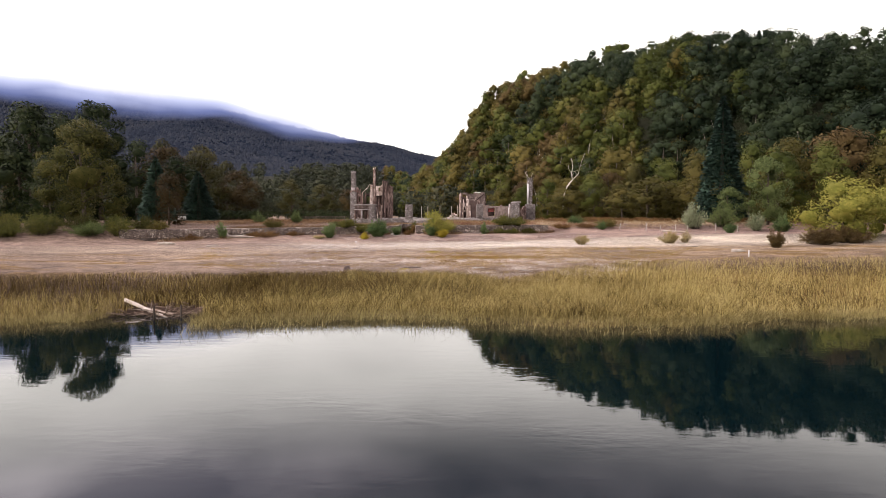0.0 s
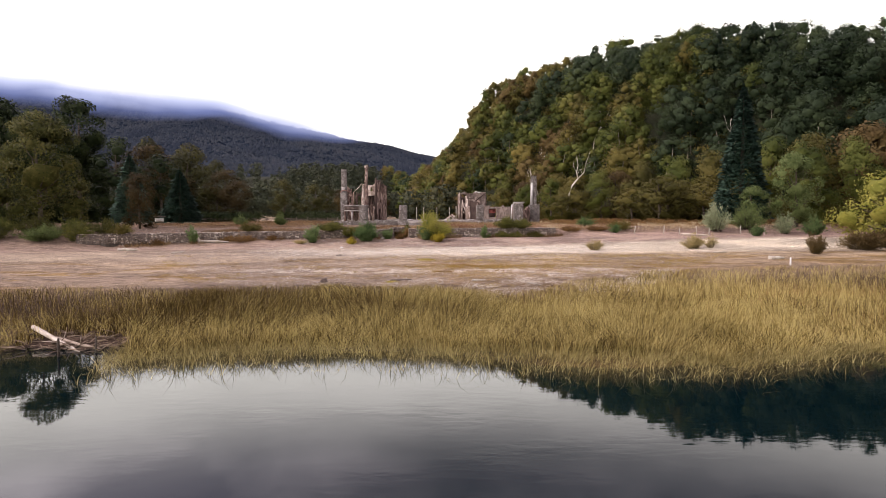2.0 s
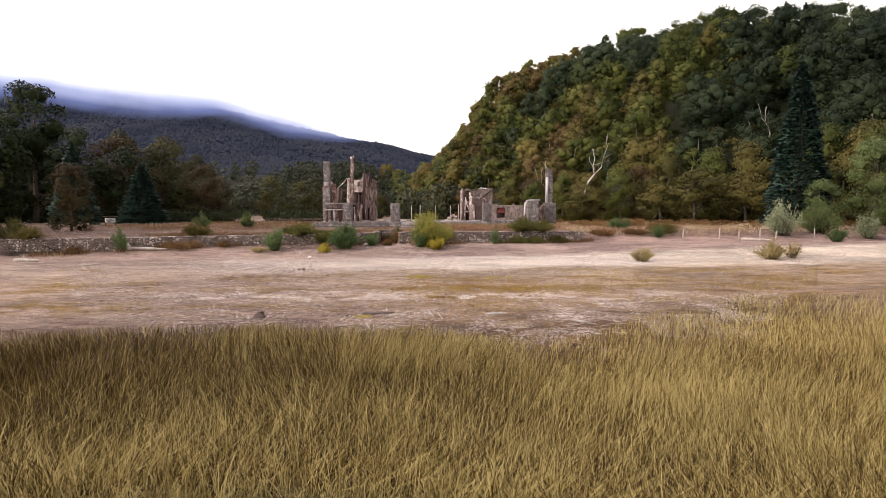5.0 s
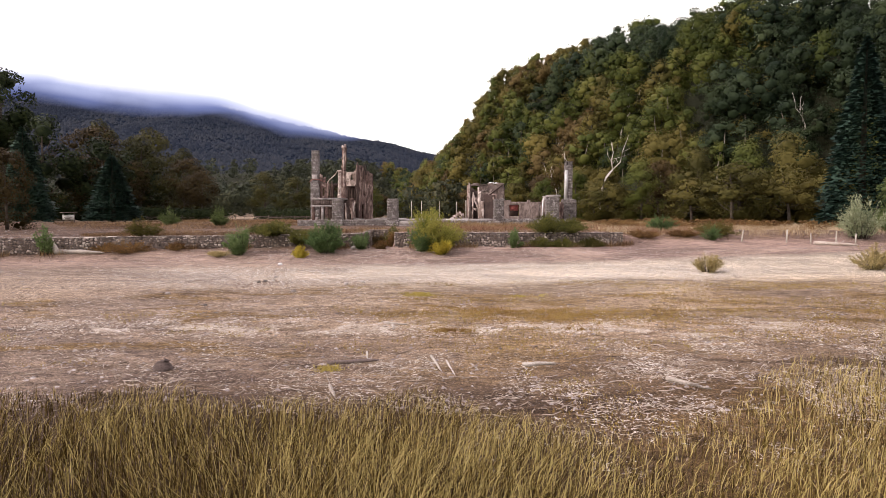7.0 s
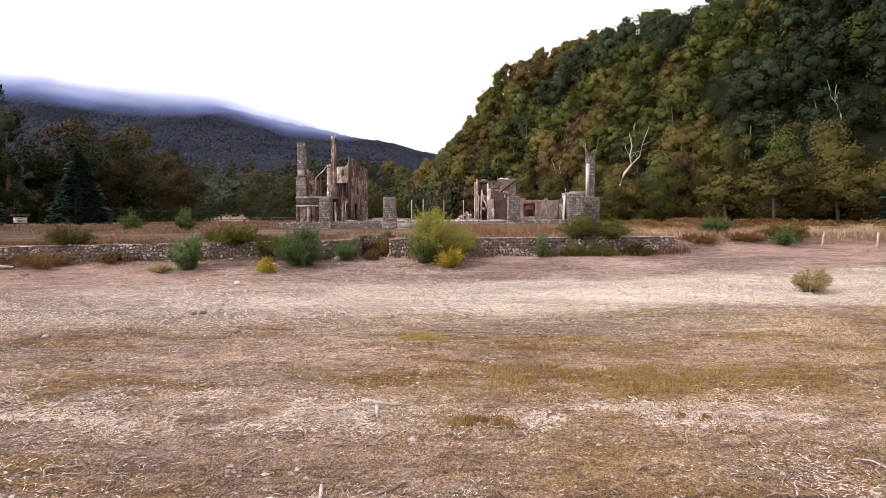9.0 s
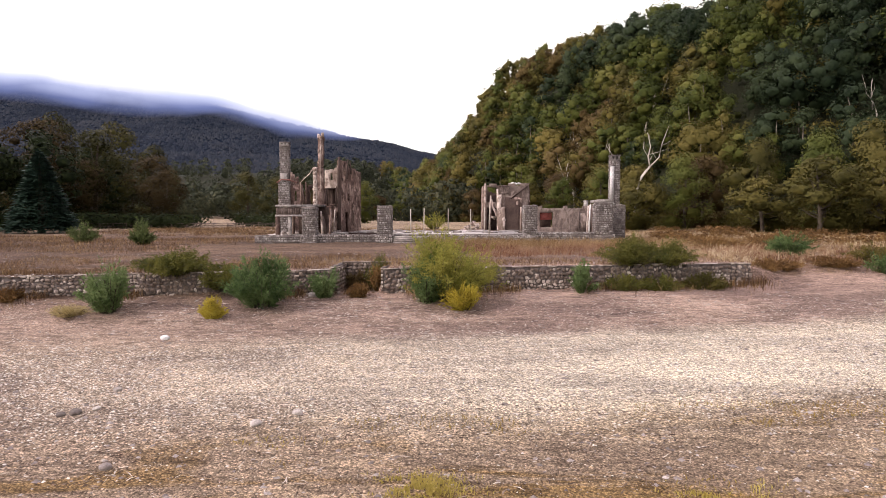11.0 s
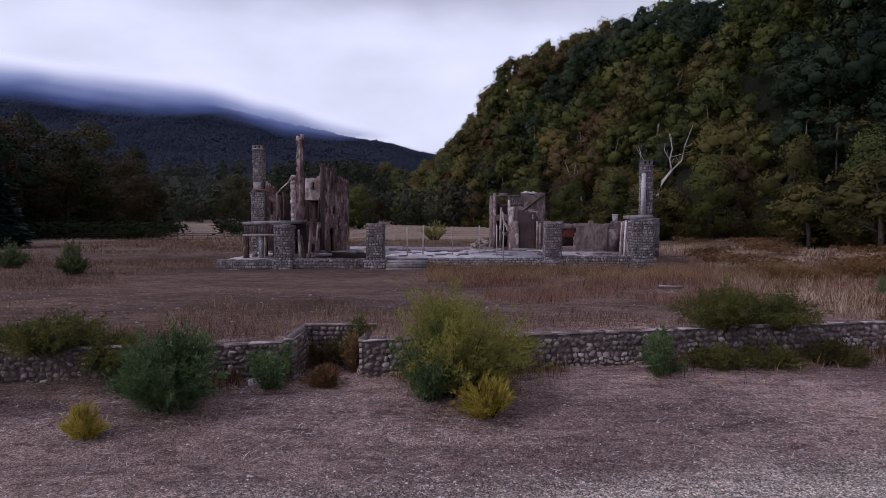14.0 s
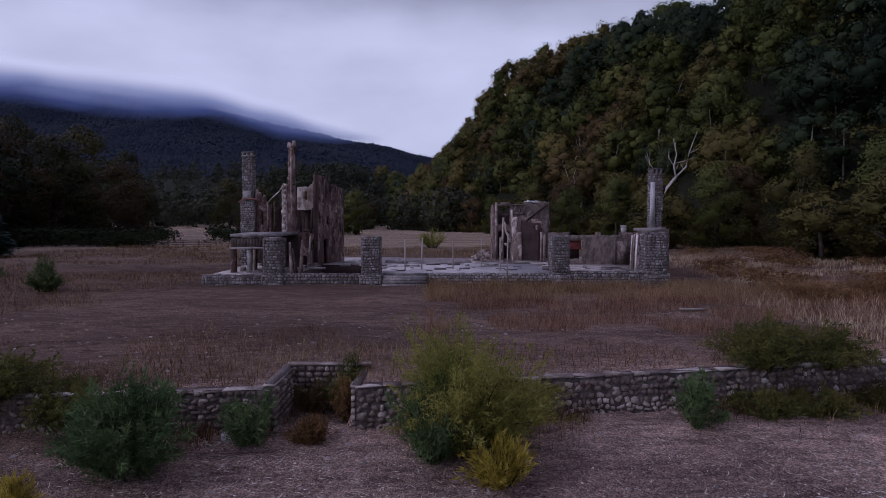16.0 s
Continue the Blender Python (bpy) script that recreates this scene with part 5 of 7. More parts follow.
    for nm, mat, lv, lab in (
        ("chimney", PLASTER, [(6.4, 0.58), (7.4, 0.6), (8.4, 0.55), (9.3, 0.57), (10.2, 0.5), (11.2, 0.52), (12.3, 0.46), (13.3, 0.5), (14.4, 0.43)], "brown lower half of the slender chimney"),
        ("chimney_top", PLASTER, [(14.4, 0.40), (15.0, 0.43), (15.4, 0.39), (16.2, 0.41), (16.9, 0.36), (17.5, 0.39), (17.55, 0.45), (17.9, 0.43)], "stained broken top of the slender chimney")):
        half = Bag()
        v = []
        for z, w in lv:
            cx = -15.78 + 0.018 * (z - 12)
            for sx, sy in ((-1, -1), (1, -1), (1, 1), (-1, 1)):
                v.append((cx + sx * 0.76 * w + r.normal() * 0.05, 144.4 + sy * 0.8 * w + r.normal() * 0.05, z + r.normal() * 0.06))
        f = [(4 * i + j, 4 * i + (j + 1) % 4, 4 * i + 4 + (j + 1) % 4, 4 * i + 4 + j) for i in range(len(lv) - 1) for j in range(4)]
        f.append((4 * len(lv) - 4, 4 * len(lv) - 3, 4 * len(lv) - 2, 4 * len(lv) - 1))
        half.add(v, f)
        part(nm, half.mesh(nm), mat, base, lab)
    strip = Bag().add(*tube([(-15.68, 143.95, 11.6), (-15.72, 143.98, 14), (-15.7, 143.98, 16), (-15.66, 144.0, 17.7)], [0.05, 0.11, 0.08, 0.12], 5))
    part("plaster_strip", strip.mesh("plaster_strip"), PLASTER_PALE, base, "pale strip of plaster on the slender chimney")
    for x0, x1, z1 in ((-16.02, -15.86, 18.25), (-15.8, -15.64, 18.02), (-15.58, -15.38, 18.42)):
        tooth = Bag().add(*box(x0, x1, 144.05, 144.7, 17.8, z1, 0.05, r))
        part("broken_brick", tooth.mesh("broken_brick"), PLASTER_PALE, base)
    for i in range(9):
        z = 10.3 + i * 0.47
        tooth = Bag().add(*box(-16.5 - r.uniform(-0.12, 0.14), -16.2, 143.9, 144.3, z, z + r.uniform(0.15, 0.34), 0.05, r))
        part("quoin", tooth.mesh("quoin"), PLASTER_PALE, base, "toothed stone left on the chimney side")
    corner_post = Bag().add(*tube([(-13.9, 145.75, 6.5), (-13.86, 145.75, 10), (-13.9, 145.75, 13), (-13.84, 145.75, 15.75)], [0.2, 0.19, 0.17, 0.13], 4))
    part("corner_post", corner_post.mesh("corner_post"), SOOT_SHADE, base, "charred corner post")
    for x, dx, z0, z1 in ((-16.9, 0.2, 9.9, 12.6), (-15.2, -0.2, 10.0, 12.0), (-14.5, 0.15, 6.6, 9.6), (-17.9, -0.3, 10.0, 12.2), (-14.25, 0.1, 9.9, 12.3), (-13.0, 0.1, 13.2, 15.6), (-12.6, -0.1, 13.8, 15.3)):
        st = Bag().add(*tube([(x, 145.5 + (x + 16) * 0.3 * (x > -14), z0), (x + dx * 0.4, 145.5 + (x + 16) * 0.3 * (x > -14), (z0 + z1) / 2), (x + dx, 145.6 + (x + 16) * 0.3 * (x > -14), z1)], [0.11, 0.1, 0.06], 4))
        part("stud", st.mesh("stud"), PLASTER_PALE if dx > 0.12 else SOOT_SHADE, base)
    # two-storey block
    wall_part("wall", base, PLASTER, (-15.8, 146.0), (-13.95, 146.0), 6.5, [(0, 10.2), (1.85, 10.2)], [(0.55, 1.15, 6.4, 7.75), (1.5, 1.78, 6.8, 9.1)], seed=8, rag=0.1, label="plastered wall with an arched niche")
    ring = Bag()
    ang = np.linspace(0, np.pi, 9)
    ring.add(*tube([(-14.95 + 0.36 * np.cos(t), 145.8, 7.45 + 0.42 * np.sin(t)) for t in ang], [0.09] * 9, 5))
    part("niche_arch", ring.mesh("niche_arch"), PLASTER_PALE, base, "plaster arch of the niche")
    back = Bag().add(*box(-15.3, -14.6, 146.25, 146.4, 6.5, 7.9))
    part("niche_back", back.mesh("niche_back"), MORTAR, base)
    wall_part("wall", base, PLASTER_PALE, (-15.6, 146.0), (-13.95, 146.0), 12.1, [(0, 14.2), (1.0, 14.4), (1.65, 15.0)], [(0.6, 1.05, 13.05, 13.7)], seed=9, rag=0.25, label="pale upper wall with a small window")
    wall_part("inner_wall", base, SOOT_SHADE, (-15.9, 149.2), (-13.2, 149.2), 6.5, [(0, 12.4), (2.6, 12.6)], [(0.6, 1.4, 10.4, 11.8)], seed=10, rag=0.3)
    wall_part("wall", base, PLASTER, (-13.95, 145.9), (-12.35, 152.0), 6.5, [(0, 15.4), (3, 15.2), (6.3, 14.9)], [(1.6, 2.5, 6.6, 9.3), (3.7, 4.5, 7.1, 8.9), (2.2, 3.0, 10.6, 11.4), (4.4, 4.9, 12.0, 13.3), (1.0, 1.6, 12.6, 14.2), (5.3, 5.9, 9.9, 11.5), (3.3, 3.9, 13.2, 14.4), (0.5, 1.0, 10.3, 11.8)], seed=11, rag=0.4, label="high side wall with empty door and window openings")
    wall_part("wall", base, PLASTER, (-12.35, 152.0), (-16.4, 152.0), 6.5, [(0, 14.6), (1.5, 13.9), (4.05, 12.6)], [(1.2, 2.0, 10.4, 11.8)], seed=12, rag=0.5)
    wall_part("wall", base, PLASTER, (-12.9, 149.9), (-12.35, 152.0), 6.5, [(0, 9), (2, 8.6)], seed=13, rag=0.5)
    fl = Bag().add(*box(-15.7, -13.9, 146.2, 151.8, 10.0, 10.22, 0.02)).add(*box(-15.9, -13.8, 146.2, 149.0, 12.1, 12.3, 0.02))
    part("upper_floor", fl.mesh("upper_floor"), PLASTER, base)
    # added lining, dark so that the openings before it look shaded
    wall_part("inner_wall", base, SOOT_SHADE, (-14.9, 146.6), (-13.5, 151.8), 6.5, [(0, 12.0), (5.4, 11.5)], seed=14, rag=0.3, label="dark lining added for the shade behind the openings")
    rub = Bag()
    for i in range(70):
        x, y = r.uniform(-19.3, -8.6), r.uniform(138.5, 146)
        z = 5.2 if x > -13.6 else 6.25 if x > -16 and y < 141.5 else 6.85
        w = r.uniform(0.12, 0.5)
        rub.add(*box(x, x + w, y, y + w * r.uniform(0.5, 1.2), z - 0.05, z + w * r.uniform(0.3, 0.7), 0.06, r))
    tagged(part("rubble", rub.mesh("rubble"), STONE, base, "fallen rubble on the floor"), kind="stuff")
    return base


west_ruin()


def east_ruin():
    base = tagged(new("ruined_house"), "low roofless stone and plaster house with one stone chimney", "ruin")
    r = np.random.default_rng(51)
    wall_part("wall", base, PLAIN_PLASTER, (3.75, 156.0), (9.85, 156.0), 6.6, [(0, 13.0), (1.2, 13.0), (3, 13.1), (6.1, 13.1)], [(0.45, 1.75, 10.6, 12.7), (0.5, 1.7, 6.9, 9.9), (4.1, 4.5, 9.6, 10.4)], seed=21, rag=0.12, label="two-storey gable wall with empty openings")
    wall_part("wall", base, PLASTER, (3.75, 156.0), (3.75, 158.5), 6.6, [(0, 13), (2.5, 12)], seed=22)
    wall_part("wall", base, PLASTER, (9.85, 156.2), (9.85, 158.5), 6.6, [(0, 12.8), (1, 11), (2.3, 10.5)], seed=23)
    wall_part("inner_wall", base, SOOT_SHADE, (3.8, 158.5), (9.8, 158.5), 6.6, [(0, 12.6), (6, 11.5)], seed=24)
    # front range
    wall_part("wall", base, SOOT_SHADE, (6.1, 150.0), (8.0, 150.0), 6.7, [(0, 11.1), (1.9, 11.0)], [(1.4, 1.65, 10.1, 10.6)], seed=25, rag=0.15)
    wall_part("wall", base, PLASTER_PALE, (5.15, 149.8), (6.15, 149.8), 6.8, [(0, 11.4), (0.4, 11.2), (0.5, 9.9), (1.0, 9.6)], seed=26, rag=0.3, label="pale broken wall end")
    wall_part("wall", base, PLASTER, (8.1, 150.0), (8.1, 156.0), 6.7, [(0, 11), (6, 11.2)], seed=27, rag=0.1)
    for x, y, h, lean in ((3.85, 153.5, 13.0, 0.0), (4.35, 152, 11.4, 0.15), (5.4, 151.5, 12.2, -0.1), (8.1, 149.6, 9.9, 0.0), (8.35, 149.4, 9.7, 0.05)):
        p = Bag().add(*tube([(x, y, 6.8), (x + lean * 0.5, y, (6.8 + h) / 2), (x + lean, y, h)], [0.15, 0.14, 0.12], 4))
        part("frame_post", p.mesh("frame_post"), PLASTER_PALE, base, "bare upright frame post")
    scar = Bag().add(*tube([(7.4, 155.8, 11.05), (8.6, 155.8, 12.0), (9.75, 155.8, 12.85)], [0.09, 0.1, 0.08], 4))
    part("roof_scar", scar.mesh("roof_scar"), SOOT_SHADE, base, "dark scar of a vanished roof")
    for a, b in (((5.75, 11.75), (7.15, 11.75)), ((7.15, 11.75), (7.15, 12.75)), ((5.75, 12.75), (7.15, 12.75)), ((6.2, 12.0), (6.2, 12.7)), ((6.7, 12.0), (6.7, 12.7))):
        lat = Bag().add(*tube([(a[0], 155.76, a[1]), ((a[0] + b[0]) / 2, 155.76, (a[1] + b[1]) / 2), (b[0], 155.76, b[1])], [0.06, 0.06, 0.06], 4))
        part("lath", lat.mesh("lath"), DARK_WOOD, base)
    sheet_m = Bag()
    pts = [(4.6, 151.6, 10.9), (4.7, 151.5, 9.9), (5.1, 151.4, 9.3), (5.3, 151.4, 8.8), (4.9, 151.4, 8.5), (4.5, 151.4, 8.7)]
    sheet_m.add(*tube(pts, [0.06, 0.12, 0.2, 0.3, 0.26, 0.08], 6))
    part("hanging_plaster", sheet_m.mesh("hanging_plaster"), PLASTER_PALE, base, "hanging slab of pale plaster")
    bricks = Bag()
    for i in range(14):
        x = 7.2 + i * 0.12 + r.normal() * 0.1
        bricks.add(*box(x, x + 0.28, 155.9, 156.2, 13.0, 13.05 + r.uniform(0.08, 0.28), 0.04, r))
    tagged(part("loose_bricks", bricks.mesh("loose_bricks"), WHITE_PAINT, base, "pale loose bricks on the wall head"), kind="stuff")
    # long room behind the front piers
    wall_part("wall", base, PLAIN_PLASTER, (8.2, 146.0), (16.2, 146.0), 6.7, [(0, 9.9), (5, 9.8), (6.5, 9.95), (8, 9.8)], [(1.75, 3.2, 7.55, 9.2)], seed=28, rag=0.12, label="plaster wall with a window opening")
    sill = Bag().add(*box(9.95, 11.4, 146.25, 146.34, 8.35, 9.2, 0.01))
    part("window_panel", sill.mesh("window_panel"), RED_PAINT, base, "faded red boarded panel")
    # dark sheet for the shade behind the window opening
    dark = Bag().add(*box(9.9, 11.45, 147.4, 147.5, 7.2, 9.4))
    part("window_back", dark.mesh("window_back"), SOOT_SHADE, base)
    wall_part("wall", base, PLASTER, (16.2, 146.0), (16.2, 138.0), 6.7, [(0, 9.9), (8, 10.0)], [(2, 3.4, 6.8, 8.9)], seed=29, rag=0.1)
    dr = Bag().add(*box(14.55, 16.0, 145.72, 145.8, 6.9, 9.15, 0.01))
    part("door_panel", dr.mesh("door_panel"), PLAIN_PLASTER, base, "plain closed door panel")
    for x in (14.5, 16.02):
        q = Bag().add(*box(x - 0.07, x + 0.07, 145.64, 145.84, 6.9, 9.4, 0.01))
        part("door_jamb", q.mesh("door_jamb"), DARK_WOOD, base)
    for x, y, t in ((13.75, 136.6, 10.0), (13.95, 137.4, 10.1), (14.05, 138.4, 10.0), (14.1, 139.2, 9.9)):
        p = Bag().add(*tube([(x, y, 6.9), (x + 0.04, y, 8.4), (x + 0.12, y, t)], [0.1, 0.09, 0.08], 4))
        part("frame_post", p.mesh("frame_post"), WHITE_PAINT if y < 137 else PLASTER_PALE, base, "bleached door frame upright")
    slab = Bag().add(*box(14.7, 16.5, 137.6, 140.6, 10.22, 10.5, 0.08, r))
    part("roof_slab", slab.mesh("roof_slab"), CONCRETE, base, "remaining piece of pale roof slab")
    for x in (15.2,):
        t = Bag().add(*box(x, x + 0.42, 146.0, 146.4, 9.9, 10.5, 0.02, r)).add(*box(x - 0.05, x + 0.47, 145.95, 146.45, 10.5, 10.62))
        part("vent", t.mesh("vent"), CONCRETE, base, "small square vent on the wall head")
    # chimney
    c = chimney("chimney", base, 19.55, 151.0, 1.12, 10.0, 16.45, 61, 0.75, "square stone chimney with a white strip on one side", 1.2)
    br = masonry("chimney_breast", base, 19.2, 21.3, 150.6, 152.6, 5.7, 10.15, np.random.default_rng(62), "broad stone chimney base")
    # white strip along the left edge of the chimney front
    face = Bag().add(*box(19.42, 19.82, 150.8, 150.98, 10.1, 15.0, 0.05, r))
    part("plaster_face", face.mesh("plaster_face"), WHITE_PAINT, c, "white upright strip at the left edge")
    wall_part("wall", base, PLASTER, (16.3, 146.2), (19.3, 151.0), 5.9, [(0, 9.7), (2, 9.0), (5.6, 10.0)], seed=30, rag=0.4)
    stub = Bag()
    for i in range(3):
        a = r.uniform(0, 6.28)
        p = np.array([20.0 + r.normal() * 0.25, 151.5 + r.normal() * 0.2, 16.4])
        stub.add(*tube([p, p + [np.cos(a) * 0.5, np.sin(a) * 0.3, 0.7], p + [np.cos(a) * 0.9, np.sin(a) * 0.4, 1.2 + r.random() * 0.7]], [0.04, 0.03, 0.01], 4))
    part("twigs", stub.mesh("twigs"), PALE_BARK, c, "bare twigs growing on the chimney top")
    return base


east_ruin()


def pole(x, y, top, z=None, radius=0.06, lean=0.0, mat=None, label="slim weathered wooden pole standing upright", name="wooden_pole", group="terrace poles"):
    z = TERRACE if z is None else z
    b = Bag().add(*tube([(x, y, z - 0.1), (x + lean * 0.5, y, (z + top) / 2), (x + lean, y, top)], [radius, radius * 0.95, radius * 0.85], 7))
    return tagged(part(name, b.mesh(name, True), mat or PALE_BARK), label, "pole", group)


for x, y, t in ((-4.9, 138.3, 9.55), (-3.55, 139.0, 9.65), (-0.9, 139.6, 9.6), (1.62, 141.5, 9.6), (2.95, 137.6, 9.75)):
    pole(x, y, t, lean=tr.normal() * 0.04)
pole(3.25, 135.0, 10.0, z=5.95, lean=0.08)

pile = Bag()
for i in range(60):
    x, y = 1.9 + tr.normal() * 0.75, 149.5 + tr.normal() * 0.5
    w = tr.uniform(0.15, 0.45)
    h = max(0.0, 1.3 - abs(x - 1.9) * 0.9) * tr.random()
    pile.add(*box(x, x + w, y, y + w, 6.78 + h, 6.85 + h + w * 0.5, 0.06, tr))
tagged(part("rubble_heap", pile.mesh("rubble_heap"), PLASTER_PALE), "heap of pale broken rubble on the terrace", "rubble", kind="stuff")


# ---- rail fence, notice board, posts ----
def rail_fence(points, mat=None):
    base = tagged(new("rail_fence"), "old grey wooden rail fence across the meadow", "fence")
    for (ax, ay), (bx, by) in zip(points[:-1], points[1:]):
        za, zb = float(land(ax, ay)), float(land(bx, by))
        p = Bag().add(*tube([(ax, ay, za - 0.2), (ax, ay, za + 0.7), (ax, ay, za + 1.35)], [0.1, 0.1, 0.09], 6))
        part("post", p.mesh("post"), DARK_WOOD, base)
        for h in (0.45, 0.8, 1.15):
            q = Bag().add(*tube([(ax, ay, za + h), ((ax + bx) / 2, (ay + by) / 2, (za + zb) / 2 + h - 0.04), (bx, by, zb + h)], [0.06, 0.055, 0.06], 5))
            part("rail", q.mesh("rail"), DARK_WOOD, base)
    return base


rail_fence([(-82 + 3.1 * i, 205 + 0.6 * np.sin(i)) for i in range(19)])


def notice_board():
    base = tagged(new("notice_board"), "small white notice board under a little roof on posts", "sign")
    z = float(land(-60.8, 147.8))
    for x in (-61.7, -59.9):
        p = Bag().add(*box(x - 0.06, x + 0.06, 147.75, 147.87, z - 0.2, z + 1.75))
        part("post", p.mesh("post"), DARK_WOOD, base)
    b = Bag().add(*box(-61.75, -59.85, 147.68, 147.74, z + 0.55, z + 1.35))
    board = part("board", b.mesh("board"), WHITE_PAINT, base, "white board")
    for k, (a, c) in enumerate(((-61.5, -60.4), (-61.5, -60.1), (-61.3, -60.6))):
        t = Bag().add(*box(a, c, 147.668, 147.678, z + 1.12 - 0.2 * k, z + 1.2 - 0.2 * k))
        part("line_of_writing", t.mesh("line_of_writing"), DARK_WOOD, board)
    rf = Bag().add(*box(-62.0, -59.6, 147.4, 148.15, z + 1.62, z + 1.76))
    part("roof", rf.mesh("roof"), DARK_WOOD, base, "flat little roof")
    return base


notice_board()

for i, (x, y) in enumerate(((30.7, 111.8), (35.4, 112.0), (37.9, 112.0), (40.6, 112.2), (42.6, 112.2), (48, 113.2), (52, 113.6))):
    z = float(land(x, y))
    pole(x, y, z + tr.uniform(1.05, 1.45), z=z, radius=0.08, lean=tr.normal() * 0.08, label="short pale wooden fence post above the beach", name="fence_post", group="fence posts")
for x, y, t in ((-20.4, 46.4, 1.05), (-18.9, 47.5, 0.95)):
    pole(x, y, t, z=-0.6, radius=0.07, lean=0.03, mat=BARK, label="dark old mooring stake standing in the water", name="mooring_stake", group="stakes")
zz = float(land(38.3, 80.1))
pole(38.3, 80.1, zz + 0.85, z=zz, radius=0.09, mat=WHITE_PAINT, label="short white marker post on the beach", name="marker_post", group="marker")


# ---- driftwood ----
def driftwood(points, radii, label, name="driftwood_log", mat=None, twigs=0, seed=0):
    r = np.random.default_rng(seed)
    bag = Bag().add(*tube(points, radii, 8))
    v = bag.v[0]
    bag.v[0] = v + r.normal(scale=np.mean(radii) * 0.12, size=v.shape)
    for i in range(twigs):
        k = r.integers(1, len(points) - 1)
        p = np.array(points[k], float)
        d = r.normal(size=3) * 0.6
        d[2] = abs(d[2]) * 0.7
        bag.add(*tube([p, p + d * 0.6, p + d * 1.1], [np.mean(radii) * 0.35, np.mean(radii) * 0.25, 0.01], 5))
    return tagged(part(name, bag.mesh(name, True), mat or DRIFT), label, "driftwood")


def beached(x0, y0, x1, y1, rad, label, seed, twigs=1, mat=None, lift=0.0):
    pts = []
    r = np.random.default_rng(seed)
    for k in np.linspace(0, 1, 6):
        x, y = x0 + (x1 - x0) * k, y0 + (y1 - y0) * k + r.normal() * rad * 0.3
        pts.append((x, y, float(land(x, y)) + rad * 0.7 + lift * (1 - k)))
    return driftwood(pts, rad * np.array([1.0, 1.1, 0.95, 0.85, 0.7, 0.35]), label, seed=seed, twigs=twigs, mat=mat)


beached(-24.8, 51.0, -20.0, 47.8, 0.15, "bleached driftwood log lying at the water's edge", 1, 3, DRIFT, 0.55)
beached(-23.2, 50.6, -19.3, 48.6, 0.13, "thinner grey driftwood branch at the water's edge", 2, 3)
beached(-35.3, 102.4, -30.0, 102.0, 0.26, "long bleached log lying on the upper beach", 3, 0, PALE_BARK)
beached(-43.8, 100.6, -38.7, 100.8, 0.2, "dark weathered log on the upper beach", 4, 1, BARK)
beached(-42.2, 94.9, -39.6, 94.6, 0.22, "broken pale log on the beach", 5, 3, PALE_BARK)
beached(-33.5, 91.0, -32.3, 92.4, 0.1, "short driftwood stick on the shingle", 6, 1)
beached(0.02, 71.5, 0.48, 69.6, 0.055, "forked pale driftwood stick", 7, 1, PALE_BARK)
beached(0.65, 70.85, 0.98, 69.2, 0.04, "thin pale driftwood stick", 21, 0, PALE_BARK)
beached(1.62, 70.6, 1.86, 69.8, 0.032, "small curved pale stick", 22, 0, PALE_BARK)
beached(-2.66, 72.15, -2.5, 71.1, 0.04, "small curved pale stick", 23, 0, PALE_BARK)
beached(-2.5, 77.1, -1.3, 76.75, 0.06, "white driftwood stick in the litter line", 24, 1, PALE_BARK)
beached(-2.0, 76.6, -1.9, 75.9, 0.06, "short white driftwood stick in the litter line", 25, 0, PALE_BARK)
beached(3.6, 70.5, 4.9, 70.6, 0.09, "pale driftwood piece on the beach", 26, 0, PALE_BARK)
beached(8.6, 68.9, 9.8, 67.8, 0.075, "thick pale driftwood branch among the reed litter", 8, 2, PALE_BARK)
beached(-4.0, 70.5, -2.0, 70.9, 0.085, "dark brown rotten log lying on the beach", 9, 1, DARK_WOOD)
beached(-3.4, 68.0, -3.0, 66.8, 0.06, "thin curved driftwood stick", 10, 1, PALE_BARK)
beached(38, 111.5, 42, 111.0, 0.2, "grey log below the fence posts", 12, 1)
beached(38.2, 84.5, 39.8, 84.2, 0.22, "pale short log on the beach", 13, 1, PALE_BARK)
beached(33, 92.5, 36.5, 91.4, 0.13, "grey driftwood on the beach", 14, 2)
beached(11.8, 121.6, 13.6, 122.2, 0.07, "thin pale pole lying in the dry grass", 15, 0, PALE_BARK, 0.2)

br = np.random.default_rng(15)
debris = Bag()
for i in range(260):
    x, y = br.uniform(-26.5, -17.5), br.uniform(47.6, 51.5)
    z = float(land(x, y)) + br.uniform(0.0, 0.35)
    a, ln = br.random() * 6.28, br.uniform(0.3, 1.2)
    d = np.array([np.cos(a), np.sin(a), br.normal() * 0.2]) * ln
    debris.add(*tube([(x, y, z), np.array((x, y, z)) + d * 0.5 + [0, 0, 0.04], np.array((x, y, z)) + d], [0.035, 0.03, 0.01], 4))
tagged(part("drift_debris", debris.mesh("drift_debris"), DARK_LITTER), "tangle of dark twigs washed into a gap in the reeds", "debris", kind="stuff")

roots = Bag()
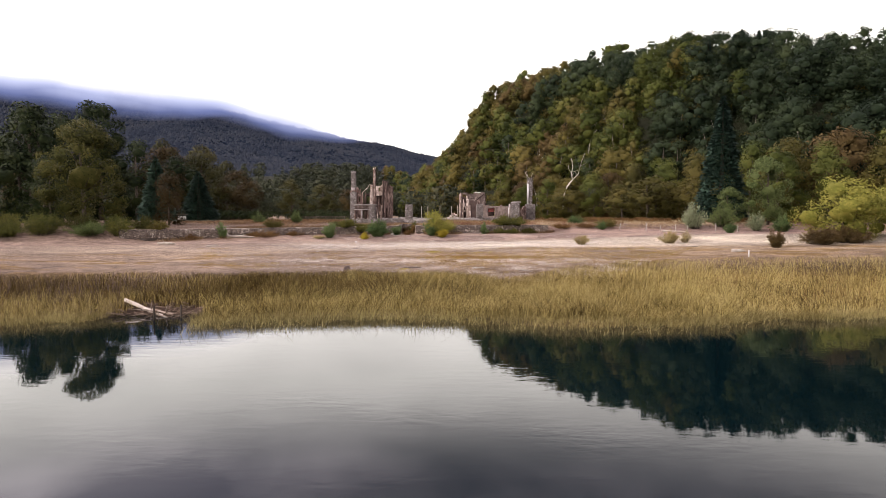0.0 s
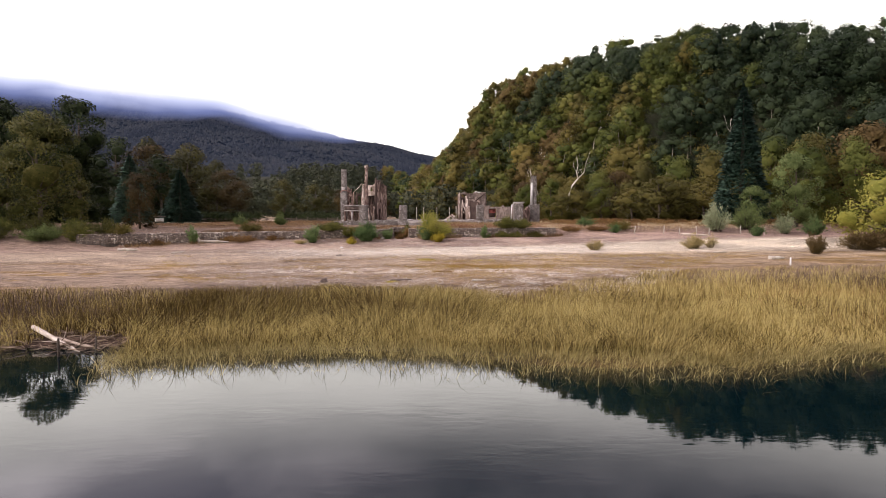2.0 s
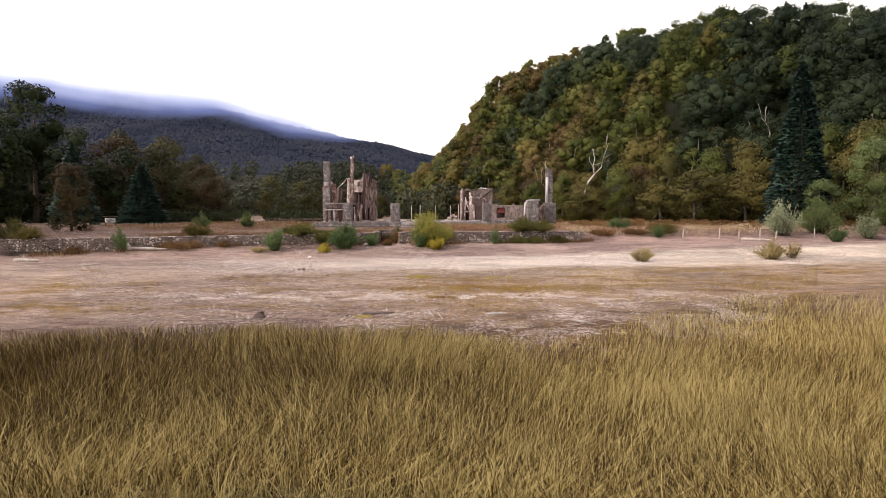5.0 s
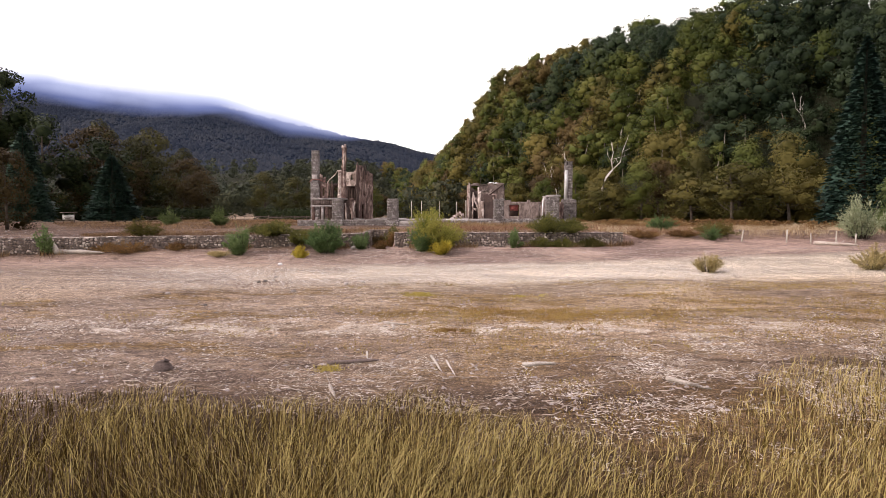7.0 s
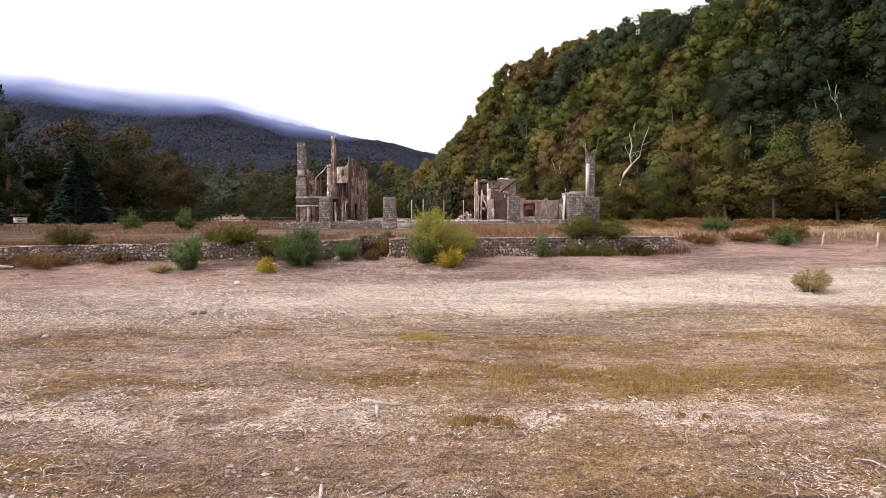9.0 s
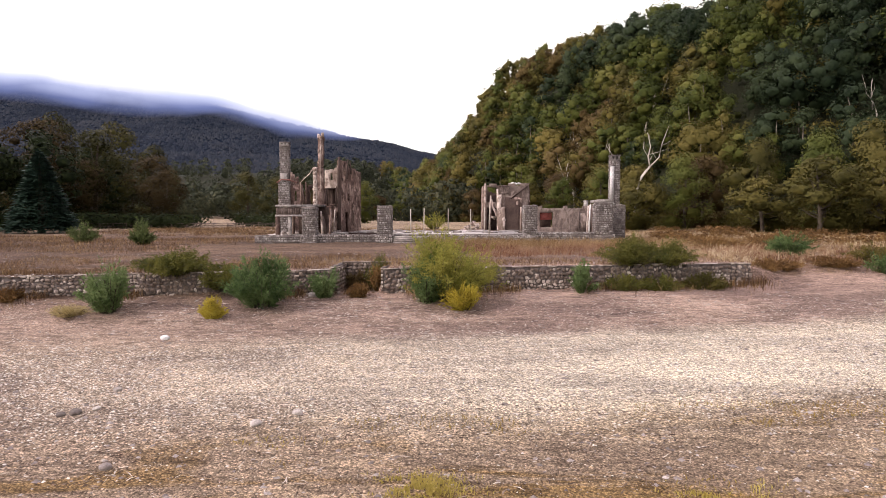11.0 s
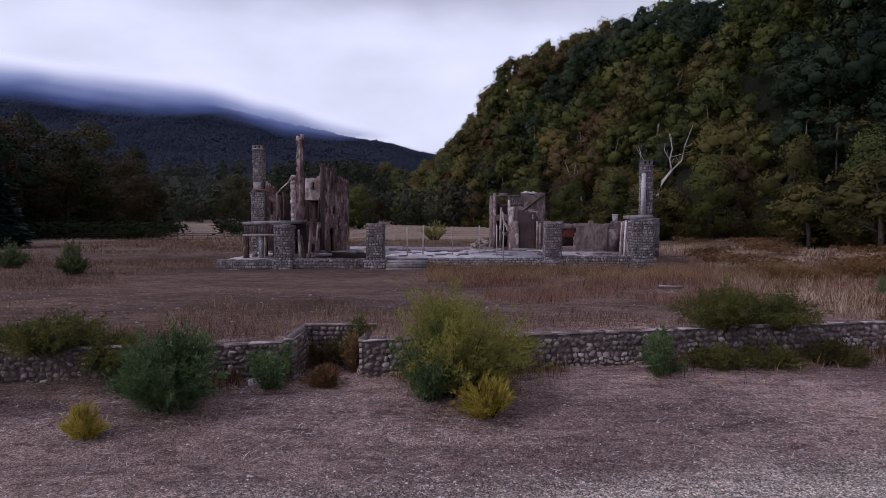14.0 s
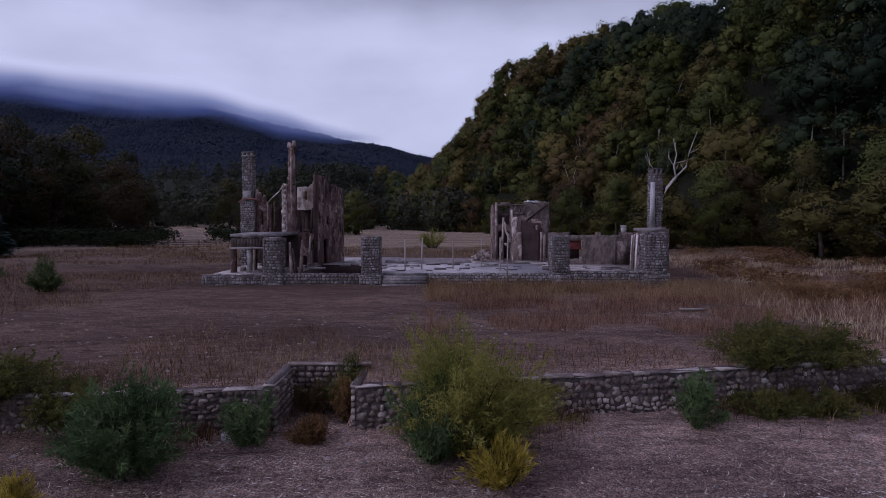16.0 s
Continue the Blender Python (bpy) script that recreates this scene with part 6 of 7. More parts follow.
for i in range(620):
    y = 65.5 + 11 * br.random() ** 1.6
    x = br.uniform(-1, 1) * (0.66 * (y - 45) + 2)
    z = float(land(x, y)) + 0.015
    a, ln = br.normal(0.3, 0.9), br.uniform(0.2, 0.95)
    d, q = np.array([np.cos(a), np.sin(a), 0.0]) * ln, np.array([-np.sin(a), np.cos(a), 0.0]) * br.normal() * 0.14
    p = np.array([x, y, z])
    th = br.uniform(0.008, 0.024)
    roots.add(*tube([p, p + d * 0.35 + q + [0, 0, br.uniform(0, 0.07)], p + d * 0.7 + q * 0.6 + [0, 0, br.uniform(0, 0.1)], p + d], [th, th * 1.1, th * 0.9, th * 0.4], 4))
tagged(part("drift_twigs", roots.mesh("drift_twigs"), DRIFT), "crooked driftwood twigs and roots strewn over the lower beach", "driftwood", kind="stuff")

stump = driftwood([(-10.1, 69.8, 1.5), (-10.05, 69.7, 1.75), (-9.98, 69.75, 1.95), (-9.9, 69.7, 2.1)], [0.34, 0.36, 0.27, 0.12], "brown rotten tree stump on the beach", "tree_stump", DARK_WOOD, 0, 3)


# ---- shrubs ----
def shrub(name, mat, label, width, height, stems, leaves, leaf, seed, upright=0.5, flat=False, category="shrub"):
    r = np.random.default_rng(seed)
    base = tagged(new(name), label, category)
    wood = Bag()
    pts = []
    plumes = []
    for i in range(max(9, int(width * 7))):
        a = r.random() * 2 * np.pi
        k = np.sqrt(r.random())
        plumes.append((np.cos(a) * k * width * 0.46, np.sin(a) * k * width * 0.46, height * (1 - 0.5 * k**2.6) * r.uniform(0.72, 1.0)))
    for i in range(stems):
        cx, cy, cz = plumes[r.integers(len(plumes))]
        tip = r.normal(scale=0.085 * width, size=2)
        top = cz * r.uniform(0.55, 1.06) - 0.35 * np.hypot(*tip)
        p0 = np.array([cx * 0.3, cy * 0.3, -0.15])
        p2 = np.array([cx + tip[0], cy + tip[1], max(top, 0.22)])
        p1 = p0 * 0.45 + p2 * 0.55 + [0, 0, (0.10 if not flat else 0.16) * height]
        if i < 60:
            wood.add(*tube([p0, p1, p2], [0.010 + 0.006 * height, 0.006 + 0.003 * height, 0.003], 4))
        pts.append((p0, p1, p2))
    pts = np.array(pts)
    pick = r.integers(stems, size=leaves)
    t = 0.15 + 0.9 * r.random(leaves) ** 0.9
    q = pts[pick]
    tt = t[:, None]
    c = q[:, 0] * (1 - tt) ** 2 + 2 * q[:, 1] * tt * (1 - tt) + q[:, 2] * tt**2
    d = 2 * (1 - tt) * (q[:, 1] - q[:, 0]) + 2 * tt * (q[:, 2] - q[:, 1])
    d /= np.linalg.norm(d, axis=1, keepdims=True) + 1e-6
    c = c + r.normal(scale=(0.03 + 0.022 * width) * (1.15 - 0.7 * t)[:, None], size=c.shape)
    c[:, 2] = np.maximum(c[:, 2], 0.03)
    dirn = d * upright + r.normal(scale=0.55, size=c.shape)
    dirn /= np.linalg.norm(dirn, axis=1, keepdims=True)
    side = np.cross(dirn, r.normal(size=c.shape))
    side /= np.linalg.norm(side, axis=1, keepdims=True)
    s = leaf * r.uniform(0.6, 1.4, leaves)[:, None]
    v = np.stack([c - side * s * 0.12, c + side * s * 0.12, c + dirn * s], 1).reshape(-1, 3)
    part("branchwork", wood.mesh("branchwork"), BARK, base)
    part("foliage", raw_mesh("foliage", v, np.arange(leaves * 3).reshape(-1, 3)), mat, base)
    return base


shrubs = [
    ("willow_bush", TEAL, "rounded green willow bush below the stone wall", 3.3, 3.1, 150, 15000, 0.19, -10.5, 103.2, 0),
    ("willow_bush", LIME, "big feathery yellow-green willow bush before the wall", 5.0, 4.0, 260, 30000, 0.16, -0.9, 104.6, 0),
    ("willow_bush", TEAL, "blue-green willow shoots at the foot of a larger bush", 2.6, 2.3, 110, 10000, 0.17, -2.0, 103.9, 0),
    ("broom_bush", YELLOW, "bright yellow upright bush on the shingle", 1.9, 1.45, 90, 4200, 0.18, 0.0, 102.7, 0),
    ("broom_bush", YELLOW, "small round yellow bush on the shingle", 1.25, 1.15, 70, 3200, 0.15, -12.4, 101.3, 0),
    ("willow_bush", TEAL, "blue-green willow bush on the shingle", 2.6, 2.6, 110, 7000, 0.2, -17.9, 102.2, 0),
    ("bramble", DARKBUSH, "dark green bramble spilling over the wall top", 4.4, 1.5, 150, 8500, 0.2, -16.0, 105.6, 1),
    ("bramble", DARKBUSH, "dark bramble hanging on the wall", 2.8, 1.5, 110, 5500, 0.2, -13.4, 105.5, 1),
    ("willow_bush", TEAL, "low grey-green bush against the wall", 1.9, 1.5, 80, 4000, 0.18, -7.5, 104.9, 0),
    ("bramble", DARKBUSH, "small green bush beside the gap in the wall", 1.5, 1.2, 70, 3000, 0.16, -5.0, 107.9, 0),
    ("bramble", SCRUB, "dry brown creeper below the gap in the wall", 1.5, 0.9, 60, 2200, 0.16, -5.5, 104.9, 0),
    ("willow_bush", TEAL, "slim blue-green willow bush before the wall", 1.7, 1.85, 80, 4200, 0.19, 6.75, 106.2, 0),
    ("bramble", DARKBUSH, "broad dark bramble growing over the wall", 4.2, 2.0, 150, 9000, 0.18, 10.2, 108.8, 1),
    ("bramble", DARKBUSH, "broad dark bramble growing over the wall", 3.6, 1.7, 120, 7500, 0.18, 12.3, 109.2, 1),
    ("bramble", DARKBUSH, "dark green weeds along the wall foot", 2.2, 1.0, 90, 3000, 0.2, 9.4, 107.2, 0),
    ("bramble", DARKBUSH, "dark green weeds along the wall foot", 2.4, 1.0, 90, 3000, 0.2, 11.8, 107.6, 0),
    ("bramble", OLIVE, "olive weeds along the wall foot", 2.2, 1.1, 90, 3000, 0.2, 14.4, 107.9, 0),
    ("willow_bush", TEAL, "blue-green bush in the dry meadow", 3.1, 1.85, 90, 5000, 0.22, 24.2, 117.2, 0),
    ("bramble", SCRUB, "orange-brown bramble patch above the beach", 3.4, 0.8, 100, 5000, 0.2, 20.8, 112.2, 0),
    ("bramble", SCRUB, "rusty bramble patch above the beach", 3.6, 0.8, 100, 4500, 0.2, 25.0, 113.4, 0),
    ("bramble", OLIVE, "olive bramble patch above the beach", 3.8, 1.5, 100, 4500, 0.22, 29.2, 114.5, 0),
    ("willow_bush", TEAL, "small blue-green bush above the beach", 1.8, 1.5, 60, 2600, 0.2, 27.6, 112.0, 0),
    ("willow_bush", MEADOW_BUSH, "round green bush in the meadow", 2.7, 2.5, 90, 5600, 0.2, -40.2, 138.1, 0),
    ("willow_bush", MEADOW_BUSH, "small green tree-like bush in the meadow", 2.2, 2.65, 80, 5000, 0.22, -30.2, 130.8, 0),
    ("willow_bush", TAN, "grey-brown straggly bush on the beach", 2.1, 1.75, 40, 3600, 0.16, 20.7, 95.3, 0),
    ("willow_bush", TAN, "sparse olive bush on the beach", 2.6, 2.1, 50, 4200, 0.22, 34.1, 96.4, 0),
    ("willow_bush", TAN, "thin straggly bush on the beach", 1.6, 2.0, 50, 1200, 0.22, 36.9, 97.6, 0),
    ("willow_bush", RUST, "brownish bush standing on the beach", 2.4, 2.8, 100, 4200, 0.24, 46.6, 89.9, 0),
    ("rose_bush", SILVER, "dense silvery green bush above the beach", 4.4, 4.7, 130, 7000, 0.3, 45.1, 115.2, 0),
    ("willow_bush", MEADOW_BUSH, "fresh green bush above the beach", 4.6, 4.4, 110, 6000, 0.32, 51.0, 117.4, 0),
    ("willow_bush", SILVER, "pale green bush above the beach", 3.2, 3.6, 90, 4200, 0.3, 56.0, 114.8, 0),
    ("willow_bush", TEAL, "blue-green low bush above the beach", 3.2, 3.0, 90, 4200, 0.3, 60.0, 113.6, 0),
    ("willow_bush", TEAL, "small blue-green bush above the beach", 2.2, 2.0, 70, 2600, 0.26, 49.6, 111.0, 0),
    ("bramble", RUST, "brownish thicket at the beach's end", 6.0, 3.2, 140, 7000, 0.32, 61.5, 97.5, 0),
    ("bramble", RUST, "brownish thicket at the beach's end", 5.0, 3.0, 120, 5500, 0.32, 56.0, 95.0, 0),
    ("willow_bush", DARKBUSH, "dark green bush by the beach", 5.6, 2.6, 110, 5200, 0.3, -66.7, 97.5, 0),
    ("willow_bush", DARKBUSH, "broad dark green bush by the beach", 6.1, 3.6, 120, 6000, 0.3, -61.6, 98.2, 0),
    ("willow_bush", MEADOW_BUSH, "broad green bush by the beach", 5.3, 2.5, 110, 5200, 0.3, -54.7, 99.1, 0),
    ("willow_bush", DARKBUSH, "dark green bush by the beach", 4.0, 3.0, 100, 4600, 0.28, -50.4, 99.7, 0),
    ("willow_bush", OLIVE, "low olive bush before the stone wall", 3.1, 1.6, 90, 3600, 0.24, -44.6, 100.5, 0),
    ("bramble", SCRUB, "dry brown scrub before the wall", 3.2, 1.3, 80, 2600, 0.2, -28.0, 102.7, 0),
    ("bramble", SCRUB, "long rusty bramble bank in the meadow", 6.0, 1.3, 110, 5000, 0.22, 23.0, 128.0, 1),
    ("bramble", SCRUB, "long orange-brown bramble bank in the meadow", 6.0, 1.6, 110, 5000, 0.22, 28.5, 129.0, 1),
    ("bramble", SCRUB, "red-brown creeper at the corner of the gap", 1.5, 1.5, 80, 3400, 0.16, -4.75, 106.6, 0),
    ("bramble", RUST, "reddish creeper on the back wall of the gap", 1.5, 1.2, 80, 3000, 0.15, -6.2, 107.5, 0),
    ("bramble", DARKBUSH, "green creeper on the back wall of the gap", 1.9, 2.1, 100, 5000, 0.15, -4.8, 107.6, 0),
    ("bramble", DARKBUSH, "dark green thicket between the trees and the beach", 5.2, 3.2, 110, 5200, 0.28, -69.0, 101.0, 0),
    ("bramble", DARKBUSH, "dark green thicket between the trees and the beach", 5.2, 3.4, 110, 5200, 0.28, -64.0, 103.0, 0),
    ("bramble", OAKLEAF, "dark olive thicket between the trees and the beach", 5.4, 3.0, 110, 5200, 0.28, -58.0, 102.6, 0),
    ("bramble", DARKBUSH, "dark green thicket between the trees and the beach", 4.8, 3.0, 110, 5000, 0.28, -53.0, 103.4, 0),
    ("bramble", OAKLEAF, "dark olive thicket at the end of the stone wall", 4.2, 2.3, 100, 4600, 0.26, -48.6, 103.8, 0),
    ("willow_bush", TEAL, "narrow blue-green willow before the stone wall", 1.7, 3.2, 70, 3200, 0.22, -35.2, 102.0, 0),
    ("bramble", OLIVE, "low olive bush on the wall top", 2.8, 1.7, 90, 3400, 0.22, -27.8, 104.9, 0),
    ("bramble", SCRUB, "dry brown scrub before the wall", 2.6, 1.0, 80, 2400, 0.2, -39.6, 101.0, 0),
    ("bramble", SCRUB, "dry brown scrub before the wall", 2.6, 0.9, 80, 2400, 0.2, -30.4, 103.0, 0),
    ("bramble", SCRUB, "dry brown scrub before the wall", 2.0, 0.8, 80, 2000, 0.2, -24.4, 103.9, 0),
    ("broom_bush", TAN, "low straw-coloured weeds on the shingle", 2.2, 0.6, 60, 2000, 0.14, -19.6, 101.6, 0),
    ("willow_bush", LIME, "yellow-green bush behind the ruin", 4.0, 3.6, 80, 3000, 0.3, 12.5, 178.0, 0),
    ("willow_bush", LIME, "yellow-green bush at the wood's edge", 4.6, 4.2, 80, 3000, 0.32, -4.0, 200.0, 0),
]
for k, (nm, mat, label, w, h, st, lv, leaf, x, y, flat) in enumerate(shrubs):
    st, h, w = int(st * 1.9), h * 1.1, w * 1.08
    set_pose(shrub(nm, mat, label, w, h, st, lv, leaf, 300 + k, 1.7 if nm == "broom_bush" else 0.35 if flat else 0.75, bool(flat)), on_land(x, y, 37 * k, 1.0, 0.05))

# undergrowth along the foot of the hill and of the western trees
edge, shade = Bag(), Bag()
er = np.random.default_rng(44)
scrub_v, scrub_f, scrub_n = crown(er, [(er.uniform(-0.5, 0.5), er.uniform(-0.5, 0.5), er.uniform(0.15, 0.5), 0.38) for i in range(9)], 420, 0.12, 0.5, boughs=0)
for i in range(330):
    k = er.random()
    if k < 0.62:
        t = er.uniform(2.0, 6.0)
        j = int(t)
        ax, ay = FOOT[j] + (FOOT[j + 1] - FOOT[j]) * (t - j)
        x, y = ax - er.uniform(-6, 7), ay - er.uniform(-4, 9)
    else:
        x, y = er.uniform(-125, -32), er.uniform(208, 262)
    s = er.uniform(2.0, 4.6)
    if field_gap(x, y, 8.0):
        continue
    (edge if x > -30 else shade).add(scrub_v * [s * 1.3, s * 1.3, s] + [x, y, float(land(x, y)) - 0.2], scrub_f, scrub_n)
low_v, low_f, low_n = crown(er, [(er.uniform(-0.5, 0.5), er.uniform(-0.5, 0.5), er.uniform(0.15, 0.5), 0.42) for i in range(7)], 130, 0.2, 0.5, boughs=0)
for i in range(1100):
    x, y = er.uniform(0, 150), er.uniform(110, 420)
    sd = float(hill_side(x, y))
    if not 2 < sd < 78 or x > 0.72 * y + 15:
        continue
    s = er.uniform(3.0, 6.0)
    edge.add(low_v * [s * 1.3, s * 1.3, s] + [x, y, float(land(x, y)) - 0.4], low_f, low_n)
tagged(part("undergrowth", edge.mesh("undergrowth", True), OLIVE), "olive and brown undergrowth along the wood's edge", "undergrowth", kind="stuff")
edge2 = Bag()
for i in range(170):
    if er.random() < 0.55:
        x, y = er.uniform(22, 75), er.uniform(118, 185)
        if hill_side(x, y) > -3:
            continue
        s = er.uniform(0.7, 1.8)
    else:
        x, y = er.uniform(-120, -40), er.uniform(206, 240)
        s = er.uniform(2.5, 5.5)
        if field_gap(x, y, 9.0):
            continue
    (edge2 if x > 0 else shade).add(scrub_v * [s * 1.7, s * 1.7, s] + [x, y, float(land(x, y)) - 0.1], scrub_f, scrub_n)
# the shade below the western trees is painted as dark leaves
tagged(part("undergrowth", shade.mesh("undergrowth", True), DEEP), "undergrowth below the western trees, shade put into its dark leaves", "undergrowth", kind="stuff")
tagged(part("dry_scrub", edge2.mesh("dry_scrub", True), SCRUB), "rusty dry scrub in the meadow", "undergrowth", kind="stuff")


# ---- reeds, grass, shingle ----
def blades(r, x, y, z, h, lean, width, bend=0.5):
    """Thin leaning blades of two pieces each; lean: rows of x and y shift at the tip."""
    n = len(x)
    a = r.random(n) * np.pi
    sx, sy = np.cos(a) * width, np.sin(a) * width
    p0 = np.stack([x, y, z], 1)
    p1 = p0 + np.stack([lean[:, 0] * 0.5 * bend, lean[:, 1] * 0.5 * bend, h * 0.56], 1)
    p2 = p0 + np.stack([lean[:, 0], lean[:, 1], h], 1)
    side = np.stack([sx, sy, np.zeros(n)], 1)
    v = np.stack([p0 - side, p0 + side, p1 + side * 0.8, p1 - side * 0.8, p2], 1).reshape(-1, 3)
    i = np.arange(n) * 5
    f = np.concatenate([np.stack([i, i + 1, i + 2, i + 3], 1), np.stack([i + 3, i + 2, i + 4, i + 4], 1)])
    return Bag().add(v, f)


def shore_edge(x):
    """Where the reeds begin, seen from the lake."""
    return np.interp(x, [-60, -31, -26, -24.5, -23.5, -18.6, -17.6, -15.9, -13.5, -9, -3, 2, 5.5, 10, 14, 17, 24, 34, 60], [45, 45.2, 47.2, 48.5, 51.4, 50.8, 48.5, 46.0, 47.4, 48.4, 48.7, 48.0, 47.0, 45.8, 44.8, 45.2, 47.4, 49.4, 50.0]) + 0.5 * vnoise(x, np.asarray(x) * 0, 1.6, 71)


def reed_back(x):
    return np.interp(x, [-60, -15, -3, 3, 6, 10, 16, 24, 44, 70], [66.5, 67.3, 67.0, 66.0, 64.6, 67.0, 71.5, 76.5, 80, 82]) + 1.2 * vnoise(x, np.asarray(x) * 0, 3.0, 72)


gr = np.random.default_rng(91)
n = 280000
x = np.where(gr.random(n) < 0.5, gr.uniform(-52, 62, n), 2 + 30 * np.arcsin(gr.uniform(-1, 1, n)) / (0.5 * np.pi))
y = 42.5 + 42 * gr.random(n) ** 1.25
front, back = shore_edge(x), reed_back(x)
thin = np.clip((back - y) / np.interp(x, [3, 14], [5, 17]), 0, 1) ** 0.7
keep = (y > front) & (y < back) & (gr.random(n) < 0.25 + 0.75 * thin) & (np.abs(x) < 0.72 * y + 6)
x, y, thin = x[keep], y[keep], thin[keep]
z = land(x, y)
h = (0.35 + 0.80 * thin) * gr.uniform(0.6, 1.2, len(x)) * (1 + 0.22 * vnoise(x, y, 3.5, 73))
swirl = 3.0 * vnoise(x, y, 6, 74)
lean = np.stack([np.cos(swirl) * 0.28, np.sin(swirl) * 0.22], 1) * h[:, None] + gr.normal(size=(len(x), 2)) * ((0.34 + 0.32 * np.exp(-(y - shore_edge(x)).clip(0) / 3.5)) * h)[:, None]
reeds = blades(gr, x, y, np.maximum(z, -0.3) - 0.05, h, lean, 0.010 + 0.006 * np.exp(-(y - shore_edge(x)).clip(0) / 4.0))
reed_mesh = reeds.mesh("reed_bed")
reed_mesh.attributes.new("tone", "FLOAT", "POINT").data.foreach_set("value", np.repeat(np.interp(x, [-14, 0, 14], [-0.38, -0.16, 0.06]) * np.clip((y - 49) / 7, 0, 1), 5).astype(np.float32))
tagged(part("reed_bed", reed_mesh, REED), "dense golden-olive reed bed along the lake shore", "reeds", kind="stuff")

n = 32000
x = gr.uniform(-42, 46, n)
off = gr.exponential(1.6, n) * np.interp(x, [8, 18], [1.4, 0.45])
y = shore_edge(x) + 0.4 - off
keep = (np.abs(x + 21) > 3.4) & (off < 6.5) & (vnoise(x, off * 2, 1.1, 75) + 0.85 - 0.2 * off > 0)
x, y = x[keep], y[keep]
h = gr.uniform(0.2, 1.0, len(x))
lean = gr.normal(scale=0.7, size=(len(x), 2)) + [0.15, -0.2]
wet = blades(gr, x, y, np.full(len(x), -0.12), h, lean, 0.013)
tagged(part("water_reeds", wet.mesh("water_reeds"), REED_WET), "sparse leaning reeds standing in shallow water", "reeds", kind="stuff")

# short grass and moss on the lower beach; spots: x, y, half width, half depth, strength
MOSS_SPOTS = [(4.6, 79.6, 6.5, 1.5, 1.2), (0.0, 82.5, 3.0, 0.8, 0.9), (16.0, 84.0, 6.0, 1.0, 0.8), (16.0, 88.0, 5.0, 0.7, 0.6), (5.4, 84.6, 1.6, 0.8, 0.8), (-6.0, 76.0, 2.2, 0.5, 0.9), (-12.0, 79.0, 6.0, 1.0, 0.5), (6.0, 77.0, 1.6, 0.5, 1.0), (24.0, 82.0, 8.0, 1.5, 0.7), (-13.0, 70.5, 6.0, 1.3, 0.9), (14.0, 75.0, 8.0, 1.4, 0.8), (24.0, 76.0, 8.0, 2.0, 0.9), (-20.0, 74.0, 6.0, 1.2, 0.7), (-1.7, 88.2, 1.1, 0.5, 1.0), (2.0, 87.5, 1.5, 0.4, 0.8), (-5.0, 86.8, 1.2, 0.4, 0.8)]
n = 150000
x = gr.uniform(-42, 52, n)
y = gr.uniform(64, 90, n)
spots = sum(k * np.exp(-(((x - a) / w) ** 2 + ((y - b) / d) ** 2)) for a, b, w, d, k in MOSS_SPOTS)
patch = spots + vnoise(x * 0.5, y, 2.6, 81) + 0.5 * vnoise(x, y, 0.9, 82) + np.clip((x - 8) / 30, -0.2, 0.6)
keep = (patch > 0.35) & (gr.random(n) < 0.75) & (np.abs(x) < 0.6 * (y - 38) + 4)
x, y = x[keep], y[keep]
h = gr.uniform(0.05, 0.16, len(x))
turf = blades(gr, x, y, land(x, y) - 0.01, h, gr.normal(scale=0.06, size=(len(x), 2)), 0.012)
tagged(part("beach_turf", turf.mesh("beach_turf"), MOSS), "patches of short golden-brown turf on the beach", "grass", kind="stuff")

for a, b, w, d, k, mat, lab in ((-1.3, 84.4, 0.95, 0.5, 1800, FRESH_MOSS, "bright yellow-green moss patch on the beach"), (5.4, 84.3, 0.9, 0.5, 1200, FRESH_MOSS, "yellow-green moss patch on the beach"), (-3.85, 69.9, 0.5, 0.4, 420, FRESH_MOSS, "yellow-green tuft of grass on the beach"), (4.6, 79.4, 6.0, 1.9, 11000, BROWN_MOSS, "red-brown moss belt on the beach"), (0.9, 75.6, 0.9, 0.35, 1300, BROWN_MOSS, "red-brown moss tussock in the litter line"), (6.6, 75.9, 0.9, 0.3, 1000, BROWN_MOSS, "red-brown moss tussock in the litter line")):
    x, y = a + gr.normal(scale=0.55, size=k) * w, b + gr.normal(scale=0.55, size=k) * d
    keep = vnoise(x * 0.6, y, 0.5, 92) + 0.5 * vnoise(x, y, 0.2, 93) > -0.15
    x, y = x[keep], y[keep]
    k = len(x)
    moss = blades(gr, x, y, land(x, y) - 0.01, gr.uniform(0.04, 0.15, k), gr.normal(scale=0.06, size=(k, 2)), 0.014)
    tagged(part("moss_patch", moss.mesh("moss_patch"), mat), lab, "moss", kind="stuff")

# dry meadow grass
n = 190000
y = 105 + 100 * gr.random(n) ** 2.0
x = gr.uniform(-62, 66, n)
patch = vnoise(x * 0.5, y, 5, 83) + 0.6 * vnoise(x, y, 1.7, 84)
bare = np.exp(-(((x + 9) / 13) ** 2 + ((y - 123) / 8.5) ** 2)) * 1.6 + 1.5 * np.exp(-(((x + 12) / 10) ** 2 + ((y - 132) / 5) ** 2))
inside = (x > -21) & (x < 21.5) & (y > 134.5) & (y < 160)
keep = (y > wall_line(x) + 0.2) & ~inside & (patch - bare > -0.05) & (np.abs(x) < 0.72 * (y - 70) + 8) & (hill_side(x, y) < 0)
x, y, patch = x[keep], y[keep], patch[keep]
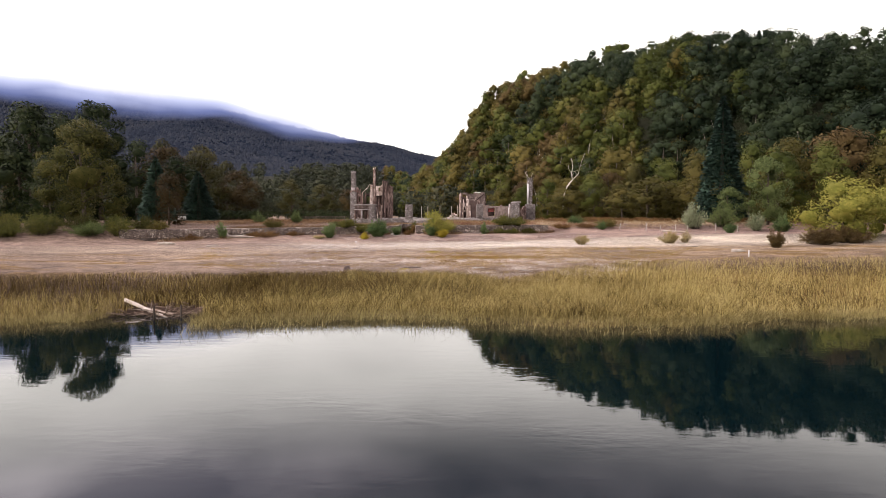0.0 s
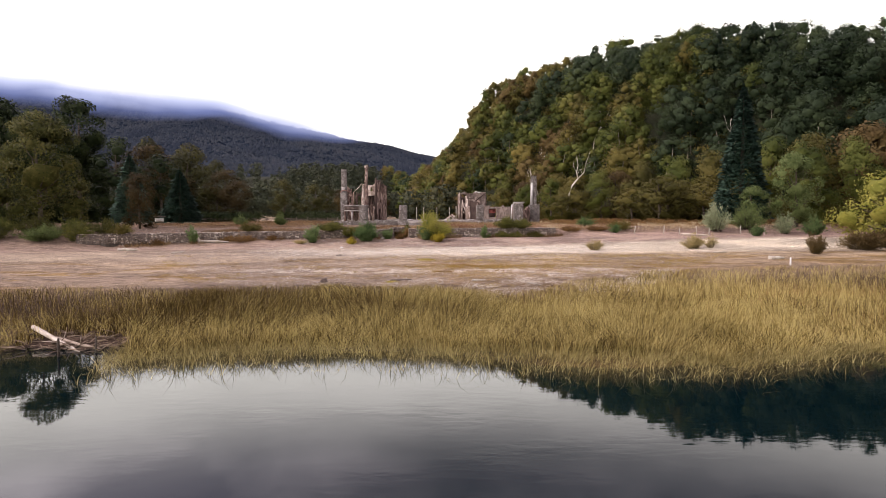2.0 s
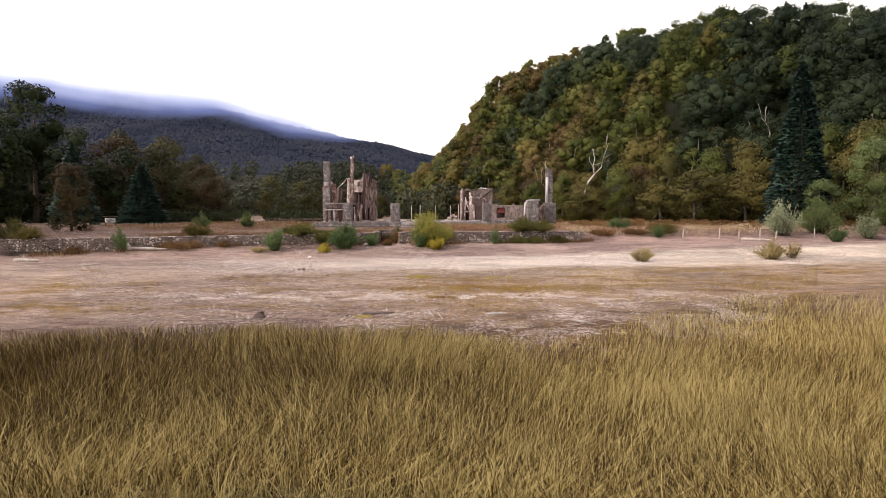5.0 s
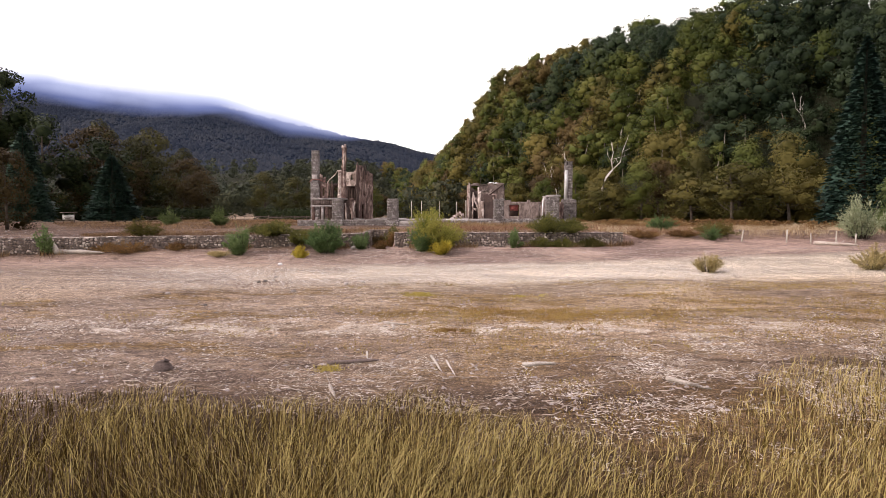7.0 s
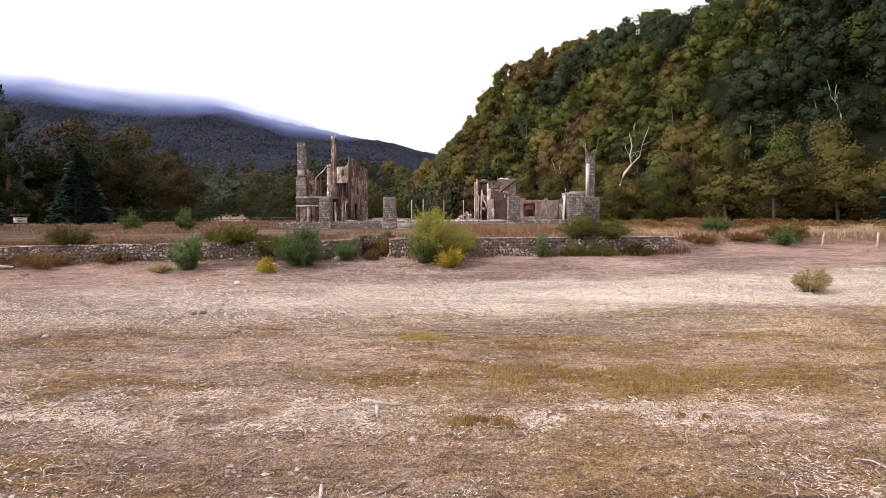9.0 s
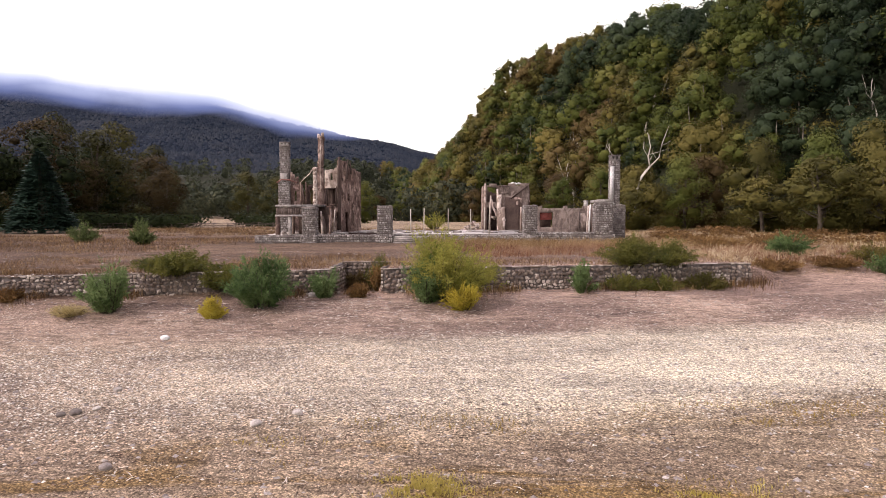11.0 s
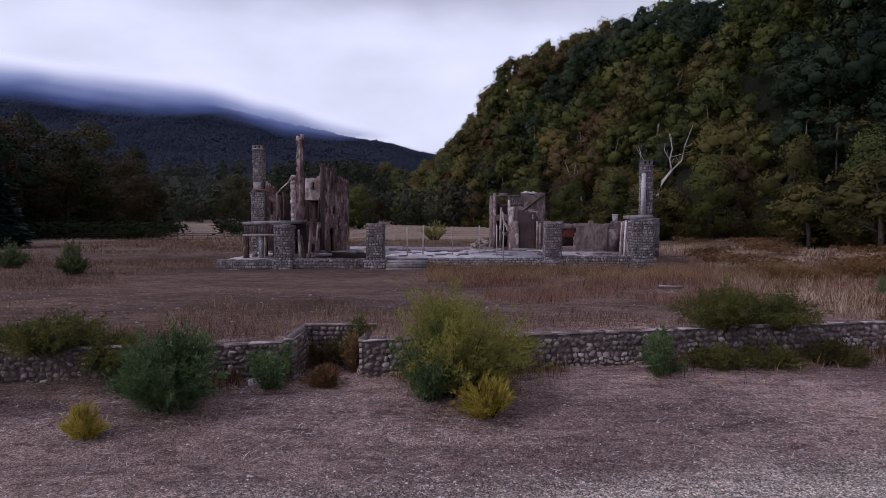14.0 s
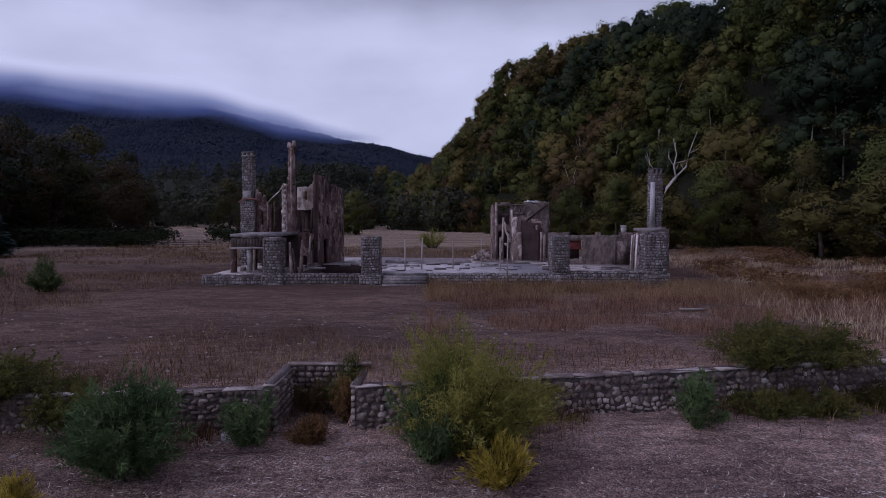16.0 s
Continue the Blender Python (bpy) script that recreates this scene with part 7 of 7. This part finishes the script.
h = gr.uniform(0.10, 0.34, len(x)) * (1 + 0.5 * np.clip(patch, 0, 1)) * (1 + np.clip((y - 120) / 120, 0, 0.8))
lean = gr.normal(scale=0.2, size=(len(x), 2))
meadow = blades(gr, x, y, land(x, y) - 0.02, h, lean, 0.008 + 0.00014 * (y - 100).clip(0))
meadow_mesh = meadow.mesh("meadow_grass")
meadow_mesh.attributes.new("tone", "FLOAT", "POINT").data.foreach_set("value", np.repeat(np.interp(x, [-22, 6], [-0.14, 0.0]), 5).astype(np.float32))
tagged(part("meadow_grass", meadow_mesh, HAY), "dry pinkish-brown meadow grass round the ruins", "grass", kind="stuff")

n = 46000
x = gr.uniform(-5, 30, n)
y = gr.uniform(113, 135.6, n)
keep = (vnoise(x * 0.6, y, 2.2, 85) > -0.1) & (x > -2.6) & ~((x > 1) & (y < 114))
x, y = x[keep], y[keep]
tall = blades(gr, x, y, land(x, y) - 0.02, gr.uniform(0.2, 0.7, len(x)), gr.normal(scale=0.2, size=(len(x), 2)), 0.009)
m = 24000
fx, fy = gr.uniform(-3, 27, m), 135.5 - 9 * gr.random(m) ** 1.4
keep = (vnoise(fx * 0.5, fy, 1.8, 99) > -0.35) & ~((fx > -6.7) & (fx < -2.9) & (fy > 133.5))
fx, fy = fx[keep], fy[keep]
fringe = blades(gr, fx, fy, land(fx, fy) - 0.02, gr.uniform(0.3, 0.95, len(fx)), gr.normal(scale=0.26, size=(len(fx), 2)), 0.008)
tagged(part("pale_grass", fringe.mesh("pale_grass"), HAY), "tall pale feathery grass before the terrace wall", "grass", kind="stuff")
tagged(part("tall_grass", tall.mesh("tall_grass"), RED_HAY), "reddish-brown dry grass in front of the terrace", "grass", kind="stuff")

n = 34000
x = gr.uniform(17, 64, n)
y = 112 + 62 * gr.random(n) ** 1.3
keep = (vnoise(x * 0.4, y, 3.0, 94) + 0.5 * vnoise(x, y, 1.1, 95) > -0.15) & (hill_side(x, y) < -1) & ~((x < 21.6) & (y > 134.5) & (y < 160)) & (y > wall_line(x) + 2)
x, y = x[keep], y[keep]
gold = blades(gr, x, y, land(x, y) - 0.02, gr.uniform(0.2, 0.65, len(x)), gr.normal(scale=0.2, size=(len(x), 2)), 0.016 + 0.0001 * (y - 100))
tagged(part("golden_grass", gold.mesh("golden_grass"), GOLD_HAY), "pale golden dry grass in the meadow below the wood", "grass", kind="stuff")

# weeds along the foot of the stone wall
n = 9000
x = gr.uniform(-44, 19, n)
y = wall_line(x) - 0.3 - gr.exponential(0.55, n)
keep = vnoise(x, x * 0, 2.3, 86) + 0.3 * (x > 7) > 0.05
x, y = x[keep], y[keep]
weeds = blades(gr, x, y, land(x, y) - 0.02, gr.uniform(0.15, 0.7, len(x)), gr.normal(scale=0.15, size=(len(x), 2)), 0.012)
tagged(part("wall_weeds", weeds.mesh("wall_weeds"), HAY), "dry weeds along the foot of the stone wall", "grass", kind="stuff")

OCT = np.array([(1, 0, 0), (-1, 0, 0), (0, 1, 0), (0, -1, 0), (0, 0, 1), (0, 0, -1)], float)
OCT_F = np.array([(0, 2, 4), (2, 1, 4), (1, 3, 4), (3, 0, 4)])


def pebbles(r, x, y, size, squash=0.6):
    n = len(x)
    v = OCT[None] * r.uniform(0.6, 1.3, (n, 6, 1)) * size[:, None, None]
    v[:, :, 2] *= squash
    a = r.random(n) * 6.283
    c, s = np.cos(a)[:, None], np.sin(a)[:, None]
    v[:, :, 0], v[:, :, 1] = v[:, :, 0] * c * 1.25 - v[:, :, 1] * s, v[:, :, 0] * s * 1.25 + v[:, :, 1] * c
    v += np.stack([x, y, land(x, y)], 1)[:, None]
    f = (np.arange(n) * 6)[:, None, None] + OCT_F[None]
    return Bag().add(v.reshape(-1, 3), f.reshape(-1, 3))


n = 68000
y = 84.5 + 20 * gr.random(n)
reach = 0.70 * (y - 62) + 6
ux = gr.uniform(-1, 1, n)
x = ux * reach
bandn = np.exp(-(((y - 93.5 - 0.135 * x) / 5.0) ** 4))
keep = (gr.random(n) < 0.06 + 0.94 * bandn) & (gr.random(n) < np.clip((1 - np.abs(ux)) * 3, 0, 1))
x, y = x[keep], y[keep]
shingle = pebbles(gr, x, y, 0.014 + 0.036 * gr.random(len(x)) ** 2.6, 0.7)
tagged(part("shingle", shingle.mesh("shingle"), PEBBLE), "pale rounded shingle of the upper beach", "pebbles", kind="stuff")

n = 17000
y = 66 + 56 * gr.random(n) ** 1.2
x = gr.uniform(-1, 1, n) * (0.68 * (y - 45) + 4)
bigger = pebbles(gr, x, y, 0.022 + 0.085 * gr.random(n) ** 4)
tagged(part("loose_stones", bigger.mesh("loose_stones"), STONE), "scattered grey stones on the beach", "pebbles", kind="stuff")

for k, (sx, sy, s) in enumerate(((-6.14, 88.0, 0.17), (-13.2, 97.9, 0.2), (-11.8, 88.85, 0.18), (-11.66, 91.0, 0.14), (-5.17, 88.9, 0.15), (-12.15, 88.7, 0.14), (-8.97, 85.3, 0.15), (-16.3, 84.1, 0.15), (-12.9, 81.2, 0.12), (-11.35, 89.2, 0.11), (-8.2, 105.0, 0.3))):
    r = np.random.default_rng(500 + k)
    bm = bmesh.new()
    bmesh.ops.create_icosphere(bm, subdivisions=2, radius=s)
    for vert in bm.verts:
        vert.co *= 1 + 0.22 * noise.noise(vert.co * (2.2 / s) + Vector((k * 3.1, 0, 0)))
        vert.co.z *= 0.65
    ob = part("beach_stone", bm, WHITE_PAINT if k == 1 else MORTAR if k % 3 == 2 else STONE)
    set_pose(ob, on_land(sx, sy, 40 * k) @ Matrix.Translation((0, 0, s * 0.3)))
    tagged(ob, "pale rounded stone lying on the shingle" if k == 1 else "grey rounded stone lying on the beach", "stone", "beach stones")


def litter(r, x, y, length, thick):
    """Flat broken reed stems: three-sided slivers lying on the ground."""
    n = len(x)
    a = r.uniform(0, np.pi, n)
    d = np.stack([np.cos(a), np.sin(a), r.normal(scale=0.16, size=n)], 1) * length[:, None] * 0.5
    sd = np.stack([-np.sin(a), np.cos(a), np.zeros(n)], 1) * thick[:, None]
    c = np.stack([x, y, land(x, y) + 0.012], 1)
    up = np.array([0, 0, 1.0]) * thick[:, None]
    mid = c + np.stack([-np.sin(a), np.cos(a), np.zeros(n)], 1) * (length * r.normal(scale=0.09, size=n))[:, None]
    v = np.stack([c - d, c + d, mid - sd, mid + sd, mid + up], 1).reshape(-1, 3)
    i = (np.arange(n) * 5)[:, None, None]
    f = np.array([(0, 3, 4), (0, 4, 2), (1, 4, 3), (1, 2, 4)])[None] + i
    return Bag().add(v, f.reshape(-1, 3))


n = 120000
y = gr.uniform(61.5, 84, n)
x = gr.uniform(-1, 1, n) * (0.68 * (y - 45) + 4)
band = 0.25 + 0.5 * np.exp(-(((y - 68.5) / 3.2) ** 2)) + np.exp(-(((y - 76.8 - 0.7 * vnoise(x, y, 6, 87)) / 1.1) ** 2)) + 0.7 * np.clip((x - 3) / 8, 0, 1) * np.exp(-(((y - 71) / 5) ** 2))
keep = gr.random(n) < band * (0.35 + 0.8 * vnoise(x, y, 1.7, 88)) * (1 - 0.7 * np.clip((-2 - x) / 6, 0, 1) * np.clip((72 - y) / 4, 0, 1))
x, y = x[keep], y[keep]
straw = litter(gr, x, y, 0.07 + 0.36 * gr.random(len(x)) ** 2.2, 0.006 + 0.014 * gr.random(len(x)) ** 2.2)
tagged(part("reed_litter", straw.mesh("reed_litter"), CHIP), "bleached broken reed stems washed up on the beach", "litter", kind="stuff")

n = 13000
x = gr.uniform(-16, 19, n)
y = 75.9 + 0.05 * x + 0.9 * vnoise(x, x * 0, 4.0, 96) + gr.normal(scale=0.55, size=n)
keep = vnoise(x * 0.6, y, 0.8, 97) + 0.4 * vnoise(x, y, 0.3, 98) > 0.05
x, y = x[keep], y[keep]
line = litter(gr, x, y, 0.08 + 0.42 * gr.random(len(x)) ** 2.2, 0.008 + 0.018 * gr.random(len(x)) ** 2)
tagged(part("litter_line", line.mesh("litter_line"), CHIP), "whitish line of reed litter left by high water", "litter", kind="stuff")

n = 44000
y = gr.uniform(61, 90, n)
x = gr.uniform(-1, 1, n) * (0.68 * (y - 45) + 4)
keep = gr.random(n) < 0.55 + 0.6 * vnoise(x, y, 1.3, 89)
x, y = x[keep], y[keep]
rot = litter(gr, x, y, 0.05 + 0.3 * gr.random(len(x)) ** 2, gr.uniform(0.01, 0.03, len(x)))
tagged(part("dark_litter", rot.mesh("dark_litter"), DARK_LITTER), "dark rotted reed stems and bark on the beach", "litter", kind="stuff")

n = 30000
y = gr.uniform(84, 106, n)
x = gr.uniform(-1, 1, n) * (0.66 * (y - 66) + 4)
keep = gr.random(n) < (0.2 + 0.8 * np.exp(-(((y - 101.6) / 2.8) ** 2))) * (0.6 + 0.6 * vnoise(x, y, 2.2, 90))
x, y = x[keep], y[keep]
chips = litter(gr, x, y, 0.06 + 0.45 * gr.random(len(x)) ** 2.6, gr.uniform(0.006, 0.02, len(x)))
tagged(part("wood_chips", chips.mesh("wood_chips"), CHIP), "pale wood chips along the high-water line", "litter", kind="stuff")


# ---- dry-laid wall between beach and meadow ----
def wall_runs():
    """Stretches of the wall: start, end, and whether the near stones are single pieces."""
    return [(-50.0, -7.1), (-4.4, 18.0)]


wall = tagged(new("wall_retaining"), "low retaining wall of rounded field stones with a gap", "stone wall", kind="structure")
core = Bag()
for a, b in wall_runs():
    xs = np.arange(a, b, 0.5)
    for x0 in xs:
        x1 = min(x0 + 0.5, b)
        y0, y1 = wall_line(x0), wall_line(x1)
        t0, t1 = terrace_level(x0, 100), terrace_level(x1, 100)
        v = [(x0, y0 - 0.22, 3.6), (x1, y1 - 0.22, 3.6), (x1, y1 + 0.3, 3.6), (x0, y0 + 0.3, 3.6), (x0, y0 - 0.22, t0 - 0.02), (x1, y1 - 0.22, t1 - 0.02), (x1, y1 + 0.3, t1 - 0.02), (x0, y0 + 0.3, t0 - 0.02)]
        core.add(v, BOX_F)
# side walls of the gap
for x0, y0, x1, y1, za, zb in ((-7.25, 105.6, -6.95, 108.2, 5.95, 6.1), (-4.5, 105.8, -4.2, 108.0, 5.95, 6.0), (-7.0, 107.9, -4.2, 108.3, 6.1, 6.12)):
    core.add(*box(x0, x1, y0, y1, 4.2, zb))
part("core", core.mesh("core"), MORTAR, wall, "dark mortar between the stones")
cap = Bag()
wr = np.random.default_rng(123)
for a, b in wall_runs():
    x0 = a
    while x0 < b:
        x1 = min(x0 + wr.uniform(0.5, 1.3), b)
        v = []
        for q in (x0 + 0.01, x1 - 0.01):
            t = float(terrace_level(q, 100))
            w = float(wall_line(q))
            v += [(q, w - 0.25, t - 0.05), (q, w + 0.12, t - 0.05), (q, w + 0.12, t + 0.0), (q, w - 0.25, t + 0.0)]
        v = np.array(v) + wr.normal(scale=0.022, size=(8, 3))
        cap.add(v, [(0, 1, 2, 3), (7, 6, 5, 4), (0, 4, 5, 1), (1, 5, 6, 2), (2, 6, 7, 3), (3, 7, 4, 0)])
        x0 = x1
for x0, x1, y0, y1, z in ((-7.3, -6.9, 105.5, 108.3, 5.98), (-7.05, -4.15, 107.82, 108.2, 6.12), (-4.55, -4.3, 105.7, 106.3, 5.9)):
    cap.add(*box(x0, x1, y0, y1, z, z + 0.06, 0.02, wr))
part("coping", cap.mesh("coping"), WALL_STONE, wall, "thin flat coping of mortar and stones")


def cobble(seed):
    """One rounded face stone of unit size, looking towards -y."""
    r = np.random.default_rng(seed)
    k = 7
    a = np.arange(k) * 2 * np.pi / k + r.normal(scale=0.2, size=k)
    sq = 1.0 / np.maximum(np.abs(np.cos(a)), np.abs(np.sin(a))) ** 0.6
    rad = 0.5 * sq * r.uniform(0.8, 1.04, k)
    ring = lambda s, d: np.stack([np.cos(a) * rad * s, np.full(k, d), np.sin(a) * rad * s], 1)
    v = np.concatenate([ring(0.97, 0.3), ring(1.0, 0.0), ring(0.84, -0.2) + r.normal(scale=0.03, size=(k, 3)), [[0, -0.24, 0]]])
    f = []
    for lev in (0, 1):
        for i in range(k):
            j = (i + 1) % k
            f.append((lev * k + i, lev * k + j, (lev + 1) * k + j, (lev + 1) * k + i))
    for i in range(k):
        f.append((2 * k + i, 2 * k + (i + 1) % k, 3 * k, 3 * k))
    return v, np.array(f)


cobbles = [cobble(700 + i) for i in range(10)]
cobble_meshes = []
for v, f in cobbles:
    me = Bag().add(v, f).mesh("stone", False)
    me.materials.append(WALL_STONE)
    cobble_meshes.append(me)
rest = Bag()
singles = 0
for a, b in wall_runs():
    z = 4.0
    row = 0
    while z < 6.0:
        hh = wr.uniform(0.15, 0.25)
        q = a + wr.uniform(0, 0.2)
        while q < b:
            w = wr.uniform(0.14, 0.38)
            cx = q + w / 2
            top = float(terrace_level(cx, 100)) - 0.03
            foot = float(land(cx, float(wall_line(cx)) - 0.5)) - 0.15
            q += w
            if cx > b or z + hh > top + 0.13 or z + hh < foot:
                continue
            hs = min(hh, top - z) * wr.uniform(0.72, 1.3)
            k = wr.integers(10)
            m = Matrix.Translation((cx, float(wall_line(cx)) - 0.2 - wr.uniform(0, 0.03), z + hh / 2 + wr.normal() * 0.04)) @ Matrix.Rotation(math.atan(0.14), 4, "Z") @ Matrix.Rotation(wr.normal() * 0.35, 4, "Y") @ Matrix.Diagonal((w * 0.96, 0.26, hs * 0.96, 1))
            if -6.5 < cx < 13.0 and singles < 300:
                st = new("stone", cobble_meshes[k])
                st.parent = wall
                st.matrix_basis = m
                singles += 1
            else:
                vv, ff = cobbles[k]
                mm = np.array(m)
                rest.add(vv @ mm[:3, :3].T + mm[:3, 3], ff)
        z += hh
        row += 1
z = 4.3
while z < 6.0:
    q = -6.95
    while q < -4.4:
        w = wr.uniform(0.16, 0.36)
        vv, ff = cobbles[wr.integers(10)]
        rest.add(vv * [w, 0.24, 0.2] + [q + w / 2, 107.86, z + 0.1], ff)
        q += w
    z += 0.2
for x0, y0, x1, y1, za, zb in ((-7.0, 105.3, -7.0, 108.2, 4.3, 6.0), (-4.35, 105.6, -4.35, 107.9, 4.4, 5.95)):
    z = za
    while z < zb - 0.1:
        q = y0
        while q < y1:
            w = wr.uniform(0.2, 0.4)
            vv, ff = cobbles[wr.integers(10)]
            face = 1 if x0 < -5.7 else -1
            pv = vv * [w, 0.24, 0.2]
            pv = np.stack([-face * pv[:, 1] * -1 * -1, pv[:, 0], pv[:, 2]], 1)
            rest.add(pv + [x0 + face * 0.12, q + w / 2, z + 0.1], ff)
            q += w
        z += 0.21
tagged(part("field_stones", rest.mesh("field_stones"), WALL_STONE, wall, "rounded grey and pinkish field stones"), kind="stuff")
